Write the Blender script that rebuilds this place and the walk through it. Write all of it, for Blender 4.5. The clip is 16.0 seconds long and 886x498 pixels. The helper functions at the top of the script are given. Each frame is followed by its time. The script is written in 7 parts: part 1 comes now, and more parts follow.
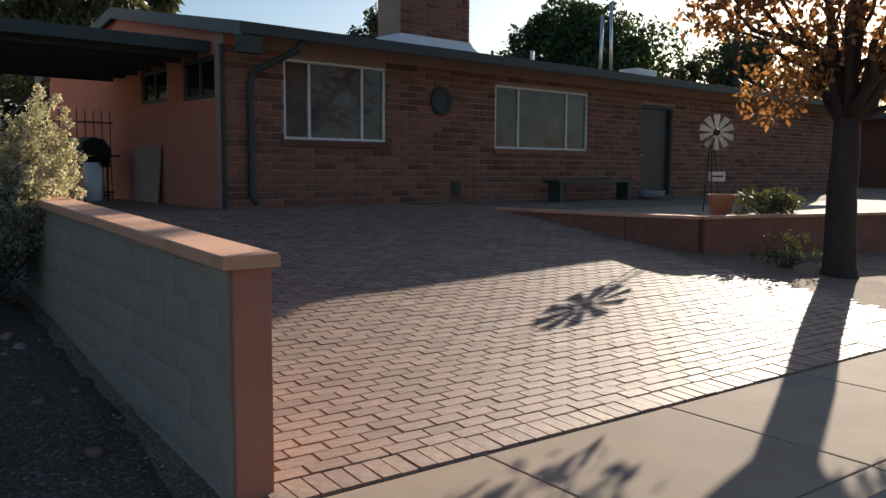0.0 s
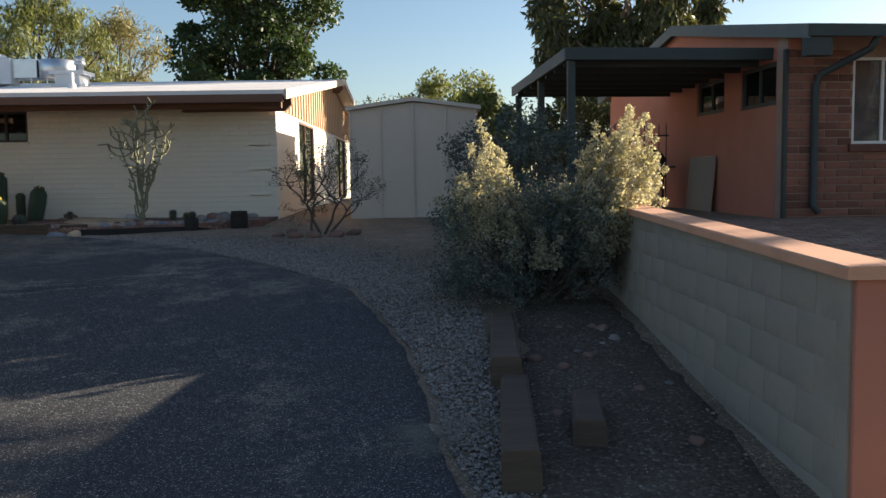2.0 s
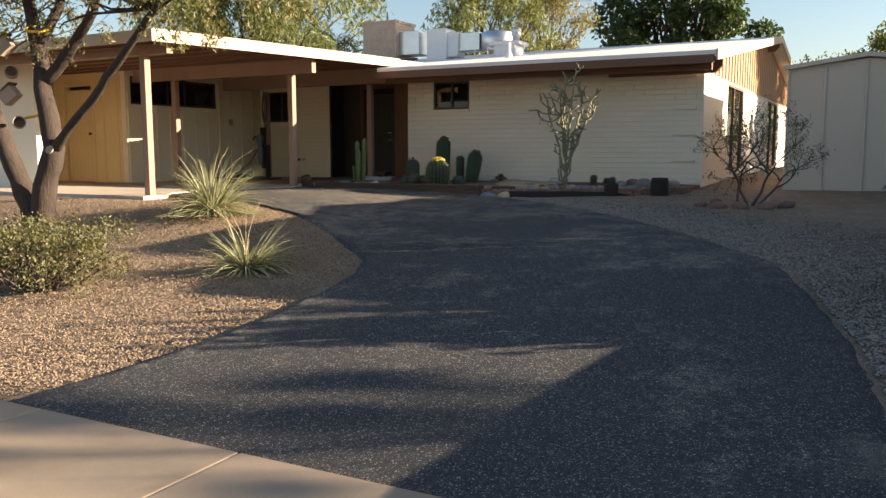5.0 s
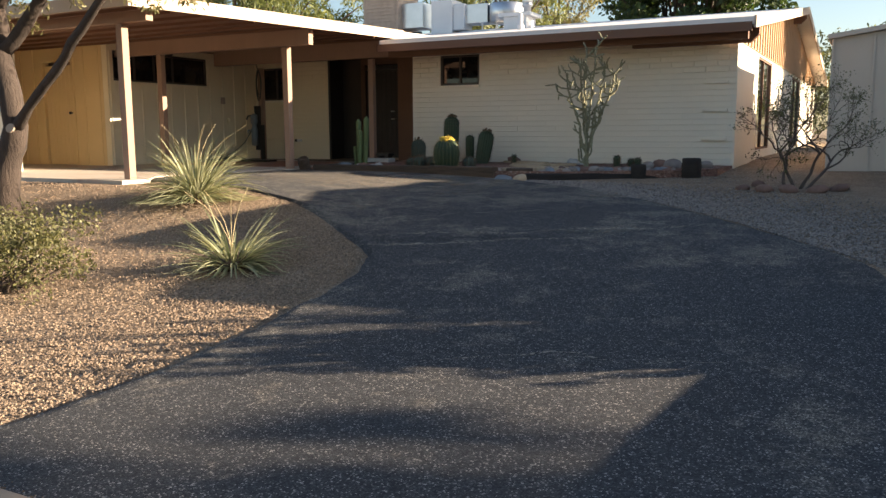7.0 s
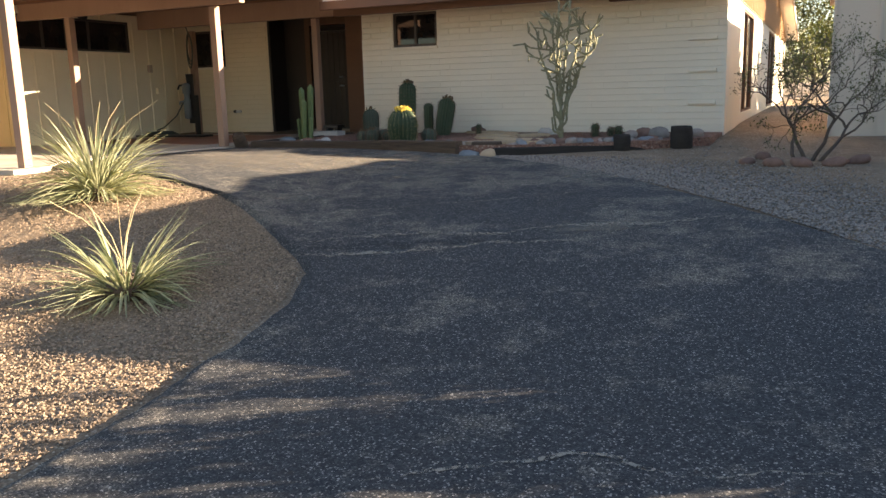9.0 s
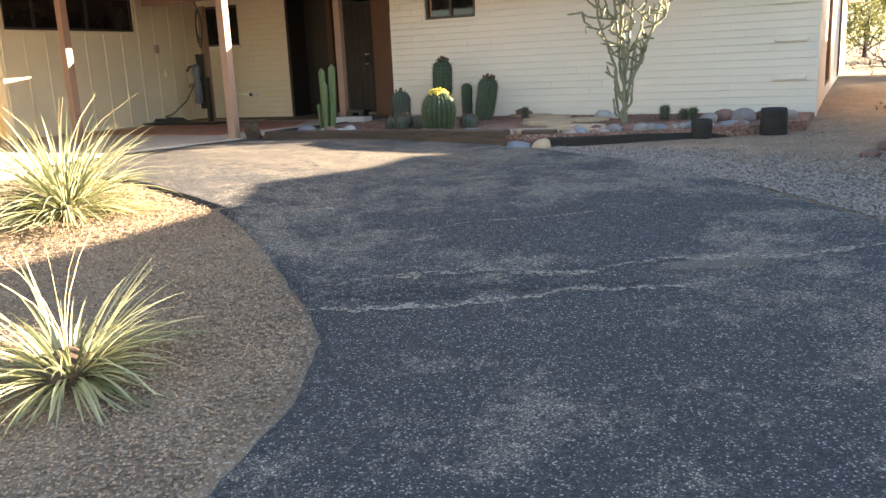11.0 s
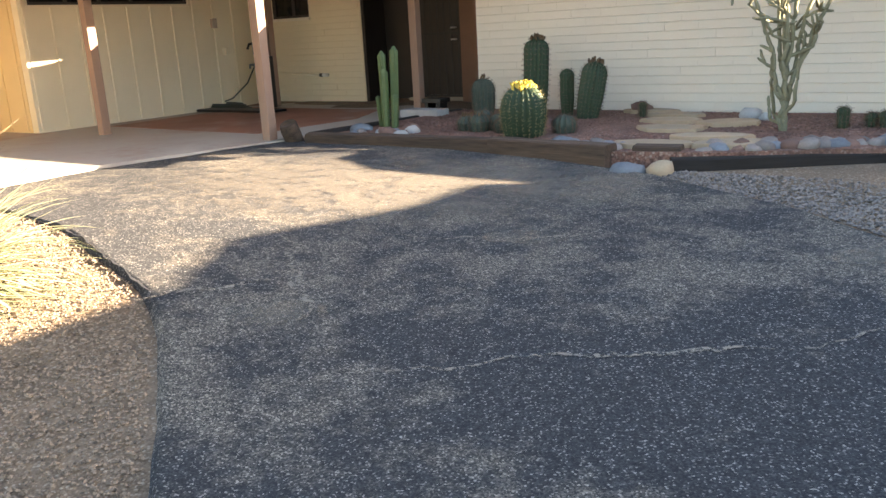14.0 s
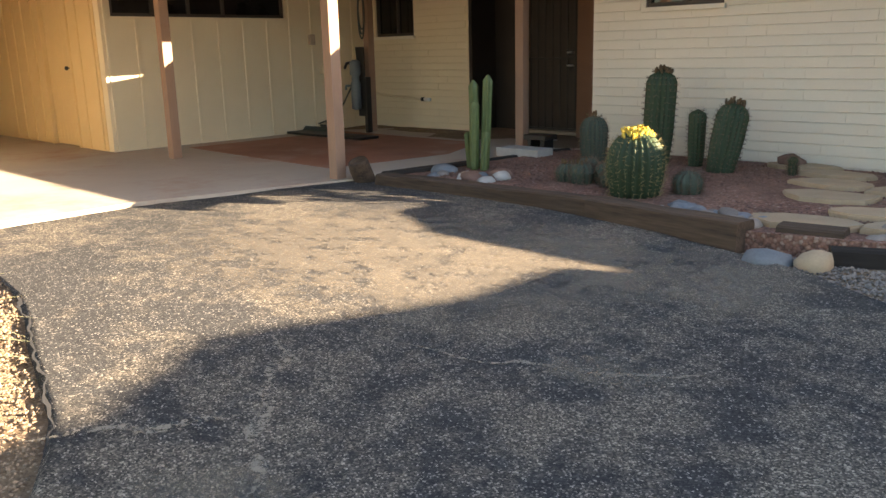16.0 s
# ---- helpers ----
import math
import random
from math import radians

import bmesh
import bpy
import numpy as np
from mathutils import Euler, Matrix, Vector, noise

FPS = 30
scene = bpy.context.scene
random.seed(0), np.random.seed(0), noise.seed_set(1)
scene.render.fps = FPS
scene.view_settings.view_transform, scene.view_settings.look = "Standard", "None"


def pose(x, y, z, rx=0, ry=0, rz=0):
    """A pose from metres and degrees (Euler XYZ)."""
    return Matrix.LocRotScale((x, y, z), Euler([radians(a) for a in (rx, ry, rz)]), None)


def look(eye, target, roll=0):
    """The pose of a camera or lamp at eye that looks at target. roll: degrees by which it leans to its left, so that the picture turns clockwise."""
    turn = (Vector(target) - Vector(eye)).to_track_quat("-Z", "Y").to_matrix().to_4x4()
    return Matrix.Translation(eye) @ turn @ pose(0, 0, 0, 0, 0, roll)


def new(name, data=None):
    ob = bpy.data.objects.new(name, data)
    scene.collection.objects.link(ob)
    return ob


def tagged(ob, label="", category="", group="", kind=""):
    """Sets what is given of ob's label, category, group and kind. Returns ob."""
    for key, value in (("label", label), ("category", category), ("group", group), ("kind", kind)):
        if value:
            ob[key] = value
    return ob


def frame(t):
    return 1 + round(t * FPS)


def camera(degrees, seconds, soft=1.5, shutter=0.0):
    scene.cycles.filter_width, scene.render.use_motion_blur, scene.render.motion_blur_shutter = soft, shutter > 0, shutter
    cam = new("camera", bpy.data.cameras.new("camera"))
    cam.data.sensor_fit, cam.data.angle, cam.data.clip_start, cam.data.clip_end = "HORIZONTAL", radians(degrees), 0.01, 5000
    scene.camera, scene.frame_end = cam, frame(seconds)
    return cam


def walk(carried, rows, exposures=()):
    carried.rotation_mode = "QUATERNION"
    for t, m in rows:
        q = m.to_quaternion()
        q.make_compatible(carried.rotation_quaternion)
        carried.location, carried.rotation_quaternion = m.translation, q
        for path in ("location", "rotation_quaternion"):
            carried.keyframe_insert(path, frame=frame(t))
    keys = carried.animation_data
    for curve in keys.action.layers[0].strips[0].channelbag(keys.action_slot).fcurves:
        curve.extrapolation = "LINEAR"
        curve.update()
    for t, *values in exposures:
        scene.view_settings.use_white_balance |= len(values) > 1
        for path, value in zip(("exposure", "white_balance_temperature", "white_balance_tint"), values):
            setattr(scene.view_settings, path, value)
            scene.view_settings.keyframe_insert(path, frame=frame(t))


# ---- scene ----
cam = camera(56.9, 16.0)
PATH = [
    (0, (-0.564, -0.365, 1.569), (0.618, 1.236, 1.375), 0.3),
    (0.5, (-0.693, -0.388, 1.582), (0.213, 1.389, 1.427), -0.0),
    (1, (-0.8, -0.404, 1.585), (-0.191, 1.495, 1.43), -0.1),
    (1.5, (-0.894, -0.413, 1.589), (-0.574, 1.555, 1.422), -0.4),
    (2, (-1.031, -0.471, 1.584), (-1.01, 1.522, 1.416), -0.8),
    (2.5, (-1.142, -0.427, 1.573), (-1.377, 1.552, 1.405), -0.7),
    (3, (-1.181, -0.585, 1.672), (-1.705, 1.333, 1.455), -0.7),
    (3.5, (-1.217, -0.568, 1.684), (-2.037, 1.247, 1.494), 0.4),
    (4, (-1.15, -0.476, 1.658), (-2.07, 1.288, 1.457), 0.4),
    (6.5, (-1.683, 0.575, 1.514), (-2.603, 2.329, 1.236), -0.5),
    (7, (-1.963, 0.889, 1.524), (-2.885, 2.641, 1.239), -0.3),
    (7.5, (-2.161, 1.285, 1.527), (-3.066, 3.043, 1.224), -1.1),
    (8, (-2.226, 1.66, 1.588), (-3.186, 3.398, 1.351), -0.8),
    (8.5, (-2.458, 2.074, 1.655), (-3.357, 3.84, 1.383), -1.2),
    (9, (-2.75, 2.417, 1.639), (-3.578, 4.198, 1.261), -1.5),
    (11.5, (-3.85, 4.405, 1.797), (-4.776, 6.123, 1.359), -2.8),
    (12, (-3.989, 4.877, 1.84), (-4.995, 6.569, 1.483), -2.1),
    (12.5, (-4.128, 5.34, 1.845), (-5.213, 6.979, 1.478), -2.5),
    (13, (-4.293, 5.788, 1.859), (-5.299, 7.466, 1.446), -3.2),
    (13.5, (-4.396, 6.221, 1.938), (-5.465, 7.859, 1.522), -2.3),
    (14, (-4.563, 6.621, 1.965), (-5.694, 8.187, 1.449), -3.1),
    (14.5, (-4.684, 7.009, 2.011), (-5.789, 8.581, 1.455), -3.7),
    (15, (-4.836, 7.445, 2.043), (-6.078, 8.949, 1.601), -1.9),
    (15.5, (-5.02, 7.834, 2.041), (-6.352, 9.259, 1.599), -2.1),
    (16, (-5.214, 8.137, 2.056), (-6.584, 9.516, 1.586), -1.4),
]
walk(cam, [(t, look(eye, target, roll)) for t, eye, target, roll in PATH], exposures=[(0.0, 1.1, 5600, 10), (0.5, 1.3, 5650, 11), (1.5, 1.75, 5700, 10), (2.0, 1.65, 5850, 10), (2.5, 1.5, 5850, 10), (3.2, 1.95, 6500, 11), (6.5, 2.05, 6350, 12), (9.0, 2.7, 6500, 12), (11.5, 3.65, 6500, 12), (14.5, 3.65, 6500, 12), (15.5, 3.25, 6850, 12), (16.0, 3.2, 6900, 12)])

# ---- world, sun, exposure ----
SUN_EL, SUN_AZ = 15.5, 64.0            # elevation; bearing from +y towards +x
sun_dir = Vector((math.sin(radians(SUN_AZ)) * math.cos(radians(SUN_EL)), math.cos(radians(SUN_AZ)) * math.cos(radians(SUN_EL)), math.sin(radians(SUN_EL))))
world = bpy.data.worlds.new("sky")
scene.world = world
world.use_nodes = True
sky = world.node_tree.nodes.new("ShaderNodeTexSky")
sky.sky_type = "NISHITA"
sky.sun_disc = False
sky.sun_elevation, sky.sun_rotation = radians(SUN_EL), radians(SUN_AZ)
sky.air_density, sky.dust_density = 1.0, 1.0
world.node_tree.links.new(sky.outputs[0], world.node_tree.nodes["Background"].inputs[0])
world.node_tree.nodes["Background"].inputs[1].default_value = 0.05
sun = new("sun", bpy.data.lights.new("sun", "SUN"))
sun.data.energy, sun.data.angle, sun.data.color = 5.0, radians(0.35), (1.0, 0.80, 0.56)
sun.matrix_world = look(sun_dir * 60, (0, 0, 0))


# ---- materials ----
def nodes_of(name):
    m = bpy.data.materials.new(name)
    m.use_nodes = True
    return m, m.node_tree.nodes, m.node_tree.links, m.node_tree.nodes["Principled BSDF"]


def ramp(n, l, src, stops):
    r = n.new("ShaderNodeValToRGB")
    while len(r.color_ramp.elements) < len(stops):
        r.color_ramp.elements.new(0.5)
    for e, (p, c) in zip(r.color_ramp.elements, stops):
        e.position, e.color = p, (*c, 1)
    l.new(src, r.inputs[0])
    return r.outputs[0]


def noise_node(n, l, co, scale, detail=5.0, rough=0.6, stretch=None):
    if stretch:
        mp = n.new("ShaderNodeMapping")
        mp.inputs["Scale"].default_value = stretch
        l.new(co, mp.inputs[0])
        co = mp.outputs[0]
    t = n.new("ShaderNodeTexNoise")
    t.inputs["Scale"].default_value, t.inputs["Detail"].default_value, t.inputs["Roughness"].default_value = scale, detail, rough
    l.new(co, t.inputs["Vector"])
    return t.outputs["Fac"]


def blend(n, l, fac, a, b, mode="MIX"):
    x = n.new("ShaderNodeMix")
    x.data_type, x.blend_type = "RGBA", mode
    for sock, v in ((x.inputs["Factor"], fac), (x.inputs["A"], a), (x.inputs["B"], b)):
        if isinstance(v, (int, float)):
            sock.default_value = v
        elif isinstance(v, tuple):
            sock.default_value = (*v, 1)
        else:
            l.new(v, sock)
    return x.outputs["Result"]


def bump(n, l, p, height, strength, distance):
    b = n.new("ShaderNodeBump")
    b.inputs["Strength"].default_value, b.inputs["Distance"].default_value = strength, distance
    l.new(height, b.inputs["Height"])
    l.new(b.outputs[0], p.inputs["Normal"])


def shade(c, k):
    return tuple(min(1.0, v * k) for v in c)


def mat(name, color, rough=0.8, metal=0.0, vary=0.25, scale=3.0, fine=60.0, bumped=0.3, depth=0.004, stretch=None, stain=None, per_piece=0.0, spec=0.5):
    """A plain surface: base colour with two scales of variation, relief, and an optional stain colour."""
    m, n, l, p = nodes_of(name)
    co = n.new("ShaderNodeTexCoord").outputs["Object"]
    big, small = noise_node(n, l, co, scale, 4, 0.6, stretch), noise_node(n, l, co, fine, 5, 0.65, stretch)
    c1 = ramp(n, l, big, [(0.3, shade(color, 1 - vary)), (0.7, shade(color, 1 + vary * 0.6))])
    c = blend(n, l, 0.35, c1, ramp(n, l, small, [(0.3, shade(color, 1 - vary)), (0.7, shade(color, 1 + vary))]))
    if stain:
        mask = ramp(n, l, noise_node(n, l, co, scale * 0.6, 6, 0.7), [(0.52, (0, 0, 0)), (0.68, (1, 1, 1))])
        c = blend(n, l, mask, c, stain)
    if per_piece:
        info = n.new("ShaderNodeObjectInfo")
        geo = n.new("ShaderNodeNewGeometry")
        add = n.new("ShaderNodeMath")
        add.operation = "ADD"
        l.new(info.outputs["Random"], add.inputs[0]), l.new(geo.outputs["Random Per Island"], add.inputs[1])
        fr = n.new("ShaderNodeMath")
        fr.operation = "FRACT"
        l.new(add.outputs[0], fr.inputs[0])
        k = ramp(n, l, fr.outputs[0], [(0.0, (1 - per_piece,) * 3), (0.5, (1, 1, 1)), (1.0, (1 + per_piece * 0.5, 1 + per_piece * 0.4, 1 + per_piece * 0.3))])
        c = blend(n, l, 1.0, c, k, "MULTIPLY")
    l.new(c, p.inputs["Base Color"])
    p.inputs["Roughness"].default_value, p.inputs["Metallic"].default_value = rough, metal
    p.inputs["Specular IOR Level"].default_value = spec
    if bumped:
        bump(n, l, p, small, bumped, depth)
    return m


def leaf_mat(name, a, b, through_light=0.35):
    m, n, l, p = nodes_of(name)
    geo = n.new("ShaderNodeNewGeometry")
    c = ramp(n, l, geo.outputs["Random Per Island"], [(0.0, a), (0.6, b), (1.0, shade(b, 1.35))])
    l.new(c, p.inputs["Base Color"])
    p.inputs["Roughness"].default_value = 0.55
    tr = n.new("ShaderNodeBsdfTranslucent")
    l.new(blend(n, l, 1.0, c, (1.0, 0.95, 0.6), "MULTIPLY"), tr.inputs[0])
    mix = n.new("ShaderNodeMixShader")
    mix.inputs[0].default_value = through_light
    l.new(p.outputs[0], mix.inputs[1]), l.new(tr.outputs[0], mix.inputs[2])
    l.new(mix.outputs[0], n["Material Output"].inputs[0])
    return m


def ground_mat(name, base, speck_a, speck_b, cell, patch=None, relief=0.01, rough=0.95, gaps=None):
    """Loose or bound stones: voronoi cells in several tones over a patchy ground."""
    m, n, l, p = nodes_of(name)
    co = n.new("ShaderNodeTexCoord").outputs["Object"]
    v = n.new("ShaderNodeTexVoronoi")
    v.inputs["Scale"].default_value = 1 / cell
    warp = noise_node(n, l, co, 0.8 / cell, 3)
    l.new(co, v.inputs["Vector"])
    sep = n.new("ShaderNodeSeparateColor")
    l.new(v.outputs["Color"], sep.inputs[0])
    c = ramp(n, l, sep.outputs[0], [(0.0, speck_a), (0.45, base), (0.8, base), (1.0, speck_b)])
    edge = ramp(n, l, v.outputs["Distance"], [(0.15, (1, 1, 1)), (0.8, (0.5, 0.47, 0.44))])
    c = blend(n, l, 0.8, c, edge, "MULTIPLY")
    if patch:
        big = noise_node(n, l, co, 0.55, 5, 0.62)
        c = blend(n, l, ramp(n, l, big, [(0.45, (0, 0, 0)), (0.75, (0.8, 0.8, 0.8))]), c, patch)
        c = blend(n, l, 1.0, c, ramp(n, l, noise_node(n, l, co, 2.3, 6, 0.7), [(0.3, (0.72, 0.72, 0.72)), (0.7, (1.2, 1.2, 1.2))]), "MULTIPLY")
    l.new(c, p.inputs["Base Color"])
    p.inputs["Roughness"].default_value = rough
    p.inputs["Specular IOR Level"].default_value = 0.3
    inv = n.new("ShaderNodeMath")
    inv.operation = "SUBTRACT"
    inv.inputs[0].default_value = 1.0
    l.new(v.outputs["Distance"], inv.inputs[1])
    mul = n.new("ShaderNodeMath")
    mul.operation = "ADD"
    l.new(inv.outputs[0], mul.inputs[0]), l.new(warp, mul.inputs[1])
    bump(n, l, p, mul.outputs[0], 0.8, relief)
    return m


def wood_mat(name, color, rough=0.8, vary=0.35, axis=0, bumped=0.5):
    s = [1.0, 1.0, 1.0]
    s[axis] = 0.07
    return mat(name, color, rough, vary=vary, scale=9, fine=70, bumped=bumped, depth=0.004, stretch=tuple(s), per_piece=0.12)


def glass_mat(name, tint=(0.02, 0.022, 0.025), rough=0.03):
    """Window glass over a dark room: sharp reflections above a near-black pane."""
    m, n, l, p = nodes_of(name)
    co = n.new("ShaderNodeTexCoord").outputs["Object"]
    l.new(ramp(n, l, noise_node(n, l, co, 2, 3), [(0.3, shade(tint, 0.6)), (0.7, shade(tint, 1.5))]), p.inputs["Base Color"])
    p.inputs["Roughness"].default_value, p.inputs["IOR"].default_value = rough, 1.5
    p.inputs["Specular IOR Level"].default_value = 0.4
    return m


def soft_mat(name, color, speck, strength=1.0):
    """A worn film on asphalt that thins out raggedly towards its rim."""
    m, n, l, p = nodes_of(name)
    tc = n.new("ShaderNodeTexCoord")
    mp = n.new("ShaderNodeMapping")
    mp.inputs["Location"].default_value, mp.inputs["Scale"].default_value = (-1, -1, 0), (2, 2, 0)
    l.new(tc.outputs["Generated"], mp.inputs[0])
    ln = n.new("ShaderNodeVectorMath")
    ln.operation = "LENGTH"
    l.new(mp.outputs[0], ln.inputs[0])
    grain = noise_node(n, l, tc.outputs["Object"], 6, 8, 0.8)
    fine = noise_node(n, l, tc.outputs["Object"], 130, 3, 0.7)
    rim = ramp(n, l, ln.outputs["Value"], [(0.05, (1, 1, 1)), (1.0, (0, 0, 0))])
    a = blend(n, l, 1.0, rim, ramp(n, l, grain, [(0.38, (0, 0, 0)), (0.62, (2.2, 2.2, 2.2))]), "MULTIPLY")
    a = blend(n, l, 1.0, a, ramp(n, l, fine, [(0.3, (0.55, 0.55, 0.55)), (0.65, (1.5, 1.5, 1.5))]), "MULTIPLY")
    a = ramp(n, l, a, [(0.22, (0, 0, 0)), (0.75, (strength,) * 3)])
    l.new(ramp(n, l, fine, [(0.35, color), (0.7, speck)]), p.inputs["Base Color"])
    p.inputs["Roughness"].default_value = 0.95
    l.new(a, p.inputs["Alpha"])
    return m


def ragged_mat(name, color, speck, scale=28):
    """Sand caught in cracks: a film broken up by its own grain."""
    m, n, l, p = nodes_of(name)
    co = n.new("ShaderNodeTexCoord").outputs["Object"]
    fine = noise_node(n, l, co, 150, 3, 0.7)
    l.new(ramp(n, l, fine, [(0.35, color), (0.7, speck)]), p.inputs["Base Color"])
    l.new(ramp(n, l, noise_node(n, l, co, scale, 6, 0.75), [(0.44, (0, 0, 0)), (0.54, (0.9, 0.9, 0.9))]), p.inputs["Alpha"])
    p.inputs["Roughness"].default_value = 0.95
    return m


def asphalt_mat(name):
    """Old asphalt: dark binder with exposed pale aggregate where it is worn through."""
    m, n, l, p = nodes_of(name)
    co = n.new("ShaderNodeTexCoord").outputs["Object"]
    v = n.new("ShaderNodeTexVoronoi")
    v.inputs["Scale"].default_value = 140.0
    l.new(co, v.inputs["Vector"])
    sep = n.new("ShaderNodeSeparateColor")
    l.new(v.outputs["Color"], sep.inputs[0])
    dark = ramp(n, l, sep.outputs[0], [(0.0, (0.024, 0.025, 0.029)), (0.5, (0.038, 0.04, 0.044)), (0.9, (0.06, 0.061, 0.064)), (1.0, (0.33, 0.31, 0.285))])
    pale = ramp(n, l, sep.outputs[0], [(0.0, (0.042, 0.04, 0.038)), (0.4, (0.092, 0.083, 0.072)), (0.75, (0.182, 0.16, 0.131)), (1.0, (0.40, 0.355, 0.295))])
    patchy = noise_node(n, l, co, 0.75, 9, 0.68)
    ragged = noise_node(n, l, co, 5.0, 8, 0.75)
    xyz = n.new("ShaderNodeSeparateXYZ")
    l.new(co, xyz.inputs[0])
    up = n.new("ShaderNodeMapRange")                # raises the pale mask towards the house
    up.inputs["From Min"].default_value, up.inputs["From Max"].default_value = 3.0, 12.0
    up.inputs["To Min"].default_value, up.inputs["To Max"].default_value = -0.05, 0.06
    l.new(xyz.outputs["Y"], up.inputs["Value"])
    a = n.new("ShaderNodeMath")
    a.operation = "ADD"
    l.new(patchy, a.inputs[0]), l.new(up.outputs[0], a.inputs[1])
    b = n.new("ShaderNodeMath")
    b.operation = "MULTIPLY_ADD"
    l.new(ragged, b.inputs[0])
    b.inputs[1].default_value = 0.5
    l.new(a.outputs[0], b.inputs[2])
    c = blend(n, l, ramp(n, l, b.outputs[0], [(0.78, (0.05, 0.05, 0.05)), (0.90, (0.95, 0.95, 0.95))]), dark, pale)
    c = blend(n, l, 1.0, c, ramp(n, l, noise_node(n, l, co, 24, 5, 0.7), [(0.3, (0.7, 0.7, 0.7)), (0.7, (1.35, 1.35, 1.35))]), "MULTIPLY")
    l.new(c, p.inputs["Base Color"])
    p.inputs["Roughness"].default_value = 0.93
    p.inputs["Specular IOR Level"].default_value = 0.3
    inv = n.new("ShaderNodeMath")
    inv.operation = "MULTIPLY_ADD"
    inv.inputs[1].default_value = -1.0
    l.new(v.outputs["Distance"], inv.inputs[0]), l.new(ragged, inv.inputs[2])
    bump(n, l, p, inv.outputs[0], 0.8, 0.0022)
    return m


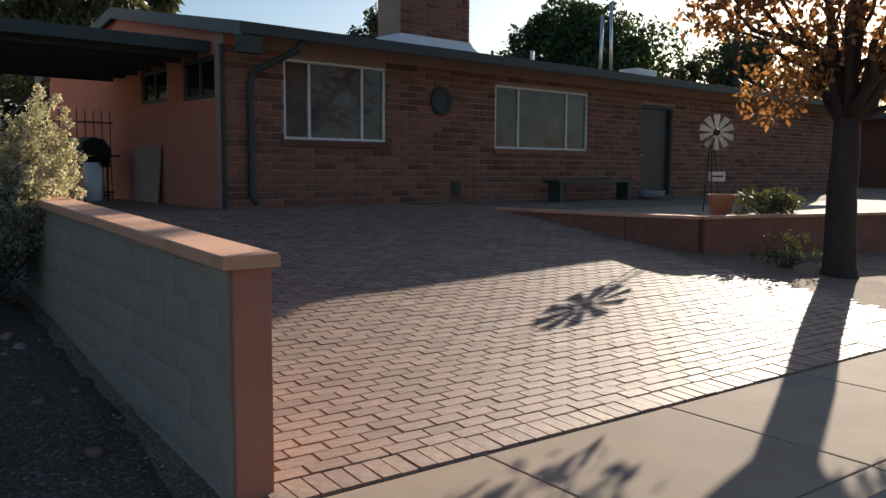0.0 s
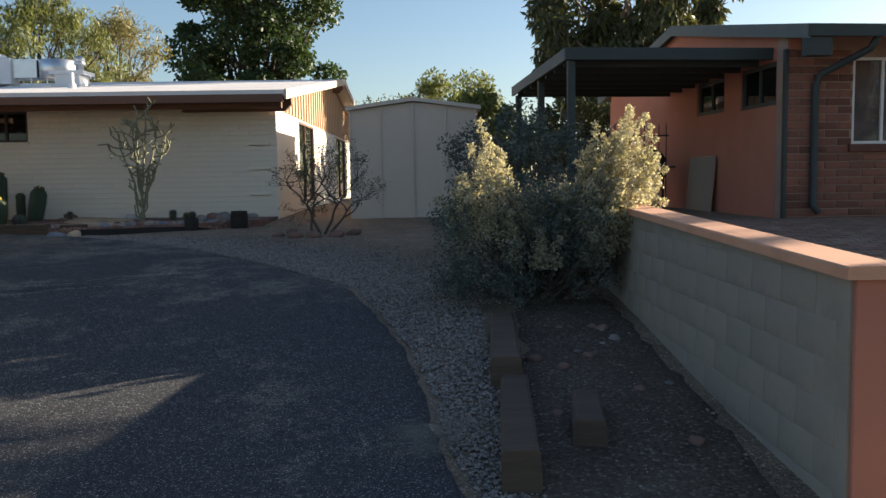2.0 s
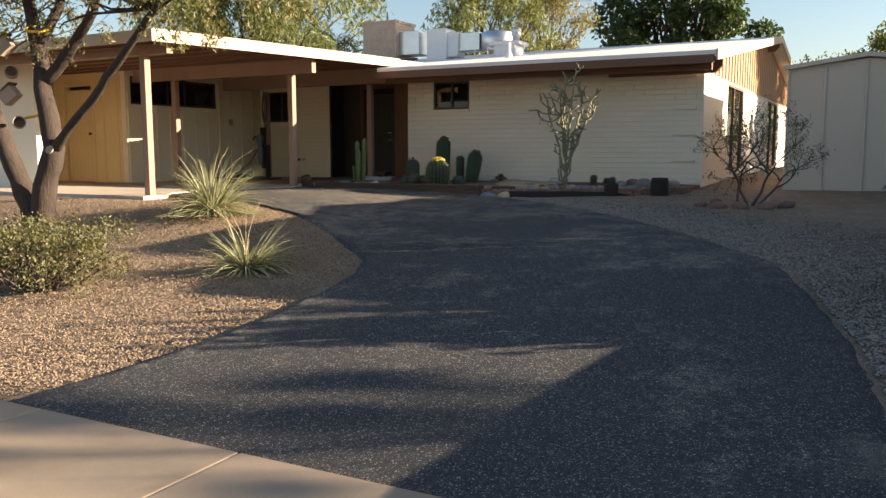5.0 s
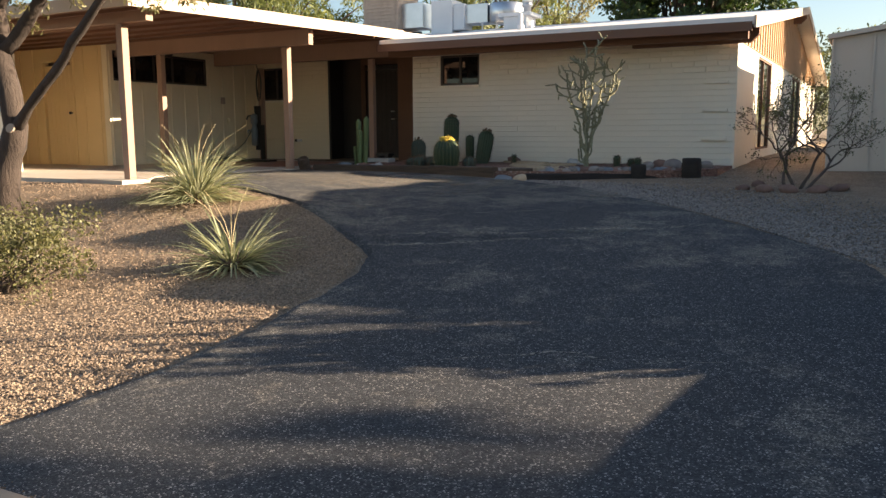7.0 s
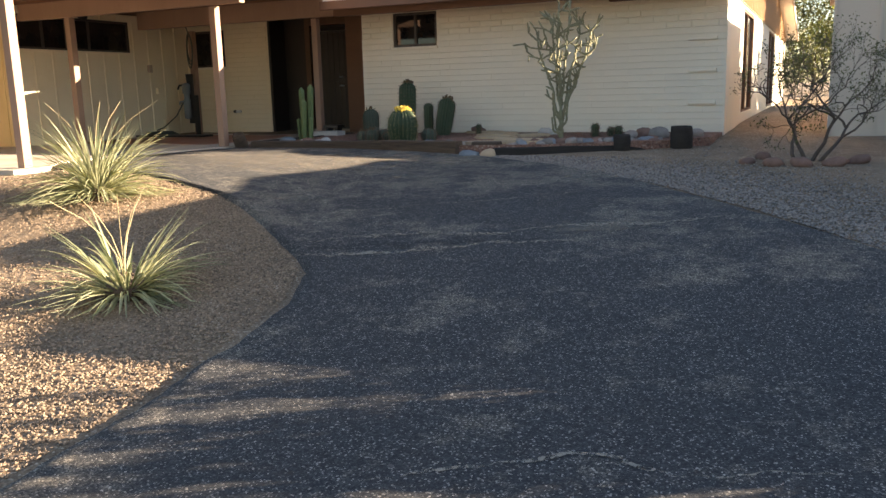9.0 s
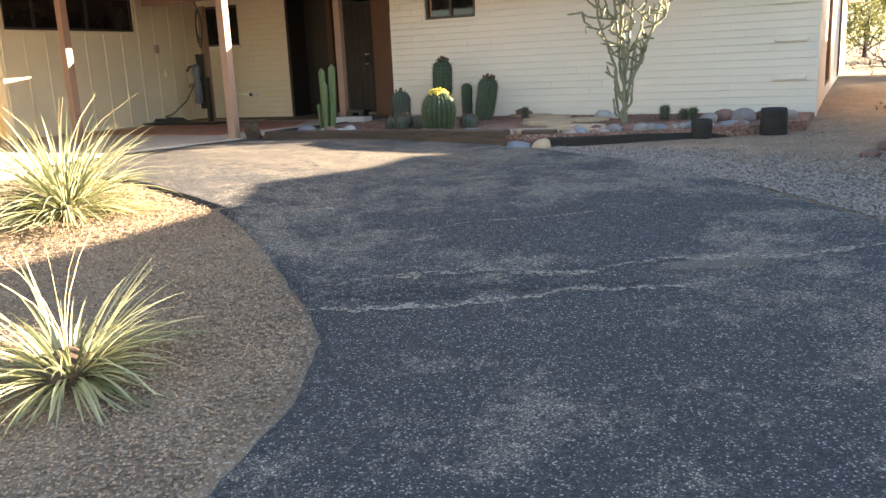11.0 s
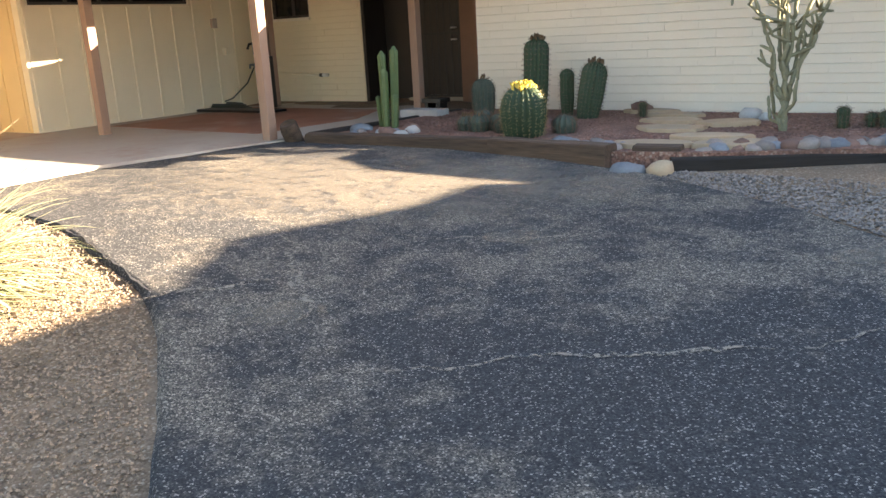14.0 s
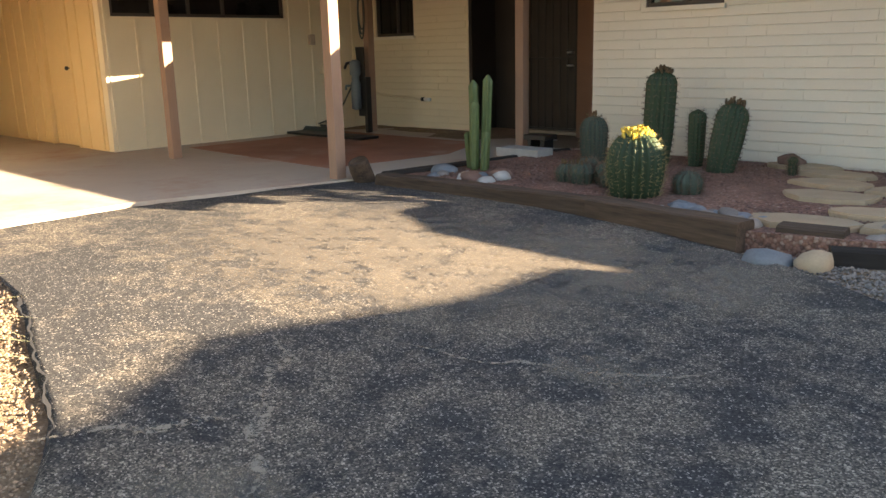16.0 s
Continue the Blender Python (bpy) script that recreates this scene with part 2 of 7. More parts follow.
M = {
    "film": soft_mat("film", (0.21, 0.18, 0.14), (0.30, 0.26, 0.21), 0.4),
    "gravel": ground_mat("gravel", (0.30, 0.222, 0.152), (0.17, 0.122, 0.084), (0.58, 0.49, 0.38), 0.012, (0.31, 0.228, 0.155), 0.003),
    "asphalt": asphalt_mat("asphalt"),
    "seal": ground_mat("seal", (0.045, 0.049, 0.055), (0.03, 0.031, 0.034), (0.26, 0.25, 0.24), 0.0105, None, 0.002),
    "pebble_grey": mat("pebble_grey", (0.27, 0.235, 0.21), 0.9, vary=0.25, scale=20, bumped=0.2, per_piece=0.62),
    "crack_sand": ragged_mat("crack_sand", (0.22, 0.195, 0.16), (0.34, 0.305, 0.255)),
    "soil": ground_mat("soil", (0.15, 0.115, 0.085), (0.08, 0.06, 0.045), (0.3, 0.25, 0.2), 0.02, (0.12, 0.09, 0.065), 0.006),
    "tar": mat("tar", (0.035, 0.036, 0.04), 0.8, vary=0.4, fine=120, depth=0.006),
    "road": ground_mat("road", (0.085, 0.083, 0.08), (0.04, 0.04, 0.04), (0.22, 0.21, 0.2), 0.012, (0.12, 0.115, 0.11), 0.004),
    "concrete": mat("concrete", (0.33, 0.262, 0.195), 0.9, vary=0.2, scale=1.6, fine=120, bumped=0.3, depth=0.003, stain=(0.26, 0.22, 0.18), per_piece=0.08, spec=0.25),
    "slab": mat("slab", (0.50, 0.44, 0.37), 0.8, vary=0.12, scale=1.2, fine=80, bumped=0.2, depth=0.003, stain=(0.42, 0.30, 0.235)),
    "red_slab": mat("red_slab", (0.36, 0.17, 0.11), 0.75, vary=0.25, scale=1.8, fine=60, bumped=0.2, stain=(0.42, 0.28, 0.21)),
    "paver": mat("paver", (0.26, 0.168, 0.122), 0.66, vary=0.3, scale=4, fine=110, bumped=0.5, depth=0.004, per_piece=0.22, stain=(0.31, 0.25, 0.19), spec=0.5),
    "joint": mat("joint", (0.24, 0.17, 0.13), 0.95, vary=0.3, scale=6, fine=120),
    "adobe": mat("adobe", (0.225, 0.102, 0.068), 0.9, vary=0.35, scale=5, fine=70, bumped=0.7, depth=0.008, per_piece=0.45),
    "mortar": mat("mortar", (0.33, 0.24, 0.18), 0.95, vary=0.25, scale=3, fine=90, bumped=0.6, depth=0.006),
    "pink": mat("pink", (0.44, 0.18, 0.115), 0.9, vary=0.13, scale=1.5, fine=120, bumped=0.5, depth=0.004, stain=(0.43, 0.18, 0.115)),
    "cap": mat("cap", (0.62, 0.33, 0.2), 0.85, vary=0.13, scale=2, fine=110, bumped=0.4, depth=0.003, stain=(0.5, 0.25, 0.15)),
    "block": mat("block", (0.31, 0.27, 0.22), 0.95, vary=0.2, scale=2.2, fine=140, bumped=0.7, depth=0.005, stain=(0.24, 0.205, 0.165), per_piece=0.06),
    "white_block": mat("white_block", (0.80, 0.74, 0.62), 0.75, vary=0.05, scale=1.5, fine=45, bumped=0.4, depth=0.006, per_piece=0.02),
    "cream": mat("cream", (0.78, 0.68, 0.50), 0.7, vary=0.06, scale=1.5, fine=90, bumped=0.2, depth=0.002),
    # cream boards of the store, the yellow light on them put into the colour
    "yellow_lit_cream": mat("yellow_lit_cream", (0.74, 0.56, 0.30), 0.7, vary=0.06, scale=1.5, fine=90, bumped=0.2, depth=0.002),
    "trim_brown": mat("trim_brown", (0.17, 0.085, 0.05), 0.65, vary=0.15, scale=3, fine=60, bumped=0.2, stretch=(0.2, 1, 1)),
    "post_brown": mat("post_brown", (0.33, 0.21, 0.15), 0.7, vary=0.15, scale=3, fine=60, bumped=0.25, stretch=(1, 1, 0.15)),
    "tan_trim": mat("tan_trim", (0.55, 0.43, 0.33), 0.7, vary=0.1, scale=2, fine=60, bumped=0.2),
    "gable": mat("gable", (0.50, 0.35, 0.22), 0.75, vary=0.18, scale=3, fine=60, bumped=0.3, stretch=(1, 1, 0.15)),
    "white_roof": mat("white_roof", (0.82, 0.78, 0.74), 0.7, vary=0.06, scale=1.2, fine=40, bumped=0.3, depth=0.006, stain=(0.68, 0.62, 0.58)),
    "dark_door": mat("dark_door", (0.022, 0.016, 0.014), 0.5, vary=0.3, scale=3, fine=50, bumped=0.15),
    "wood_panel": wood_mat("wood_panel", (0.10, 0.05, 0.027), 0.6, axis=2),
    "black_metal": mat("black_metal", (0.012, 0.012, 0.013), 0.45, vary=0.3, bumped=0.1),
    "green_grey": mat("green_grey", (0.13, 0.15, 0.14), 0.7, vary=0.15, scale=3, fine=60, bumped=0.15),
    "dark_green": mat("dark_green", (0.035, 0.048, 0.046), 0.6, vary=0.2, scale=3, fine=60, bumped=0.15),
    "roof_dark": mat("roof_dark", (0.10, 0.09, 0.08), 0.9, vary=0.25, scale=4, fine=60, bumped=0.5),
    "steel": mat("steel", (0.62, 0.62, 0.63), 0.32, 0.9, vary=0.12, scale=4, fine=60, bumped=0.1),
    "mill_steel": mat("mill_steel", (0.33, 0.33, 0.34), 0.6, 0.6, vary=0.2, scale=6, fine=60, bumped=0.1),
    "duct_white": mat("duct_white", (0.72, 0.72, 0.72), 0.5, vary=0.08, bumped=0.1),
    "cooler_tan": mat("cooler_tan", (0.42, 0.33, 0.26), 0.7, vary=0.25, scale=6, bumped=0.2),
    "shed": mat("shed", (0.60, 0.52, 0.43), 0.6, vary=0.06, scale=1.2, fine=50, bumped=0.1, depth=0.002),
    "window_white": mat("window_white", (0.7, 0.68, 0.64), 0.5, vary=0.08, bumped=0.1),
    "window_dark": mat("window_dark", (0.05, 0.04, 0.035), 0.5, vary=0.15, bumped=0.1),
    "glass": glass_mat("glass", (0.012, 0.012, 0.013), 0.03),
    "glass_pale": glass_mat("glass_pale", (0.085, 0.08, 0.075)),
    "timber": wood_mat("timber", (0.095, 0.063, 0.042), 0.92, 0.75, 0, 1.0),
    "timber_black": wood_mat("timber_black", (0.03, 0.024, 0.02), 0.92, 0.5, 0, 0.9),
    "timber_grey": wood_mat("timber_grey", (0.115, 0.08, 0.055), 0.95, 0.4, 1, 0.9),
    "bark": mat("bark", (0.055, 0.04, 0.032), 0.95, vary=0.5, scale=8, fine=45, bumped=1.0, depth=0.02, stretch=(1, 1, 0.25)),
    "bark_pale": mat("bark_pale", (0.26, 0.2, 0.15), 0.9, vary=0.4, scale=6, fine=45, bumped=0.8, depth=0.012, stretch=(1, 1, 0.25)),
    "twig": mat("twig", (0.11, 0.085, 0.07), 0.95, vary=0.4, scale=12, fine=60, bumped=0.5),
    "cactus": mat("cactus", (0.038, 0.066, 0.03), 0.6, vary=0.25, scale=10, fine=80, bumped=0.3),
    "cactus_light": mat("cactus_light", (0.115, 0.16, 0.06), 0.55, vary=0.25, scale=10, fine=80, bumped=0.2),
    "cactus_grey": mat("cactus_grey", (0.075, 0.095, 0.07), 0.75, vary=0.25, scale=12, fine=80, bumped=0.3),
    "spine": mat("spine", (0.20, 0.14, 0.10), 0.8, vary=0.3, bumped=0),
    "spine_gold": mat("spine_gold", (0.42, 0.33, 0.17), 0.8, vary=0.3, bumped=0),
    "fruit": mat("fruit", (0.75, 0.55, 0.08), 0.55, vary=0.3, scale=30, bumped=0.1),
    "fruit_dry": mat("fruit_dry", (0.14, 0.085, 0.04), 0.8, vary=0.4, scale=30, bumped=0.2),
    "cholla": mat("cholla", (0.25, 0.24, 0.15), 0.8, vary=0.3, scale=12, fine=80, bumped=0.7, depth=0.01),
    "stone": mat("stone", (0.26, 0.23, 0.21), 0.8, vary=0.3, scale=9, fine=70, bumped=0.4, per_piece=0.4),
    "stone_blue": mat("stone_blue", (0.20, 0.22, 0.245), 0.75, vary=0.25, scale=9, fine=70, bumped=0.4, per_piece=0.35),
    "stone_white": mat("stone_white", (0.46, 0.45, 0.43), 0.8, vary=0.2, scale=9, fine=70, bumped=0.5),
    "stone_red": mat("stone_red", (0.22, 0.13, 0.10), 0.85, vary=0.3, scale=9, fine=70, bumped=0.5, per_piece=0.3),
    "flag": mat("flag", (0.47, 0.36, 0.24), 0.85, vary=0.18, scale=5, fine=70, bumped=0.5, depth=0.006, per_piece=0.15),
    "bed": ground_mat("bed", (0.34, 0.185, 0.14), (0.17, 0.10, 0.08), (0.46, 0.34, 0.28), 0.022, (0.27, 0.165, 0.125), 0.01),
    "pebble": mat("pebble", (0.29, 0.216, 0.152), 0.9, vary=0.25, scale=20, bumped=0.2, per_piece=0.62),
    "hose": mat("hose", (0.035, 0.05, 0.045), 0.5, vary=0.2, bumped=0.1),
    "pot": mat("pot", (0.42, 0.19, 0.10), 0.85, vary=0.2, bumped=0.3),
    "board": mat("board", (0.33, 0.26, 0.20), 0.85, vary=0.15, scale=2, bumped=0.2),
    "white_tank": mat("white_tank", (0.62, 0.62, 0.62), 0.4, vary=0.1, bumped=0.1),
    "yellow": mat("yellow", (0.75, 0.42, 0.03), 0.6, vary=0.15, bumped=0.1),
    "silver_leaf": leaf_mat("silver_leaf", (0.30, 0.29, 0.22), (0.50, 0.47, 0.36), 0.5),
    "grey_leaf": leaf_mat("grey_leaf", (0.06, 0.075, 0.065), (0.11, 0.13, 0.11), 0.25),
    "green_leaf": leaf_mat("green_leaf", (0.025, 0.045, 0.015), (0.05, 0.085, 0.025), 0.35),
    "olive_leaf": leaf_mat("olive_leaf", (0.055, 0.065, 0.03), (0.10, 0.11, 0.045), 0.35),
    "yellow_leaf": leaf_mat("yellow_leaf", (0.085, 0.11, 0.03), (0.155, 0.175, 0.055), 0.45),
    "mesquite_leaf": leaf_mat("mesquite_leaf", (0.12, 0.12, 0.05), (0.21, 0.19, 0.085), 0.45),
    "red_leaf": leaf_mat("red_leaf", (0.16, 0.075, 0.035), (0.30, 0.15, 0.06), 0.5),
    "shrub_leaf": leaf_mat("shrub_leaf", (0.075, 0.08, 0.03), (0.14, 0.135, 0.055), 0.35),
    "yucca_leaf": leaf_mat("yucca_leaf", (0.15, 0.18, 0.09), (0.42, 0.42, 0.27), 0.3),
    "straw": mat("straw", (0.5, 0.41, 0.24), 0.8, vary=0.2, bumped=0),
    "valve_grey": mat("valve_grey", (0.16, 0.19, 0.21), 0.55, 0.2, vary=0.2, bumped=0.1),
}


# ---- building blocks ----
def empty_thing(name, m=None, label="", category="", group="", kind=""):
    ob = new(name)
    ob.empty_display_size = 0.1
    if m is not None:
        ob.matrix_basis = m
    return tagged(ob, label, category, group, kind)


def finish(name, bm, material, smooth=False):
    me = bpy.data.meshes.new(name)
    bmesh.ops.recalc_face_normals(bm, faces=bm.faces)
    bm.to_mesh(me)
    bm.free()
    me.materials.append(M[material])
    if smooth:
        me.polygons.foreach_set("use_smooth", [True] * len(me.polygons))
    return me


def part(name, bm, material, parent, label="", smooth=False, kind=""):
    ob = new(name, finish(name, bm, material, smooth))
    ob.parent = parent
    return tagged(ob, label, kind=kind)


def thing(name, bm, material, label, category, m=None, group="", kind="", smooth=False):
    ob = new(name, finish(name, bm, material, smooth))
    if m is not None:
        ob.matrix_basis = m
    return tagged(ob, label, category, group, kind)


def piece(name, me, parent, x, y, z, rz=0.0, sx=1.0, sy=1.0, sz=1.0, rx=0.0, ry=0.0):
    ob = new(name, me)
    ob.parent = parent
    ob.matrix_basis = pose(x, y, z, rx, ry, rz) @ Matrix.Diagonal((sx, sy, sz, 1))
    return ob


def raw(name, verts, faces, material, parent=None, label="", category="", kind="", smooth=False, m=None):
    me = bpy.data.meshes.new(name)
    me.from_pydata(verts, [], faces)
    me.materials.append(M[material])
    if smooth:
        me.polygons.foreach_set("use_smooth", [True] * len(me.polygons))
    ob = new(name, me)
    ob.parent = parent
    if m is not None:
        ob.matrix_basis = m
    return tagged(ob, label, category, "", kind)


def box(bm, x0, x1, y0, y1, z0, z1, bevel=0.0, m=None):
    vs = [bm.verts.new((x, y, z)) for x in (x0, x1) for y in (y0, y1) for z in (z0, z1)]
    fs = [bm.faces.new([vs[i] for i in f]) for f in ((0, 1, 3, 2), (4, 6, 7, 5), (0, 4, 5, 1), (2, 3, 7, 6), (0, 2, 6, 4), (1, 5, 7, 3))]
    if bevel:
        es = {e for f in fs for e in f.edges}
        r = bmesh.ops.bevel(bm, geom=list(es), offset=bevel, segments=2, affect="EDGES", profile=0.6)
        vs = list({v for f in r["faces"] for v in f.verts})
    if m is not None:
        bmesh.ops.transform(bm, matrix=m, verts=vs)
    return bm


def boxes(*rows, bevel=0.0):
    bm = bmesh.new()
    for r in rows:
        box(bm, *r, bevel=bevel)
    return bm


def tube(bm, pts, radii, seg=8, closed=True):
    """A tapered tube along points."""
    pts = [Vector(p) for p in pts]
    if isinstance(radii, (int, float)):
        radii = [radii] * len(pts)
    rings, side = [], None
    for i, p in enumerate(pts):
        d = (pts[min(i + 1, len(pts) - 1)] - pts[max(i - 1, 0)]).normalized()
        if side is None:
            side = d.cross(Vector((0.31, 0.95, 0.05))).normalized()
        side = (side - d * side.dot(d)).normalized()
        up = d.cross(side)
        rings.append([bm.verts.new(p + (side * math.cos(a) + up * math.sin(a)) * radii[i]) for a in (2 * math.pi * k / seg for k in range(seg))])
    for a, b in zip(rings, rings[1:]):
        for k in range(seg):
            bm.faces.new((a[k], a[(k + 1) % seg], b[(k + 1) % seg], b[k]))
    if closed:
        bm.faces.new(rings[0][::-1]), bm.faces.new(rings[-1])
    return bm


def lathe(bm, profile, seg=16, m=None):
    """A turned shape from (radius, height) rows."""
    rings = [[bm.verts.new((r * math.cos(2 * math.pi * k / seg), r * math.sin(2 * math.pi * k / seg), z)) for k in range(seg)] for r, z in profile]
    for a, b in zip(rings, rings[1:]):
        for k in range(seg):
            bm.faces.new((a[k], a[(k + 1) % seg], b[(k + 1) % seg], b[k]))
    bm.faces.new(rings[0][::-1]), bm.faces.new(rings[-1])
    if m is not None:
        bmesh.ops.transform(bm, matrix=m, verts=[v for r in rings for v in r])
    return bm


def prism(bm, outline, z0, z1):
    """A flat plate from a plan outline."""
    lo, hi = [bm.verts.new((x, y, z0)) for x, y in outline], [bm.verts.new((x, y, z1)) for x, y in outline]
    bm.faces.new(lo[::-1]), bm.faces.new(hi)
    k = len(lo)
    for i in range(k):
        bm.faces.new((lo[i], lo[(i + 1) % k], hi[(i + 1) % k], hi[i]))
    return bm


def rock(bm, x, y, z, sx, sy, sz, rng, sub=2):
    v = bmesh.ops.create_icosphere(bm, subdivisions=sub, radius=1.0)["verts"]
    off = Vector((rng.random() * 50, rng.random() * 50, 0))
    turn = Euler((rng.uniform(-0.3, 0.3), rng.uniform(-0.3, 0.3), rng.random() * 6.3)).to_matrix()
    for w in v:
        p = w.co * (1 + 0.28 * noise.noise(w.co * 1.3 + off) + 0.1 * noise.noise(w.co * 3.1 + off))
        p = turn @ Vector((p.x * sx, p.y * sy, p.z * sz))
        w.co = p + Vector((x, y, z))
    return bm


def smoothstep(a, b, v):
    t = min(1.0, max(0.0, (v - a) / (b - a)))
    return t * t * (3 - 2 * t)


def table(rows, v):
    return float(np.interp(v, [r[0] for r in rows], [r[1] for r in rows]))


# ---- ground ----
PROFILE = [(-40, -0.5), (-3, -0.1), (0, -0.06), (1.4, -0.05), (1.7, 0.0), (2.5, 0.02), (3.5, 0.06), (4.5, 0.13), (8, 0.43), (10, 0.56), (13, 0.73), (16, 0.85), (20, 0.92), (40, 1.0), (120, 1.2)]
PROFILE_E = [(-40, -0.5), (-3, -0.1), (0, -0.06), (1.4, -0.05), (1.7, 0.0), (2.9, 0.03), (5, 0.15), (6.5, 0.28), (8, 0.48), (9.5, 0.7), (11, 0.90), (14, 0.97), (40, 1.1), (120, 1.2)]


def G(x, y):
    """The height of the ground."""
    z = table(PROFILE, y)
    if x < -6.5:
        z += (max(z, 0.8 * smoothstep(5, 9, y)) - z) * smoothstep(6.5, 10.5, -x)
    if x > 0.9:
        z += (table(PROFILE_E, y) - z) * smoothstep(0.9, 1.1, x)
    return z


def axis_steps(lo, hi, fine, far):
    v = list(np.arange(lo, hi + 1e-6, fine))
    d, a, b = fine, lo, hi
    while b < far:
        d *= 1.5
        a, b = a - d, b + d
        v = [a] + v + [b]
    return v


gx, gy = axis_steps(-21.0, 15.0, 0.3, 900), axis_steps(-3.0, 19.0, 0.3, 900)
gv = [(x, y, G(x, y) + (0.02 * noise.noise((x * 0.7, y * 0.7, 3.0)) + 0.012 * noise.noise((x * 2.3, y * 2.3, 1.0)) - 0.012 if 3.2 < y < 18.5 else 0) - (0.08 if y < 1.5 else 0.03 if y < 3.0 else 0.0)) for y in gy for x in gx]
gf = [(j * len(gx) + i, j * len(gx) + i + 1, (j + 1) * len(gx) + i + 1, (j + 1) * len(gx) + i) for j in range(len(gy) - 1) for i in range(len(gx) - 1)]
ground = raw("ground", gv, gf, "gravel", None, "brown desert gravel and bare earth", "ground", "structure", True)

DRIVE_L = [(2.9, -5.95), (3.5, -5.78), (4.1, -5.69), (5.1, -5.68), (6.3, -5.8), (6.7, -5.88), (7.3, -6.17), (7.75, -6.6), (8.2, -7.13), (8.55, -7.56), (9.0, -8.18), (9.2, -8.6), (9.32, -9.15), (9.5, -9.75), (9.62, -10.3), (9.68, -11.4), (9.75, -12.0), (11.2, -12.05), (12.5, -11.75), (13.2, -11.65), (13.4, -11.5)]
DRIVE_R = [(2.9, -0.75), (4.0, -1.0), (4.9, -1.09), (5.9, -1.25), (7.2, -1.6), (8.2, -1.93), (8.9, -2.45), (10.0, -3.3), (11.2, -4.4), (12.2, -5.6), (12.9, -6.9), (13.2, -8.2), (13.4, -10.9), (13.5, -11.4)]


def strip(name, left, right, y0, y1, dy, cols, lift, material, label, category, wobble=0.03):
    verts, faces, row = [], [], 0
    ys = np.arange(y0, y1 + 1e-6, dy)
    for y in ys:
        a, b = table(left, y), table(right, y)
        a += wobble * noise.noise((y * 3.1, 5.0, 0)) + wobble * noise.noise((y * 9.0, 2.0, 0))
        b += wobble * noise.noise((y * 3.1, 15.0, 0)) + wobble * noise.noise((y * 9.0, 12.0, 0))
        for i in range(cols + 1):
            x = a + (b - a) * i / cols
            rim = (lift if 0 < i < cols else -0.03) * (0.2 + 0.8 * smoothstep(2.9, 3.4, y))
            verts.append((x, y, G(x, y) + rim + 0.004 * noise.noise((x * 1.5, y * 1.5, 9.0))))
    for j in range(len(ys) - 1):
        for i in range(cols):
            k = j * (cols + 1) + i
            faces.append((k, k + 1, k + cols + 2, k + cols + 1))
    return raw(name, verts, faces, material, None, label, category, "structure", True)


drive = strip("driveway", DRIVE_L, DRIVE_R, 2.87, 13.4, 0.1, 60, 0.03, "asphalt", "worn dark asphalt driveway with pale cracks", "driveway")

# ---- street side ----
# one long road sheet, lying on the ground south of the kerb
raw("road", [(x, y, G(x, y) + 0.012) for y in (-9.0, -6.0, -3.0, -1.5, 0.0, 1.38) for x in np.arange(-60, 61, 4.0)],
    [(j * 31 + i, j * 31 + i + 1, (j + 1) * 31 + i + 1, (j + 1) * 31 + i) for j in range(5) for i in range(30)], "road", None, "grey worn asphalt street", "road", "structure", True)
sidewalk = empty_thing("sidewalk", None, "pale concrete sidewalk slabs with tooled joints", "sidewalk", "", "structure")
for k in range(-14, 16):
    bm = bmesh.new()
    a, b = k * 1.53 + 0.6 + 0.006, (k + 1) * 1.53 + 0.6 - 0.006
    box(bm, a, b, 1.62, 2.9, -0.1, 0.055, 0.008)
    part("concrete_slab", bm, "concrete", sidewalk)
kerb = empty_thing("kerb", None, "low rolled concrete kerb along the street", "kerb", "", "structure")
for k in range(-8, 9):
    bm = bmesh.new()
    a, b = k * 3.06 + 0.61, (k + 1) * 3.06 + 0.59
    vs = [bm.verts.new((x, y, z)) for x in (a, b) for y, z in ((1.30, -0.15), (1.36, -0.03), (1.44, 0.04), (1.608, 0.052), (1.608, -0.15))]
    for i in range(5):
        bm.faces.new((vs[i], vs[(i + 1) % 5], vs[5 + (i + 1) % 5], vs[5 + i]))
    bm.faces.new(vs[4::-1]), bm.faces.new(vs[5:])
    part("kerb_stone", bm, "concrete", kerb)

# ---- block wall beside the pavers ----
WALL_X, WALL_Y0, WALL_Y1 = 0.79, 3.05, 9.8


def cap_z(y):
    return 1.185 + 0.029 * (y - 3.0)


garden_wall = empty_thing("garden_wall", None, "grey concrete block wall with a terracotta stucco cap and end pillar", "wall", "", "structure")
bm = bmesh.new()
ys = np.linspace(WALL_Y0 + 0.037, WALL_Y1, 12)
for y0, y1 in zip(ys, ys[1:]):
    vs = [bm.verts.new((x, y, z)) for x in (WALL_X + 0.012, WALL_X + 0.168) for y, zt in ((y0, cap_z(y0)), (y1, cap_z(y1))) for z in (-0.1, zt - 0.05)]
    for f in ((0, 1, 3, 2), (4, 6, 7, 5), (0, 4, 5, 1), (2, 3, 7, 6), (0, 2, 6, 4), (1, 5, 7, 3)):
        bm.faces.new([vs[i] for i in f])
part("mortar_core", bm, "block", garden_wall)
bm = bmesh.new()
n = 24
ys = np.linspace(WALL_Y0 - 0.03, WALL_Y1, n)
prof = [(WALL_X - 0.035, -0.058), (WALL_X - 0.035, -0.008), (WALL_X - 0.025, 0.0), (WALL_X + 0.225, 0.004), (WALL_X + 0.235, -0.008), (WALL_X + 0.235, -0.058)]
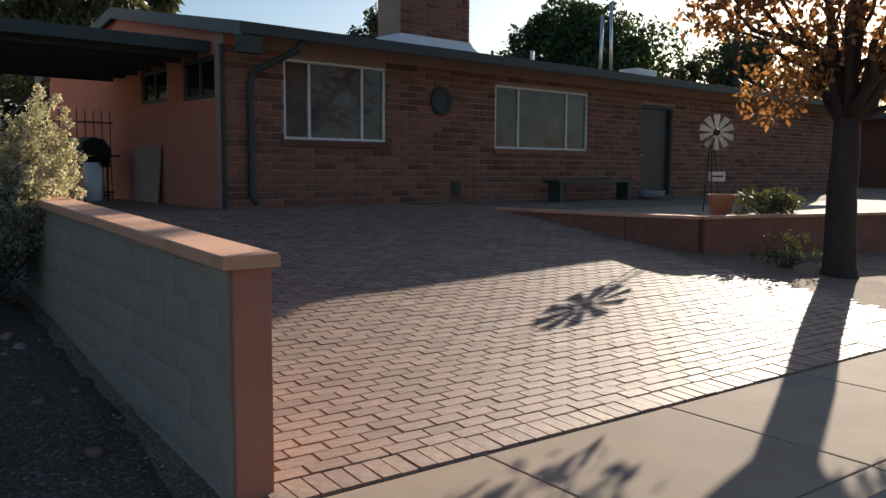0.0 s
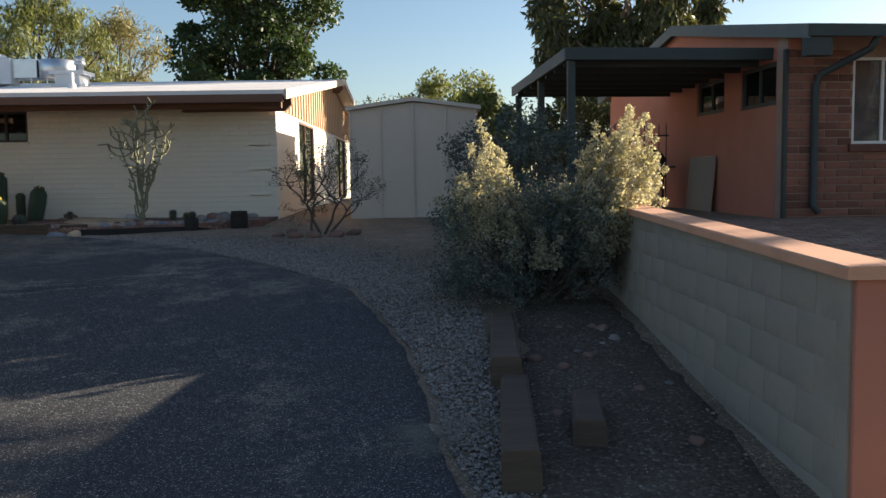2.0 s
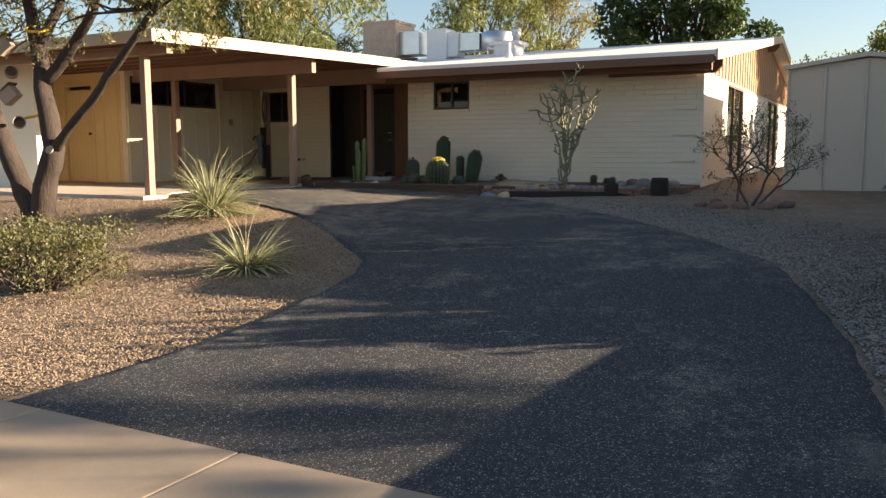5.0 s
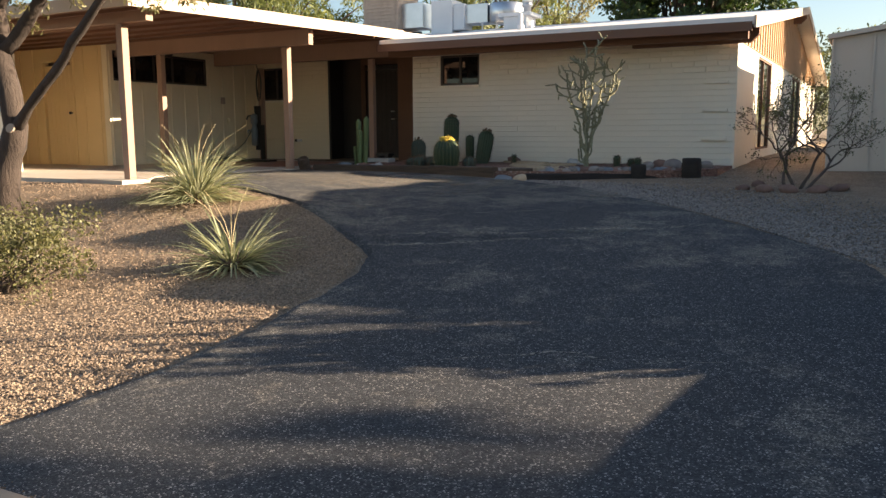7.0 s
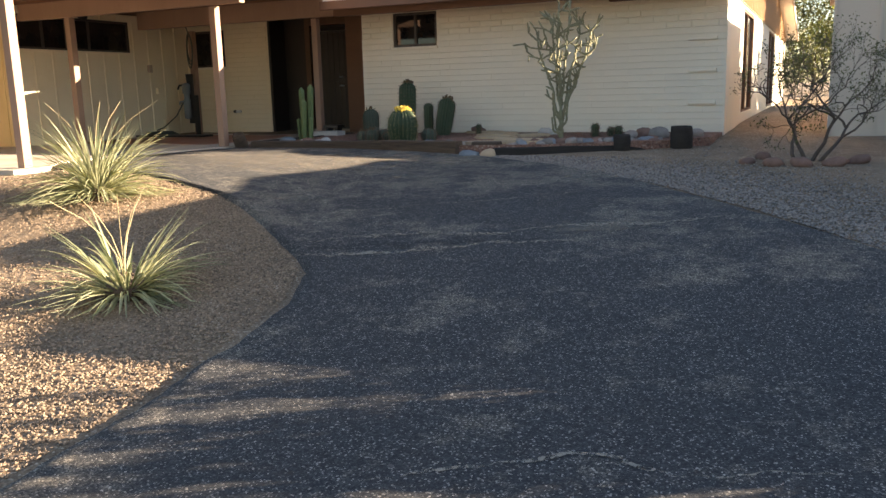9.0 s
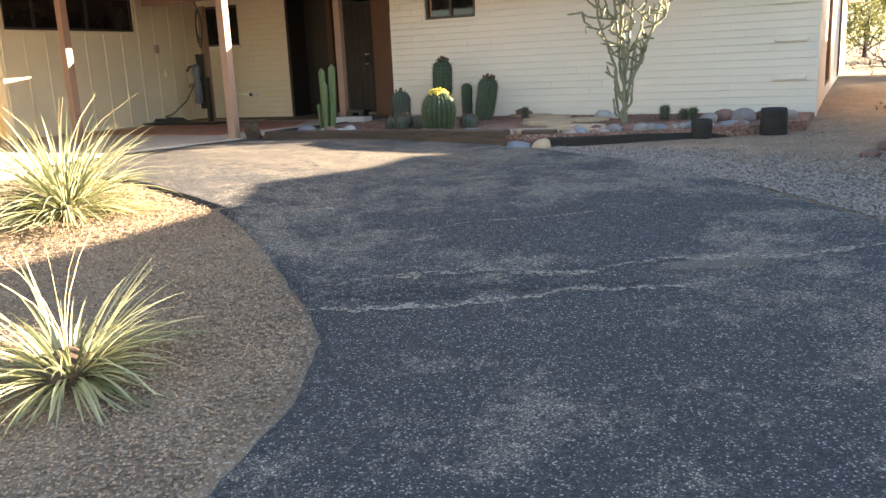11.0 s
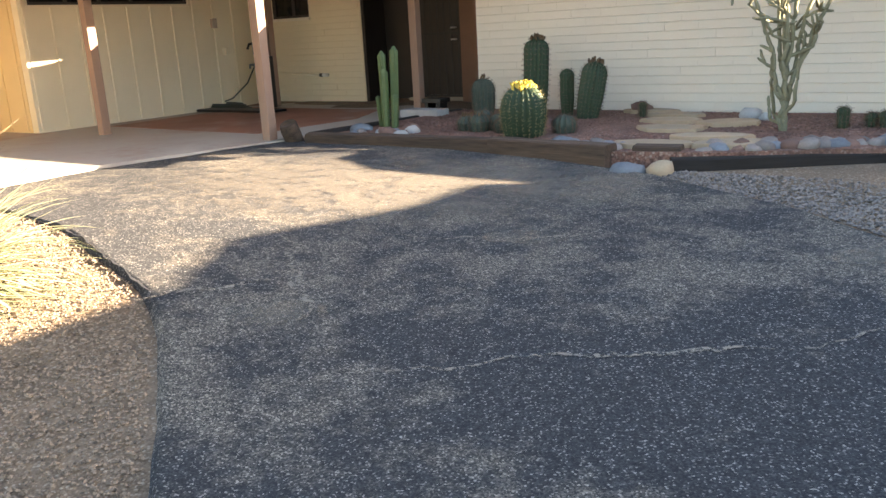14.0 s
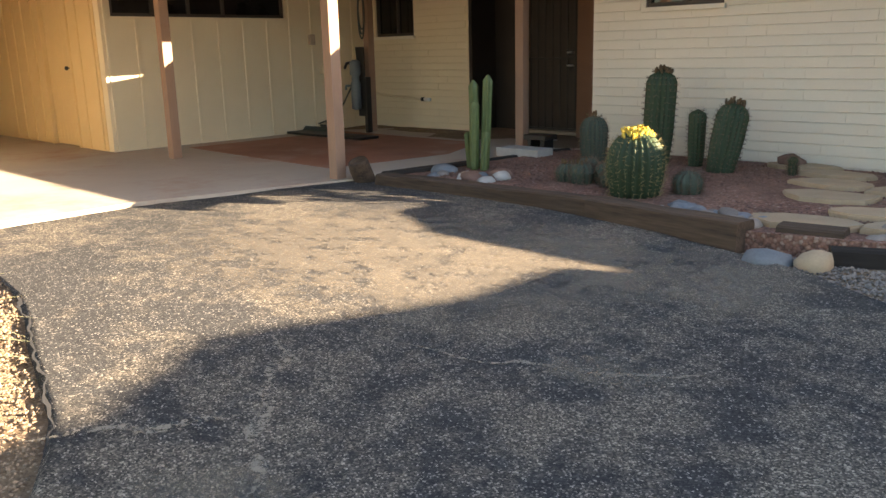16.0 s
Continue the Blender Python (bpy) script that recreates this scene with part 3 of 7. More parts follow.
rings = [[bm.verts.new((x, y, cap_z(y) + z)) for x, z in prof] for y in ys]
for a, b in zip(rings, rings[1:]):
    for i in range(6):
        bm.faces.new((a[i], a[(i + 1) % 6], b[(i + 1) % 6], b[i]))
bm.faces.new(rings[0]), bm.faces.new(rings[-1][::-1])
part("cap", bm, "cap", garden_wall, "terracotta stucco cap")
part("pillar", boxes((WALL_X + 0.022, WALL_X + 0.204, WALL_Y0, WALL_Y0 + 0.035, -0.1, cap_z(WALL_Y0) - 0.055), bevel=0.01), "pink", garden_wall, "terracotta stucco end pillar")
# east face stucco
bm = bmesh.new()
ys = np.linspace(WALL_Y0 + 0.037, WALL_Y1, 12)
for y0, y1 in zip(ys, ys[1:]):
    vs = [bm.verts.new((x, y, z)) for x in (WALL_X + 0.17, WALL_X + 0.2) for y, zt in ((y0, cap_z(y0)), (y1, cap_z(y1))) for z in (-0.1, zt - 0.06)]
    for f in ((0, 1, 3, 2), (4, 6, 7, 5), (0, 4, 5, 1), (2, 3, 7, 6), (0, 2, 6, 4), (1, 5, 7, 3)):
        bm.faces.new([vs[i] for i in f])
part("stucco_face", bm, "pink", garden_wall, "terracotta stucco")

# ---- white house ----
FY, FX0, FX1, BASE, TOP = 16.19, -10.72, -4.18, 0.70, 3.12    # front wall
RX = -3.8                                                     # roof edge over the gable
EAVE_Y, RIDGE_Y, RIDGE_Z, EAVE_Z = 15.1, 25.6, 4.66, 3.2


def wall_with_holes(name, bm_axis, at, thick, u0, u1, z0, z1, holes, material, parent=None, label="", category="wall"):
    """A wall in the plane x=at or y=at, thickened away from the viewer, pierced by holes (u0, u1, z0, z1)."""
    us = sorted({u0, u1, *[h[0] for h in holes], *[h[1] for h in holes]})
    zs = sorted({z0, z1, *[h[2] for h in holes], *[h[3] for h in holes]})
    bm = bmesh.new()
    for a, b in zip(us, us[1:]):
        for c, d in zip(zs, zs[1:]):
            if any(h[0] <= (a + b) / 2 <= h[1] and h[2] <= (c + d) / 2 <= h[3] for h in holes):
                continue
            if bm_axis == "y":
                box(bm, a, b, at, at + thick, c, d)
            else:
                box(bm, at, at + thick, a, b, c, d)
    bmesh.ops.remove_doubles(bm, verts=bm.verts, dist=1e-5)
    bm.verts.index_update()
    seen = {}
    for f in bm.faces:
        seen.setdefault(tuple(sorted(v.index for v in f.verts)), []).append(f)
    bmesh.ops.delete(bm, geom=[f for fs in seen.values() if len(fs) > 1 for f in fs], context="FACES_ONLY")
    if parent:
        return part(name, bm, material, parent, label)
    return thing(name, bm, material, label, category, kind="structure")


WIN = (-10.06, -9.17, 2.46, 3.07)
front_wall = wall_with_holes("wall_front", "y", FY + 0.012, 0.25, FX0, FX1, BASE - 0.2, TOP, [WIN], "white_block", None, "white-painted slump block front wall", "wall")
GW = [(19.06, 21.5, 1.1, 3.02), (26.5, 29.2, 1.0, 3.02)]
gable_wall = wall_with_holes("wall_gable", "x", FX1 - 0.25, 0.238, FY + 0.27, 36.0, BASE - 0.2, TOP - 0.05, GW, "white_block", None, "white slump block side wall with tall windows", "wall")
DW_Y = 17.37
BWIN = (-15.83, -14.92, 2.31, 3.1)
entry_wall = wall_with_holes("wall_entry", "y", DW_Y + 0.012, 0.2, -16.2, -13.75, 0.6, 3.46, [BWIN], "cream", None, "cream slump block wall beside the entry", "wall")
thing("wall_alcove", boxes((-13.75, -13.05, DW_Y + 0.55, DW_Y + 0.7, 0.6, 3.46), (-13.748, -13.69, DW_Y + 0.013, DW_Y + 0.549, 0.6, 3.46)), "dark_door", "near-black entry alcove", "wall", kind="structure")
thing("wall_alcove_side", boxes((-11.85, FX0 - 0.002, DW_Y + 0.1, DW_Y + 0.7, 0.6, 3.46), (FX0 - 0.05, FX0 - 0.003, FY + 0.03, DW_Y + 0.098, 0.6, 3.4)), "trim_brown", "brown painted entry side panel", "wall", kind="structure")
# carport side walls
CX = -16.0
CWIN = (12.98, 15.69, 2.6, 3.22)
wall_with_holes("wall_carport", "x", CX - 0.15, 0.15, 12.83, DW_Y + 0.01, 0.6, 3.36, [CWIN], "cream", None, "cream board and batten carport wall", "wall")
wall_with_holes("wall_store", "y", 12.82, 0.15, -20.5, CX - 0.151, 0.6, 3.45, [(-17.97, -17.05, 0.6, 3.03)], "yellow_lit_cream", None, "cream panelled store wall with a door, yellow light put into its colour", "wall")
thing("wall_west", boxes((-30.0, -15.6, 10.3, 10.5, 0.5, 3.2)), "white_block", "white slump block carport end wall", "wall", kind="structure")
thing("wall_back", boxes((-30, -4.5, 35.75, 36.0, 0.5, 3.2), (-30.2, -30.0, 10.3, 36.0, 0.5, 3.2), (-20.7, -20.5, 10.51, 12.96, 0.5, 3.3)), "white_block", "white block rear walls", "wall", kind="structure")

# block courses of the front wall
brick_me = {}


def brick_mesh(key, lx, ly, lz, bevel, material, beds_only=False):
    bm = bmesh.new()
    box(bm, -lx / 2, lx / 2, 0, ly, -lz / 2, lz / 2)
    bmesh.ops.bevel(bm, geom=[e for e in bm.edges if all(v.co.y < 1e-6 for v in e.verts) and not (beds_only and abs(e.verts[0].co.x - e.verts[1].co.x) < 1e-6)], offset=bevel, segments=2, affect="EDGES", profile=0.5)
    brick_me[key] = finish(key, bm, material, not beds_only)
    return brick_me[key]


# main roof: two slopes, white coated
RX0 = -31.0
roof = empty_thing("house_roof", None, "low white-coated gable roof with brown fascia", "roof", "", "structure")


def slope(bm, x0, x1, ya, za, yb, zb, th):
    vs = [bm.verts.new((x, y, z + d)) for x in (x0, x1) for y, z in ((ya, za), (yb, zb)) for d in (0, th)]
    for f in ((0, 1, 3, 2), (4, 6, 7, 5), (0, 4, 5, 1), (2, 3, 7, 6), (0, 2, 6, 4), (1, 5, 7, 3)):
        bm.faces.new([vs[i] for i in f])
    return bm


rise = (RIDGE_Z - EAVE_Z) / (RIDGE_Y - EAVE_Y)
part("roof_front", slope(bmesh.new(), -10.85, RX, EAVE_Y, EAVE_Z, RIDGE_Y, RIDGE_Z, 0.12), "white_roof", roof, "white elastomeric roof coating")
part("roof_front_west", slope(bmesh.new(), RX0, -10.852, 17.2, EAVE_Z + rise * 2.1, RIDGE_Y, RIDGE_Z, 0.12), "white_roof", roof)
part("roof_rear", slope(bmesh.new(), RX0, RX, RIDGE_Y + 0.002, RIDGE_Z, 36.6, EAVE_Z, 0.12), "white_roof", roof)
part("fascia", boxes((-10.9, RX - 0.03, EAVE_Y - 0.03, EAVE_Y - 0.003, EAVE_Z - 0.11, EAVE_Z + 0.04), bevel=0.004), "trim_brown", roof, "brown painted fascia board")
part("eave_beam", boxes((-10.85, FX1 + 0.25, EAVE_Y + 0.33, EAVE_Y + 0.45, EAVE_Z - 0.19, EAVE_Z - 0.02), bevel=0.004), "trim_brown", roof)
part("soffit", slope(bmesh.new(), -10.85, RX - 0.05, EAVE_Y + 0.001, EAVE_Z - 0.024, FY + 0.3, EAVE_Z - 0.024 + rise * 1.3, 0.02), "trim_brown", roof)
part("bargeboard", slope(bmesh.new(), RX - 0.001, RX + 0.035, EAVE_Y - 0.02, EAVE_Z - 0.06, RIDGE_Y, RIDGE_Z - 0.06, 0.19), "tan_trim", roof, "tan painted barge board")
part("bargeboard", slope(bmesh.new(), RX - 0.001, RX + 0.035, RIDGE_Y + 0.001, RIDGE_Z - 0.06, 36.6, EAVE_Z - 0.06, 0.19), "tan_trim", roof, "tan painted barge board")
for y, z in ((RIDGE_Y - 0.07, RIDGE_Z - 0.30), (FY - 0.2, EAVE_Z - 0.2)):
    bm = bmesh.new()
    vs = [bm.verts.new((x, yy, zz)) for yy in (y, y + 0.14) for x, zz in ((-6.0, z), (RX - 0.16, z), (RX - 0.03, z + 0.13), (RX - 0.03, z + 0.27), (-6.0, z + 0.27))]
    for i in range(5):
        bm.faces.new((vs[i], vs[(i + 1) % 5], vs[5 + (i + 1) % 5], vs[5 + i]))
    bm.faces.new(vs[4::-1]), bm.faces.new(vs[5:])
    part("purlin", bm, "trim_brown", roof, "brown projecting ridge beam")
# gable boarding with battens
gable = empty_thing("gable_boarding", None, "brown vertical board and batten gable", "siding", "", "structure")
bm = bmesh.new()
out = [(FY + 0.02, TOP - 0.05), (RIDGE_Y, TOP - 0.05), (35.9, TOP - 0.05), (35.9, EAVE_Z + 0.05), (RIDGE_Y, RIDGE_Z - 0.03), (FY + 0.02, EAVE_Z + 0.05)]
lo, hi = [bm.verts.new((FX1 - 0.2, y, z)) for y, z in out], [bm.verts.new((FX1 + 0.012, y, z)) for y, z in out]
bm.faces.new(lo), bm.faces.new(hi[::-1])
for i in range(6):
    bm.faces.new((lo[i], hi[i], hi[(i + 1) % 6], lo[(i + 1) % 6]))
part("boarding", bm, "gable", gable)
bat = finish("batten", boxes((0, 0.03, -0.025, 0.025, 0, 1.0)), "gable")
for k in range(47):
    y = FY + 0.2 + k * 0.41
    zt = (EAVE_Z + rise * (y - EAVE_Y) if y < RIDGE_Y else RIDGE_Z - rise * (y - RIDGE_Y)) - 0.05
    if zt - TOP + 0.05 > 0.05:
        piece("batten", bat, gable, FX1 + 0.013, y, TOP - 0.05, sz=zt - TOP + 0.05)

# carport roof
croof = empty_thing("carport_roof", None, "flat carport roof with tan fascia and brown beams", "roof", "", "structure")
CFX, CFY = -10.9, 8.9
part("roof_deck", slope(bmesh.new(), -31.0, CFX, CFY, 3.25, 17.25, 3.52, 0.11), "white_roof", croof)
part("ceiling", slope(bmesh.new(), -30.9, CFX - 0.05, CFY + 0.05, 3.225, 17.2, 3.495, 0.02), "trim_brown", croof, "brown stained carport ceiling boards")
part("fascia", slope(bmesh.new(), CFX + 0.001, CFX + 0.035, CFY - 0.03, 3.2, 16.1, 3.43, 0.185), "tan_trim", croof, "tan painted fascia board")
part("fascia", boxes((-31.0, CFX, CFY - 0.032, CFY - 0.002, 3.2, 3.38), bevel=0.004), "tan_trim", croof, "tan painted fascia board")
for y in (9.42, 13.15, 16.0):
    part("beam", boxes((-30.0, CFX - 0.18, y - 0.065, y + 0.065, 3.08, 3.25 + 0.032 * (y - 9)), bevel=0.005), "post_brown", croof, "brown timber cross beam")
for k in range(14):
    y = 9.15 + k * 0.6
    part("rafter", boxes((-30.0, CFX - 0.1, y - 0.02, y + 0.02, 3.18 + 0.0325 * (y - 8.9), 3.222 + 0.0325 * (y - 8.9))), "trim_brown", croof)


def post(x, y, z1, w=0.12):
    bm = boxes((-w / 2, w / 2, -w / 2, w / 2, 0, z1), bevel=0.008)
    return thing("carport_post", bm, "post_brown", "brown painted square timber carport post", "post", pose(x, y, SLAB), "carport posts")


SLAB = 0.85
post(-11.64, 9.42, 2.21), post(-11.64, 13.15, 2.21), post(-11.64, 16.04, 2.21), post(-14.66, 13.0, 2.2), post(-15.22, 16.68, 2.2)
bm = bmesh.new()
prism(bm, [(-30.0, 9.1), (-11.45, 9.1), (-11.45, 9.6), (-12.0, 10.25), (-12.02, 11.2), (-11.7, 12.5), (-11.45, 13.36), (-10.85, 13.9), (-10.85, 16.18), (-10.9, 18.2), (-30.0, 18.2)], 0.35, SLAB)
thing("carport_slab", bm, "slab", "dusty tan concrete carport slab", "floor", kind="structure")
bm = bmesh.new()
prism(bm, [(-15.6, 13.7), (-12.3, 13.55), (-12.1, 15.2), (-12.6, 16.3), (-15.6, 16.4)], SLAB - 0.02, SLAB + 0.004)
thing("red_floor_patch", bm, "red_slab", "worn red-painted patch of concrete floor", "floor", kind="structure")


# windows and doors
def window(name, axis, at, u0, u1, z0, z1, bars, frame_mat, glass_key, depth=0.08, fw=0.045, sill=True, label="", out=-1):
    """A window in the plane x=at or y=at; bars at fractions of its width."""
    def rot(a, b, c, d, e, f):
        return (a, b, c, d, e, f) if axis == "y" else (c, d, a, b, e, f)
    d0, d1 = (at + 0.03, at + 0.03 + depth) if out < 0 else (at - 0.03 - depth, at - 0.03)
    w = empty_thing(name, None, label, "window", "", "structure")
    fr = boxes(rot(u0 + 0.002, u1 - 0.002, d0, d1, z0 + 0.002, z0 + fw), rot(u0 + 0.002, u1 - 0.002, d0, d1, z1 - fw, z1 - 0.002), rot(u0 + 0.002, u0 + fw, d0, d1, z0 + fw + 0.001, z1 - fw - 0.001), rot(u1 - fw, u1 - 0.002, d0, d1, z0 + fw + 0.001, z1 - fw - 0.001))
    part("window_frame", fr, frame_mat, w)
    edges = [0.0, *bars, 1.0]
    mid = (d0 + d1) / 2
    for b in bars:
        c = u0 + (u1 - u0) * b
        part("mullion", boxes(rot(c - 0.022, c + 0.022, d0 + 0.005, d1 - 0.005, z0 + fw + 0.001, z1 - fw - 0.001)), frame_mat, w)
    for a, b in zip(edges, edges[1:]):
        part("pane", boxes(rot(u0 + (u1 - u0) * a + 0.024, u0 + (u1 - u0) * b - 0.024, mid - 0.003, mid + 0.003, z0 + fw, z1 - fw)), glass_key, w)
    if sill:
        e0, e1 = (at - 0.05, at + 0.06) if out < 0 else (at - 0.06, at + 0.05)
        part("window_sill", boxes(rot(u0 - 0.03, u1 + 0.03, e0, e1, z0 - 0.05, z0 - 0.001), bevel=0.006), "white_block", w)
    return w


window("window_1", "y", FY, *WIN, [0.5], "window_dark", "glass", label="small high dark-framed sliding window in white wall")
window("window_2", "y", DW_Y, *BWIN, [0.55], "window_dark", "glass", label="dark-framed kitchen window beside the entry")
window("window_3", "x", CX, *CWIN, [0.22, 0.42, 0.62], "window_dark", "glass", sill=False, label="long high dark strip window in carport wall", out=1)
for i, g in enumerate(GW):
    window("window_%d" % (4 + i), "x", FX1, *g, [0.45], "trim_brown", "glass", sill=False, label="tall brown-framed window in gable wall", out=1)
door = empty_thing("door_1", None, "dark entry door behind a black iron screen", "door", "", "structure")
part("door_leaf", boxes((-12.9, -12.0, DW_Y + 0.42, DW_Y + 0.46, SLAB + 0.02, 2.98), bevel=0.004), "dark_door", door)
part("door_frame", boxes((-13.048, -12.92, DW_Y + 0.38, DW_Y + 0.5, SLAB, 3.1), (-11.98, -11.852, DW_Y + 0.38, DW_Y + 0.5, SLAB, 3.1), (-13.048, -11.852, DW_Y + 0.38, DW_Y + 0.5, 3.101, 3.46), bevel=0.004), "wood_panel", door)
for k in range(7):
    part("iron_bar", boxes((-12.86 + k * 0.13, -12.845 + k * 0.13, DW_Y + 0.36, DW_Y + 0.375, SLAB + 0.08, 2.94)), "black_metal", door)
for z in (SLAB + 0.06, 1.9, 2.93):
    part("iron_rail", boxes((-12.89, -12.01, DW_Y + 0.355, DW_Y + 0.385, z, z + 0.035)), "black_metal", door)
for z in (1.82, 2.0):
    part("door_handle", tube(bmesh.new(), [(-12.1, DW_Y + 0.36, z), (-12.1, DW_Y + 0.31, z), (-12.16, DW_Y + 0.30, z)], 0.014), "steel", door, "bright door handle", True)
part("threshold", boxes((-13.04, -11.86, DW_Y + 0.25, DW_Y + 0.54, SLAB, SLAB + 0.06), bevel=0.01), "concrete", door)
store_door = empty_thing("door_2", None, "cream vertical-plank store door, closed, yellow light put into its colour", "door", "", "structure")
for k in range(7):
    a = -17.95 + k * 0.127
    part("plank", boxes((a, a + 0.12, 12.85, 12.89, SLAB + 0.01, 2.95), bevel=0.006), "yellow_lit_cream", store_door)
part("door_frame", boxes((-18.02, -17.965, 12.79, 12.85, SLAB, 3.03), (-17.055, -17.0, 12.79, 12.85, SLAB, 3.03), (-18.02, -17.0, 12.79, 12.85, 3.031, 3.08)), "yellow_lit_cream", store_door)
part("door_handle", lathe(bmesh.new(), [(0.012, 0), (0.012, 0.04), (0.03, 0.05), (0.03, 0.075), (0.015, 0.085)], 10, pose(-17.15, 12.85, 1.95, 90)), "black_metal", store_door, "", True)
battens = empty_thing("wall_battens", None, "cream vertical battens on carport wall", "trim", "", "structure")
bt = finish("batten", boxes((-0.001, 0.02, -0.022, 0.022, 0, 1.0), bevel=0.004), "cream")
for k in range(11):
    y = 12.9 + k * 0.41
    inside = CWIN[0] - 0.02 < y < CWIN[1] + 0.02
    piece("batten", bt, battens, CX, y, SLAB + 0.02, sz=(CWIN[2] - 0.04 if inside else 3.2) - SLAB - 0.02)
    if inside:
        piece("batten", bt, battens, CX, y, CWIN[3] + 0.01, sz=0.09)
piece("window_trim", finish("window_trim", boxes((0, 0.025, CWIN[0] - 0.03, CWIN[1] + 0.03, CWIN[2] - 0.04, CWIN[2] - 0.001)), "cream"), battens, CX, 0, 0)
bt2 = finish("batten", boxes((-0.022, 0.022, -0.02, 0.001, 0, 1.0), bevel=0.004), "yellow_lit_cream")
for x in (-19.5, -19.1, -18.7, -18.3, -16.7, -16.25):
    piece("batten", bt2, battens, x, 12.82, SLAB + 0.02, sz=2.45)

# ---- brick house ----
BH = pose(4.24, 11.75, 0.94, 0, 0, 5.0)
HX1, HTOP = 21.2, 2.5
W1, W2 = (1.03, 3.08, 1.1, 2.39), (5.82, 8.73, 1.05, 2.31)
BDOOR = (10.75, 12.1, 0.02, 2.2)


def bh_holes():
    return [W1, W2, BDOOR]


hw = wall_with_holes("wall_brick_front", "y", 0.014, 0.3, 0.0, HX1, -0.4, HTOP + 0.2, bh_holes(), "mortar", None, "burnt adobe brick front wall", "wall")
hw.matrix_basis = BH
SW = [(0.33, 1.52, 1.72, 2.38), (2.13, 3.3, 1.76, 2.36)]
ob = wall_with_holes("wall_pink_side", "x", 0.0, 0.25, 0.32, 8.7, -0.4, 2.5, SW, "pink", None, "terracotta stucco side wall under the patio cover", "wall")
ob.matrix_basis = BH
ob = thing("wall_brick_back", boxes((0.251, HX1, 8.5, 8.7, -0.4, 2.6), (HX1 - 0.2, HX1, 0.32, 8.49, -0.4, 2.6)), "mortar", "brick rear walls", "wall", kind="structure")
ob.matrix_basis = BH
broof = empty_thing("brick_house_roof", BH, "low dark gable roof with grey-green fascia", "roof", "", "structure")
RZ = 2.62
RG, RR = -0.1, 4.3                              # gable end and ridge line
part("roof_front", slope(bmesh.new(), RG, HX1 + 0.6, -0.75, RZ, RR, RZ + 0.9, 0.1), "roof_dark", broof)
part("roof_rear", slope(bmesh.new(), RG, HX1 + 0.6, RR + 0.002, RZ + 0.9, 9.35, RZ, 0.1), "roof_dark", broof)
part("fascia", boxes((RG - 0.03, HX1 + 0.6, -0.79, -0.752, RZ - 0.06, RZ + 0.11), bevel=0.004), "dark_green", broof, "dark grey-green fascia")
part("soffit", slope(bmesh.new(), RG + 0.02, HX1, -0.74, RZ - 0.03, 0.3, RZ - 0.03 + 0.178 * 1.04, 0.02), "dark_green", broof)
part("bargeboard", slope(bmesh.new(), RG - 0.04, RG - 0.002, -0.78, RZ - 0.09, RR, RZ + 0.81, 0.2), "green_grey", broof, "pale grey-green barge board")
part("bargeboard", slope(bmesh.new(), RG - 0.04, RG - 0.002, RR + 0.001, RZ + 0.81, 9.35, RZ - 0.09, 0.2), "green_grey", broof, "pale grey-green barge board")
part("purlin", boxes((-0.12, 0.25, -0.74, -0.58, RZ - 0.32, RZ - 0.05), bevel=0.01), "dark_green", broof, "dark projecting eave beam")
bm = bmesh.new()
out = [(0.0, 2.5), (8.7, 2.5), (8.7, RZ + 0.1), (RR, RZ + 0.86), (0.0, RZ + 0.1)]
lo, hi = [bm.verts.new((0.02, y, z)) for y, z in out], [bm.verts.new((0.2, y, z)) for y, z in out]
bm.faces.new(lo), bm.faces.new(hi[::-1])
for i in range(5):
    bm.faces.new((lo[i], hi[i], hi[(i + 1) % 5], lo[(i + 1) % 5]))
part("gable", bm, "pink", broof)
for a, b, bars, nm in ((W1, 0, [0.24, 0.76], "window_6"), (W2, 0, [0.24, 0.76], "window_7")):
    w = window(nm, "y", 0.0, *a, bars, "window_white", "glass_pale", label="wide white-framed three-part sliding window in brick wall", sill=False)
    w.matrix_basis = BH
    part("brick_sill", boxes((a[0] - 0.06, a[1] + 0.06, -0.06, 0.05, a[2] - 0.12, a[2] - 0.002), bevel=0.015), "adobe", w, "brick window sill")
for i, a in enumerate(SW):
    w = window("window_%d" % (8 + i), "x", 0.0, *a, [0.5], "dark_green", "glass", label="small dark-framed window in pink wall", sill=False, fw=0.07)
    w.matrix_basis = BH
d = empty_thing("door_3", BH, "dark front door of the brick house", "door", "", "structure")
part("door_leaf", boxes((BDOOR[0] + 0.08, BDOOR[1] - 0.08, 0.12, 0.17, BDOOR[2], BDOOR[3] - 0.08), bevel=0.004), "dark_door", d)
part("door_frame", boxes((BDOOR[0], BDOOR[0] + 0.078, 0.05, 0.2, 0, BDOOR[3]), (BDOOR[1] - 0.078, BDOOR[1], 0.05, 0.2, 0, BDOOR[3]), (BDOOR[0] + 0.079, BDOOR[1] - 0.079, 0.05, 0.2, BDOOR[3] - 0.078, BDOOR[3])), "dark_green", d)
part("door_handle", lathe(bmesh.new(), [(0.02, 0), (0.03, 0.03), (0.02, 0.05)], 10, pose(BDOOR[0] + 0.16, 0.12, 1.0, 90)), "steel", d, "", True)

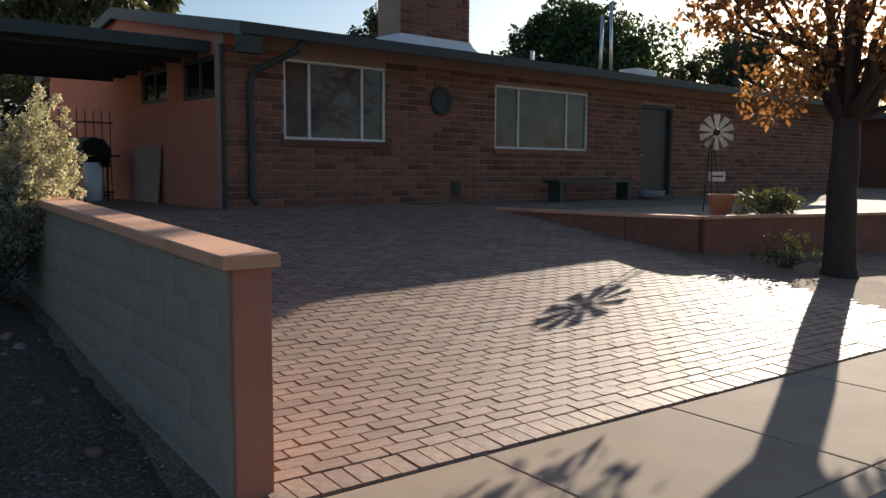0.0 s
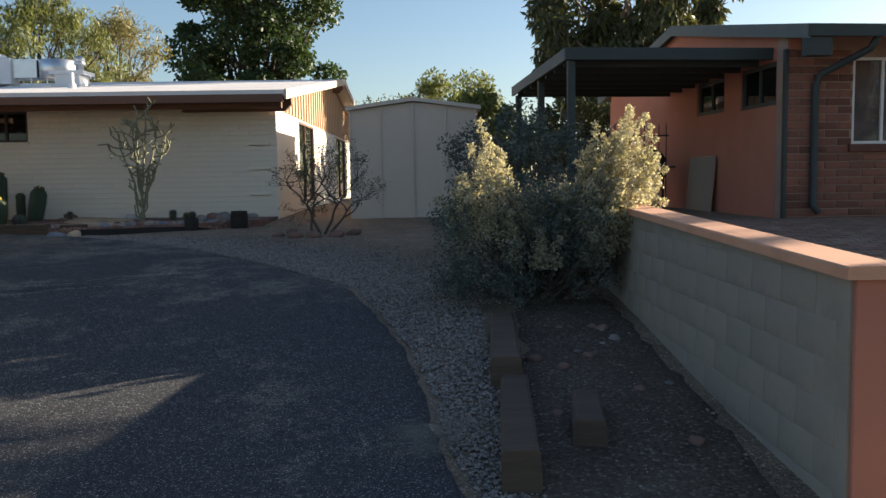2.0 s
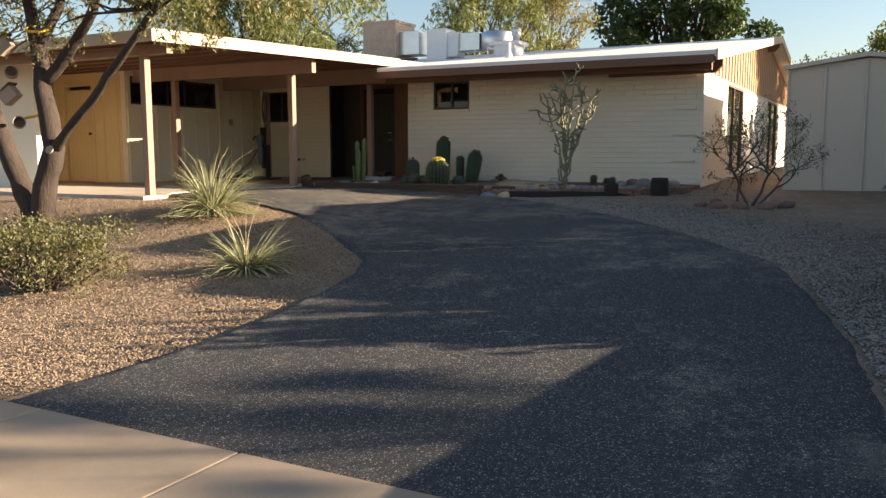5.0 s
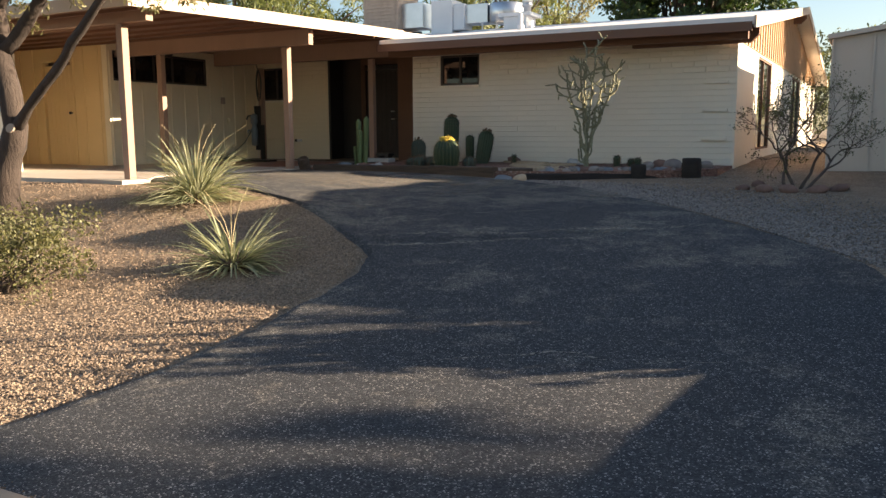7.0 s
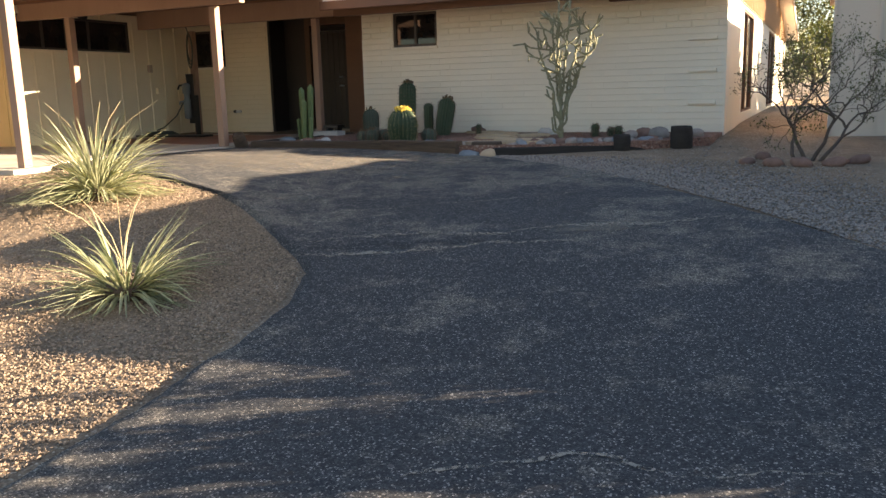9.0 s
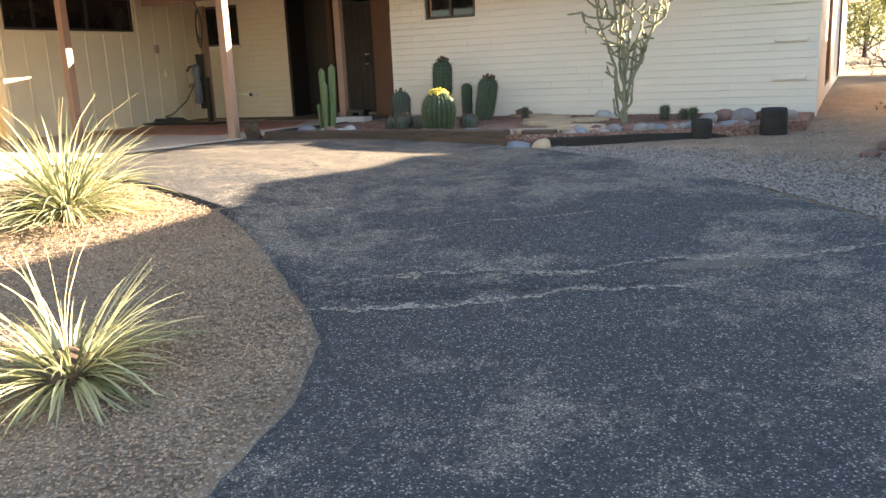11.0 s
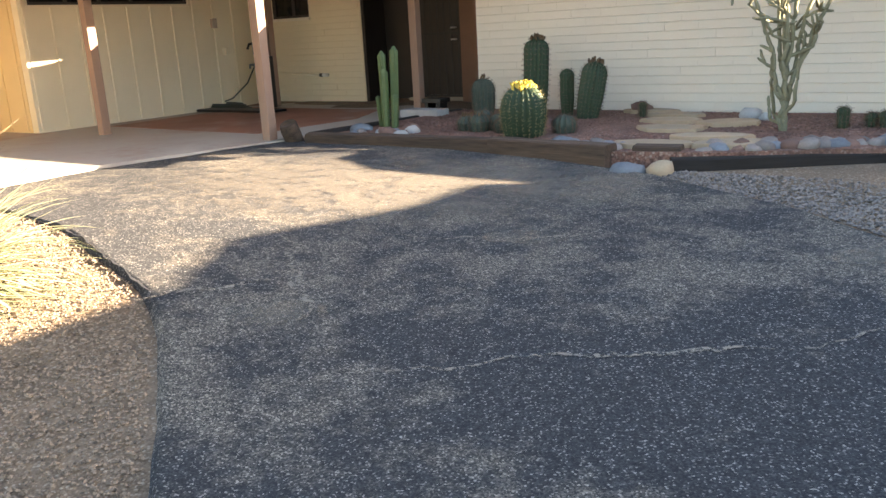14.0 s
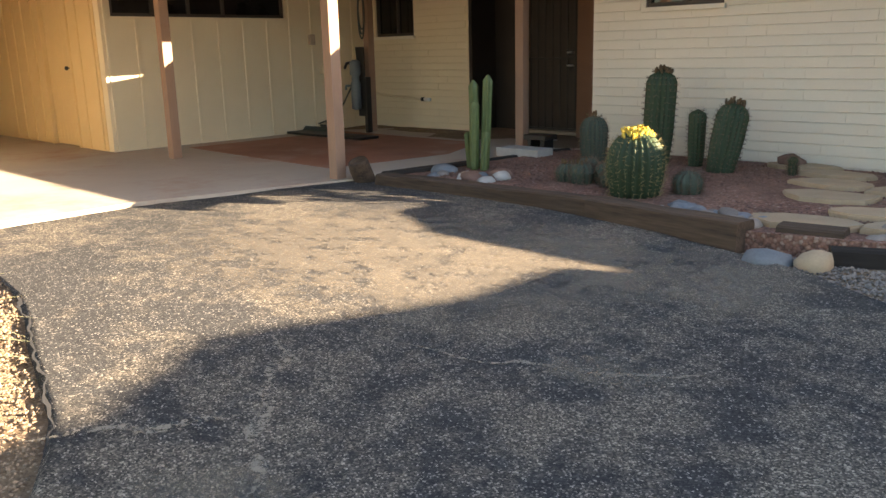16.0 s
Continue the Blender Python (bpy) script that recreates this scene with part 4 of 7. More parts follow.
# patio cover
patio = empty_thing("patio_cover", BH, "dark grey-green timber patio cover on posts", "patio cover", "", "structure")
PX0, PYA, PYB = -3.2, 0.45, 4.8
part("deck", slope(bmesh.new(), PX0, -0.05, PYA + 0.05, 2.5, PYB, 2.41, 0.06), "dark_green", patio)
part("front_beam", boxes((PX0 - 0.05, -0.005, PYA - 0.02, PYA + 0.045, 2.41, 2.59), bevel=0.005), "dark_green", patio)
part("side_beam", slope(bmesh.new(), PX0 - 0.05, PX0 - 0.001, PYA + 0.046, 2.41, PYB + 0.05, 2.32, 0.18), "green_grey", patio, "pale grey edge board")
for k in range(7):
    y = PYA + 0.35 + k * 0.62
    part("rafter", boxes((PX0 + 0.02, -0.05, y, y + 0.05, 2.36 - 0.022 * (y - PYA), 2.495 - 0.022 * (y - PYA))), "dark_green", patio)
for y in (PYA + 0.1, (PYA + PYB) / 2, PYB - 0.1):
    part("patio_post", boxes((PX0 + 0.01, PX0 + 0.12, y - 0.055, y + 0.055, -0.6, 2.41 - 0.022 * (y - PYA)), bevel=0.006), "dark_green", patio)

nb_house = empty_thing("neighbour_house", pose(31.0, 13.5, 0.9, 0, 0, -8), "low dark brick house further along the street", "house")
part("wall", boxes((0, 16, 0, 7, -0.6, 2.6)), "adobe", nb_house)
part("roof", boxes((-0.6, 16.6, -0.7, 7.6, 2.601, 2.85), bevel=0.03), "roof_dark", nb_house)
w = part("window", boxes((2.0, 4.2, -0.04, -0.002, 1.0, 2.2), bevel=0.01), "window_dark", nb_house)
part("pane", boxes((2.1, 4.1, -0.052, -0.042, 1.08, 2.12)), "glass", w)

# ---- shed ----
shed = empty_thing("storage_shed", pose(-2.7, 16.0, 0.82) @ Matrix.Scale(1.07, 4), "tan metal storage shed with a low gable roof", "shed")
part("wall", boxes((0.03, 2.37, 0.03, 3.0, -0.1, 2.03)), "shed", shed)
bm = bmesh.new()
fp = [(0.03, 2.031), (2.37, 2.031), (1.2, 2.17)]
lo, hi = [bm.verts.new((x, 0.03, z)) for x, z in fp], [bm.verts.new((x, 3.0, z)) for x, z in fp]
bm.faces.new(lo), bm.faces.new(hi[::-1])
for i in range(3):
    bm.faces.new((lo[i], hi[i], hi[(i + 1) % 3], lo[(i + 1) % 3]))
part("gable", bm, "shed", shed)
for x in (0.02, 0.58, 1.19, 1.8, 2.36):
    part("seam", boxes((x - 0.018, x + 0.018, 0.0, 0.029, 0.0, 2.05 + 0.1 * (1 - abs(x - 1.2) / 1.2)), bevel=0.004), "shed", shed)
for sx in (-1, 1):
    bm = bmesh.new()
    vs = [bm.verts.new((1.2 + sx * u, y, z)) for y in (-0.06, 3.06) for u, z in ((0.0, 2.19), (1.26, 2.02), (1.26, 2.09), (0.0, 2.26))]
    for f in ((0, 1, 2, 3), (7, 6, 5, 4), (0, 4, 5, 1), (1, 5, 6, 2), (2, 6, 7, 3), (3, 7, 4, 0)):
        bm.faces.new([vs[i] for i in f])
    part("roof_panel", bm, "shed", shed)


# ---- plants ----
def limb(rng, a, b, sag=0.0, wander=0.12, steps=7):
    """Points of a wandering limb from a to b."""
    a, b = Vector(a), Vector(b)
    k = (b - a).length
    o = Vector((rng.random() * 90, rng.random() * 90, 0))
    pts = []
    for i in range(steps + 1):
        t = i / steps
        w = Vector((noise.noise(o + Vector((t * 3, 0, 1))), noise.noise(o + Vector((t * 3, 5, 2))), noise.noise(o + Vector((t * 3, 9, 3))))) * wander * k * math.sin(math.pi * min(1, t * 1.1) * 0.9)
        pts.append(a.lerp(b, t) + w + Vector((0, 0, -sag * k * t * t)))
    return pts


def leaves_mesh(name, spots, rng, size, long, material, droop=0.0, kind_shape="leaf"):
    """Many small folded leaves at the given spots, in one mesh."""
    n = len(spots)
    p = np.array(spots, dtype=float)
    u = rng.normal(size=(n, 3))
    u[:, 2] -= droop
    u /= np.linalg.norm(u, axis=1)[:, None]
    w = rng.normal(size=(n, 3))
    v = np.cross(u, w)
    v /= np.linalg.norm(v, axis=1)[:, None] + 1e-9
    s = size * rng.uniform(0.6, 1.4, size=(n, 1))
    q = np.stack([p, p + u * s * long * 0.5 + v * s * 0.5, p + u * s * long, p + u * s * long * 0.5 - v * s * 0.5], axis=1).reshape(-1, 3)
    me = bpy.data.meshes.new(name)
    me.vertices.add(n * 4)
    me.vertices.foreach_set("co", q.ravel())
    me.loops.add(n * 4)
    me.loops.foreach_set("vertex_index", np.arange(n * 4, dtype=np.int32))
    me.polygons.add(n)
    me.polygons.foreach_set("loop_start", np.arange(0, n * 4, 4, dtype=np.int32))
    me.update(calc_edges=True)
    me.validate()
    me.materials.append(M[material])
    return me


def clump_spots(rng, centers, radii, per, flat=1.0, hollow=0.35):
    out = []
    for c, r in zip(centers, radii):
        d = rng.normal(size=(per, 3))
        d /= np.linalg.norm(d, axis=1)[:, None]
        k = r * (hollow + (1 - hollow) * rng.random((per, 1)) ** 0.5)
        q = d * k
        q[:, 2] *= flat
        out.append(q + np.array(c))
    return np.concatenate(out)


def tree(name, x, y, z, height, spread, trunk_r, bark, leaf, clumps, per, leaf_size, label, seed, base=0.3, long=2.0, droop=0.0, flat=0.8, lean=0.0, clump_r=0.16, shape=1.0):
    """A tapered trunk, limbs to each clump of leaves, and a crown with gaps."""
    rng, nr = random.Random(seed), np.random.default_rng(seed)
    root = empty_thing(name, pose(x, y, z), label, "tree")
    bm = bmesh.new()
    fork = Vector((lean * height * 0.3, 0, height * base))
    tube(bm, [Vector((0, 0, -0.15)), Vector((0, 0, 0.05)), *limb(rng, (0, 0, 0.1), fork, 0, 0.05, 4)], [trunk_r * 1.35, trunk_r * 1.2, trunk_r * 1.1, trunk_r * 1.02, trunk_r * 0.95, trunk_r * 0.9, trunk_r * 0.8], 10)
    centers, radii = [], []
    for i in range(clumps):
        a = 2.399 * i + rng.uniform(-0.5, 0.5)
        f = (i + 0.5) / clumps
        zz = height * (base + (1 - base) * (0.12 + 0.85 * f)) + rng.uniform(-0.05, 0.05) * height
        env = math.sin(math.pi * min(1.0, 0.22 + 0.72 * f ** shape))
        r = spread * env * rng.uniform(0.25, 1.0)
        c = Vector((fork.x + r * math.cos(a), fork.y + r * math.sin(a), zz))
        centers.append(c), radii.append(spread * clump_r * rng.uniform(0.6, 1.45))
        if i % 3 != 1:
            pts = limb(rng, fork + Vector((0, 0, rng.uniform(-0.1, 0.25) * height * (1 - base))), c, 0, 0.12, 5)
            r0 = trunk_r * rng.uniform(0.25, 0.5)
            tube(bm, pts, [r0 * (1 - 0.8 * j / 5) for j in range(6)], 6)
    part("trunk", bm, bark, root, smooth=True)
    ob = new("crown", leaves_mesh("crown", clump_spots(nr, centers, radii, per, flat), nr, leaf_size, long, leaf, droop))
    ob.parent = root
    return root


def shrub(name, x, y, z, centers, radii, per, leaf_size, leaf, label, seed, twigs=20, long=1.8, category="shrub", bark="twig", droop=0.0):
    rng, nr = random.Random(seed), np.random.default_rng(seed)
    root = empty_thing(name, pose(x, y, z), label, category)
    bm = bmesh.new()
    for i in range(twigs):
        c = rng.choice(centers)
        tube(bm, limb(rng, (rng.uniform(-0.12, 0.12), rng.uniform(-0.12, 0.12), -0.05), (c[0] + rng.uniform(-0.1, 0.1), c[1] + rng.uniform(-0.1, 0.1), c[2]), 0, 0.15, 5), [0.016, 0.014, 0.012, 0.009, 0.007, 0.004], 5)
    part("stem_cluster", bm, bark, root, smooth=True, kind="stuff")
    ob = new("foliage", leaves_mesh("foliage", clump_spots(nr, centers, radii, per, 0.95, 0.3), nr, leaf_size, long, leaf, droop))
    ob.parent = root
    return root


def sprays(rng, n, box_lo, box_hi, up):
    """Centres of upright sprays filling a rounded block."""
    out = []
    while len(out) < n:
        p = [rng.uniform(a, b) for a, b in zip(box_lo, box_hi)]
        q = [(v - (a + b) / 2) / ((b - a) / 2) for v, a, b in zip(p, box_lo, box_hi)]
        if sum(v * v for v in q) < 1.0:
            out.append(tuple(p))
    return out


# silver ranger bush over the block wall: many upright sprays
rg = random.Random(4)
cs, rs = [], []
for i in range(170):
    lobe = i % 5
    cx, reach, top = ((-0.62, 0.42, 1.75), (0.76, 0.46, 2.02), (0.8, 0.42, 1.65), (0.1, 0.65, 1.22), (0.5, 0.5, 1.55))[lobe]
    a, k = rg.random() * 6.28, rg.random() ** 0.55
    bx, by = cx + reach * k * math.cos(a), 0.62 * k * math.sin(a)
    hz = top * (1 - 0.42 * k * k) * rg.uniform(0.72, 1.0)
    for q in range(6):
        s = q / 5
        cs.append((bx * (0.8 + 0.2 * s) + rg.gauss(0, 0.025), by * (0.8 + 0.2 * s) + rg.gauss(0, 0.025), max(0.42, hz - 0.38 * (1 - s)))), rs.append(0.085 - 0.045 * s)
shrub("silver_bush", 0.05, 7.55, G(0.05, 7.55), cs, rs, 56, 0.02, "silver_leaf", "dense silvery-grey desert bush leaning over the block wall", 5, 60, 1.25)
# lower part of the silver bush, its shade put into a darker leaf colour
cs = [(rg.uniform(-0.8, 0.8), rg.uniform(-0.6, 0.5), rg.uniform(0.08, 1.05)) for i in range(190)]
shrub("shade_toned_bush", -0.12, 7.6, G(-0.12, 7.6) + 0.02, cs, [0.17] * 190, 95, 0.02, "grey_leaf", "lower growth of desert bush, shade put into its dark grey-green leaves", 6, 30, 1.6)
cs, rs = [], []
for i in range(130):
    a, r = rg.random() * 6.28, rg.random() ** 0.6
    cs.append((1.15 * r * math.cos(a), 0.9 * r * math.sin(a), rg.uniform(0.25, 1.0) * (1.95 - 0.7 * r * r))), rs.append(rg.uniform(0.14, 0.24))
shrub("tall_grey_bush", 0.12, 10.6, G(0.12, 10.6), cs, rs, 120, 0.024, "grey_leaf", "tall dark grey-green bush in front of the shed", 8, 40, 2.0)
# low green shrub by the mesquite
cs = [(rg.uniform(-0.75, 0.75), rg.uniform(-0.6, 0.6), rg.uniform(0.1, 0.62)) for i in range(90)]
shrub("low_shrub", -8.6, 5.15, G(-8.6, 5.15), cs, [0.17] * 90, 110, 0.018, "shrub_leaf", "low rounded yellow-green shrub on the gravel", 9, 40, 2.0)


def yucca(x, y, count, reach, low, high, seed, label):
    """A grassy rosette of long arching blades."""
    rng = random.Random(seed)
    verts, faces = [], []
    for i in range(count):
        a, lift = rng.random() * 6.283, rng.random() ** 1.15
        length = rng.uniform(0.6, 1.0)
        el = low + (high - low) * lift
        d = Vector((math.cos(a), math.sin(a), 0))
        sidev = Vector((-d.y, d.x, 0))
        p, ang, w = Vector((d.x * 0.06, d.y * 0.06, 0.03)), el, rng.uniform(0.007, 0.0125)
        L = reach * length
        k0, n = len(verts), 7
        bend = rng.uniform(0.06, 0.28) * (1.1 - 0.5 * lift)
        for j in range(n + 1):
            ww = w * (1 - (j / n) ** 2.2)
            verts.append(tuple(p - sidev * ww)), verts.append(tuple(p + Vector((0, 0, -ww * 0.6)))), verts.append(tuple(p + sidev * ww))
            p = p + (d * math.cos(ang) + Vector((0, 0, math.sin(ang)))) * (L / n)
            p.z = max(p.z, 0.02)
            ang -= bend
        for j in range(n):
            q = k0 + 3 * j
            faces += [(q, q + 1, q + 4, q + 3), (q + 1, q + 2, q + 5, q + 4)]
    root = empty_thing("yucca", pose(x, y, G(x, y) - 0.02), label, "yucca", "yucca clumps")
    raw("leaves", verts, faces, "yucca_leaf", root)
    for k in range(5):
        a, lean = rng.random() * 6.283, rng.uniform(0.25, 0.7)
        pts = [Vector((math.cos(a) * lean * s * s * reach, math.sin(a) * lean * s * s * reach, 0.1 + reach * (0.95 * s - 0.12 * s * s))) for s in (0, 0.25, 0.5, 0.75, 1.0)]
        part("flower_stalk", tube(bmesh.new(), pts, [0.0035, 0.0035, 0.003, 0.002, 0.0015], 5), "straw", root, "dry straw-coloured stalk")
    bm = bmesh.new()
    lathe(bm, [(0.16, -0.05), (0.17, 0.04), (0.12, 0.12), (0.04, 0.18)], 10)
    part("crown_base", bm, "timber", root, smooth=True)
    return root


yucca(-9.4, 8.45, 470, 1.02, 0.06, 1.35, 3, "large pale-green grassy yucca clump, sunlit, on gravel")
yucca(-7.1, 6.52, 230, 0.78, 0.1, 1.15, 7, "smaller arching grassy yucca beside the driveway")

# mesquite with leaning trunks and weeping leaves
rng = random.Random(12)
nr = np.random.default_rng(12)
mq = empty_thing("mesquite_tree", pose(-11.3, 7.2, G(-11.3, 7.2)), "dark-barked leaning mesquite tree with feathery weeping leaves", "tree")
Z0 = -G(-11.3, 7.2)
TR = {
    "trunk": ([(0.05, 0, -0.15), (0.03, 0, 0.3), (0.16, 0, 0.8), (0.35, -0.02, 1.15), (0.2, 0, 1.7), (0.02, 0.1, 2.4), (-0.2, 0.1, 3.2), (-0.3, 0.3, 4.2)], [0.19, 0.16, 0.145, 0.14, 0.12, 0.1, 0.075, 0.05]),
    "second_trunk": ([(-0.1, 0.02, -0.15), (-0.28, 0.03, 0.35), (-0.55, 0.0, 0.9), (-0.75, -0.1, 1.6), (-1.0, -0.1, 2.3), (-1.3, 0.0, 3.4)], [0.17, 0.15, 0.13, 0.11, 0.09, 0.05]),
    "low_limb": ([(0.36, -0.02, 1.12), (0.75, -0.1, 1.38), (1.35, -0.2, 1.75), (1.95, -0.3, 2.15), (2.6, -0.4, 2.62), (3.15, -0.5, 3.0)], [0.075, 0.06, 0.055, 0.05, 0.042, 0.03]),
    "limb": ([(0.12, 0.05, 2.0), (0.55, 0.1, 2.35), (0.95, 0.1, 2.75), (1.35, 0.0, 3.15), (2.1, -0.2, 3.6), (3.0, -0.4, 3.9)], [0.085, 0.075, 0.065, 0.055, 0.04, 0.02]),
    "limb_b": ([(0.0, 0.1, 2.5), (0.3, 0.2, 3.0), (0.5, 0.3, 3.7), (0.9, 0.4, 4.5)], [0.07, 0.06, 0.05, 0.03]),
    "limb_d": ([(2.1, -0.2, 3.6), (3.2, -0.3, 4.0), (4.3, -0.35, 4.15), (5.5, -0.3, 3.95)], [0.045, 0.035, 0.025, 0.012]),
    "limb_c": ([(1.3, 0.0, 3.1), (1.3, -0.2, 3.7), (1.6, -0.5, 4.4)], [0.05, 0.04, 0.025]),
}
for key, (pts, rr) in TR.items():
    bm = bmesh.new()
    fine, fr = [], []
    for i in range(len(pts) - 1):
        for s in range(3):
            t = s / 3
            q = Vector(pts[i]).lerp(Vector(pts[i + 1]), t)
            fine.append(q + Vector((noise.noise(q * 3), noise.noise(q * 3 + Vector((9, 0, 0))), 0)) * 0.035)
            fr.append((rr[i] * (1 - t) + rr[i + 1] * t) * (1 + 0.18 * noise.noise(q * 5)))
    fine.append(Vector(pts[-1])), fr.append(rr[-1])
    tube(bm, fine, fr, 10)
    part("trunk" if "trunk" in key else "limb", bm, "bark", mq, smooth=True)
bm = bmesh.new()
lathe(bm, [(0.05, 0), (0.06, 0.02), (0.055, 0.03)], 10, pose(0.40, -0.12, 1.12, 70, 0, 15))
part("cut_stub", bm, "board", mq, "pale sawn branch stub")
spots, bm = [], bmesh.new()
ends = [Vector(p[-1]) for p, r in TR.values()] + [Vector(p[-2]) for p, r in TR.values()]
for i in range(165):
    e = rng.choice(ends)
    if i < 105:
        c = Vector((rng.uniform(-3.0, 5.4), rng.uniform(-1.6, 2.6), rng.uniform(2.95, 5.0)))
    else:
        c = e + Vector((rng.uniform(-1.2, 2.0), rng.uniform(-1.0, 1.0), rng.uniform(0.4, 1.6)))
    pts = limb(rng, e + Vector((rng.uniform(-0.2, 0.2), 0, 0.1)), c, 0, 0.15, 5)
    tube(bm, pts, [0.018, 0.015, 0.012, 0.009, 0.006, 0.004], 4)
    for k in range(9):
        q = pts[2 + k % 4] + Vector((rng.gauss(0, 0.22), rng.gauss(0, 0.22), rng.gauss(0.0, 0.12)))
        drop = rng.uniform(0.12, 0.42)
        for m in range(26):
            t = rng.random()
            spots.append((q.x + rng.gauss(0, 0.035) + 0.05 * t, q.y + rng.gauss(0, 0.035), q.z - drop * t))
for i in range(60):                      # weeping sprays from the far limb
    q = Vector((rng.uniform(2.6, 6.0), rng.uniform(-0.9, 0.5), rng.uniform(3.1, 4.3)))
    tube(bm, [(q.x - 0.3, q.y, q.z + 0.25), (q.x - 0.1, q.y, q.z + 0.12), (q.x + 0.1, q.y, q.z - 0.3)], [0.008, 0.006, 0.003], 4)
    for m in range(70):
        s = rng.random()
        spots.append((q.x - 0.1 + 0.22 * s + rng.gauss(0, 0.05), q.y + rng.gauss(0, 0.05), q.z + 0.12 - 0.5 * s))
for i in range(12):                      # sprigs that hang from the low limb
    q = Vector((rng.uniform(2.3, 3.6), -0.4, 2.75 + rng.uniform(-0.2, 0.1)))
    for m in range(45):
        t = rng.random()
        spots.append((q.x + 0.12 * t + rng.gauss(0, 0.03), q.y + rng.gauss(0, 0.03), q.z - 0.38 * t))
part("branch_tips", bm, "bark", mq, smooth=True, kind="stuff")
ob = new("crown", leaves_mesh("crown", spots, nr, 0.022, 3.0, "mesquite_leaf", 0.9))
ob.parent = mq

# backdrop trees
tree("ash_tree", -11.4, 48.0, 1.0, 16.5, 5.3, 0.3, "bark", "green_leaf", 70, 620, 0.17, "large dark green broadleaf tree behind the white house", 21, 0.16, 1.6, 0.2, 0.85, 0.0, 0.2)
tree("eucalyptus_tree", 6.7, 32.0, 1.0, 12.0, 4.0, 0.28, "bark_pale", "olive_leaf", 56, 420, 0.12, "tall eucalyptus with drooping grey-green leaves", 22, 0.24, 3.2, 1.6, 1.1, 0.05, 0.19)
tree("palo_verde", -22.5, 25.0, 0.9, 8.6, 5.4, 0.2, "bark", "yellow_leaf", 110, 420, 0.05, "broad yellow-green palo verde behind the carport", 23, 0.22, 4.5, 1.2, 1.1, 0.0, 0.145)
tree("palo_verde", -16.2, 32.0, 0.9, 8.4, 3.2, 0.18, "bark", "yellow_leaf", 80, 210, 0.05, "airy yellow-green palo verde behind the roof", 24, 0.28, 4.5, 1.2, 1.2, 0.0, 0.15)
tree("palo_verde", -14.8, 36.0, 0.9, 8.2, 2.8, 0.16, "bark", "mesquite_leaf", 70, 150, 0.05, "thin pale palo verde behind the roof", 25, 0.28, 4.5, 1.0, 1.2, 0.0, 0.15)
tree("pine_tree", 25.0, 40.0, 1.0, 9.5, 3.6, 0.3, "bark", "olive_leaf", 46, 380, 0.12, "grey-green tree behind the brick house", 26, 0.2, 2.4, 0.8, 0.9, 0.0, 0.2)
tree("mesquite_tree", 27.5, 27.0, 1.0, 7.6, 5.6, 0.3, "bark", "green_leaf", 70, 520, 0.12, "wide dark green tree rising behind the brick house", 27, 0.18, 2.2, 0.6, 0.9, 0.0, 0.19)
tree("mesquite_tree", 36.0, 24.0, 1.0, 7.0, 4.6, 0.25, "bark", "olive_leaf", 46, 380, 0.12, "dark tree behind the brick house", 28, 0.2, 2.2, 0.6, 0.9, 0.0, 0.19)
tree("palo_verde", -1.0, 36.0, 1.0, 5.2, 2.6, 0.12, "bark", "yellow_leaf", 24, 200, 0.08, "small yellow-green tree beyond the shed", 29, 0.2, 2.4, 0.4, 0.9, 0.0, 0.2)
for i, (tx, ty, hh, ss) in enumerate(((-7.0, 52.0, 5.5, 4.0), (1.5, 48.0, 6.5, 4.0), (-3.5, 60.0, 6.0, 4.5), (8.0, 26.0, 4.5, 3.0), (4.0, 27.0, 3.6, 2.2), (0.8, 30.0, 3.6, 2.2))):
    tree("desert_tree", tx, ty, 1.0, hh, ss, 0.14, "bark", "yellow_leaf" if i % 2 else "olive_leaf", 26, 240, 0.1, "low yellow-green desert tree in the distance", 40 + i, 0.12, 2.2, 0.4, 0.9, 0.0, 0.22)
# added caster: its unseen crown breaks the sun into streaks on the drive
tree("dapple_tree", 26.8, 18.2, 1.0, 11.0, 1.6, 0.13, "bark", "olive_leaf", 36, 60, 0.075, "added sparse tree, crown out of view, that dapples the driveway", 34, 0.6, 2.6, 0.6, 0.35, 0.0, 0.12)
# young street tree with rusty leaves, against the light
tree("street_tree", 10.3, 5.3, G(10.3, 5.3), 5.0, 2.3, 0.2, "bark", "red_leaf", 44, 190, 0.06, "young street tree with thin rusty autumn leaves", 31, 0.42, 1.9, 0.5, 0.8, 0.0, 0.2)


# ---- planting bed in front of the white house ----
BED_Z = 0.9
bm = bmesh.new()
prism(bm, [(-11.3, 13.35), (-8.8, 13.42), (-7.45, 13.2), (-6.85, 13.3), (-4.9, 14.2), (-4.22, 14.75), (-4.2, 16.19), (-10.7, 16.19), (-10.84, 16.0), (-11.1, 14.0)], 0.6, BED_Z - 0.03)
bmesh.ops.triangulate(bm, faces=[f for f in bm.faces if len(f.verts) > 4])
bmesh.ops.subdivide_edges(bm, edges=bm.edges, cuts=5, use_grid_fill=True)
for v in bm.verts:
    if v.co.z > BED_Z - 0.05:
        v.co.z += 0.02 * noise.noise(v.co * 1.5) + 0.03 * smoothstep(13.4, 15.5, v.co.y)
thing("planting_bed", bm, "bed", "raised bed of reddish crushed gravel", "garden bed", kind="structure")


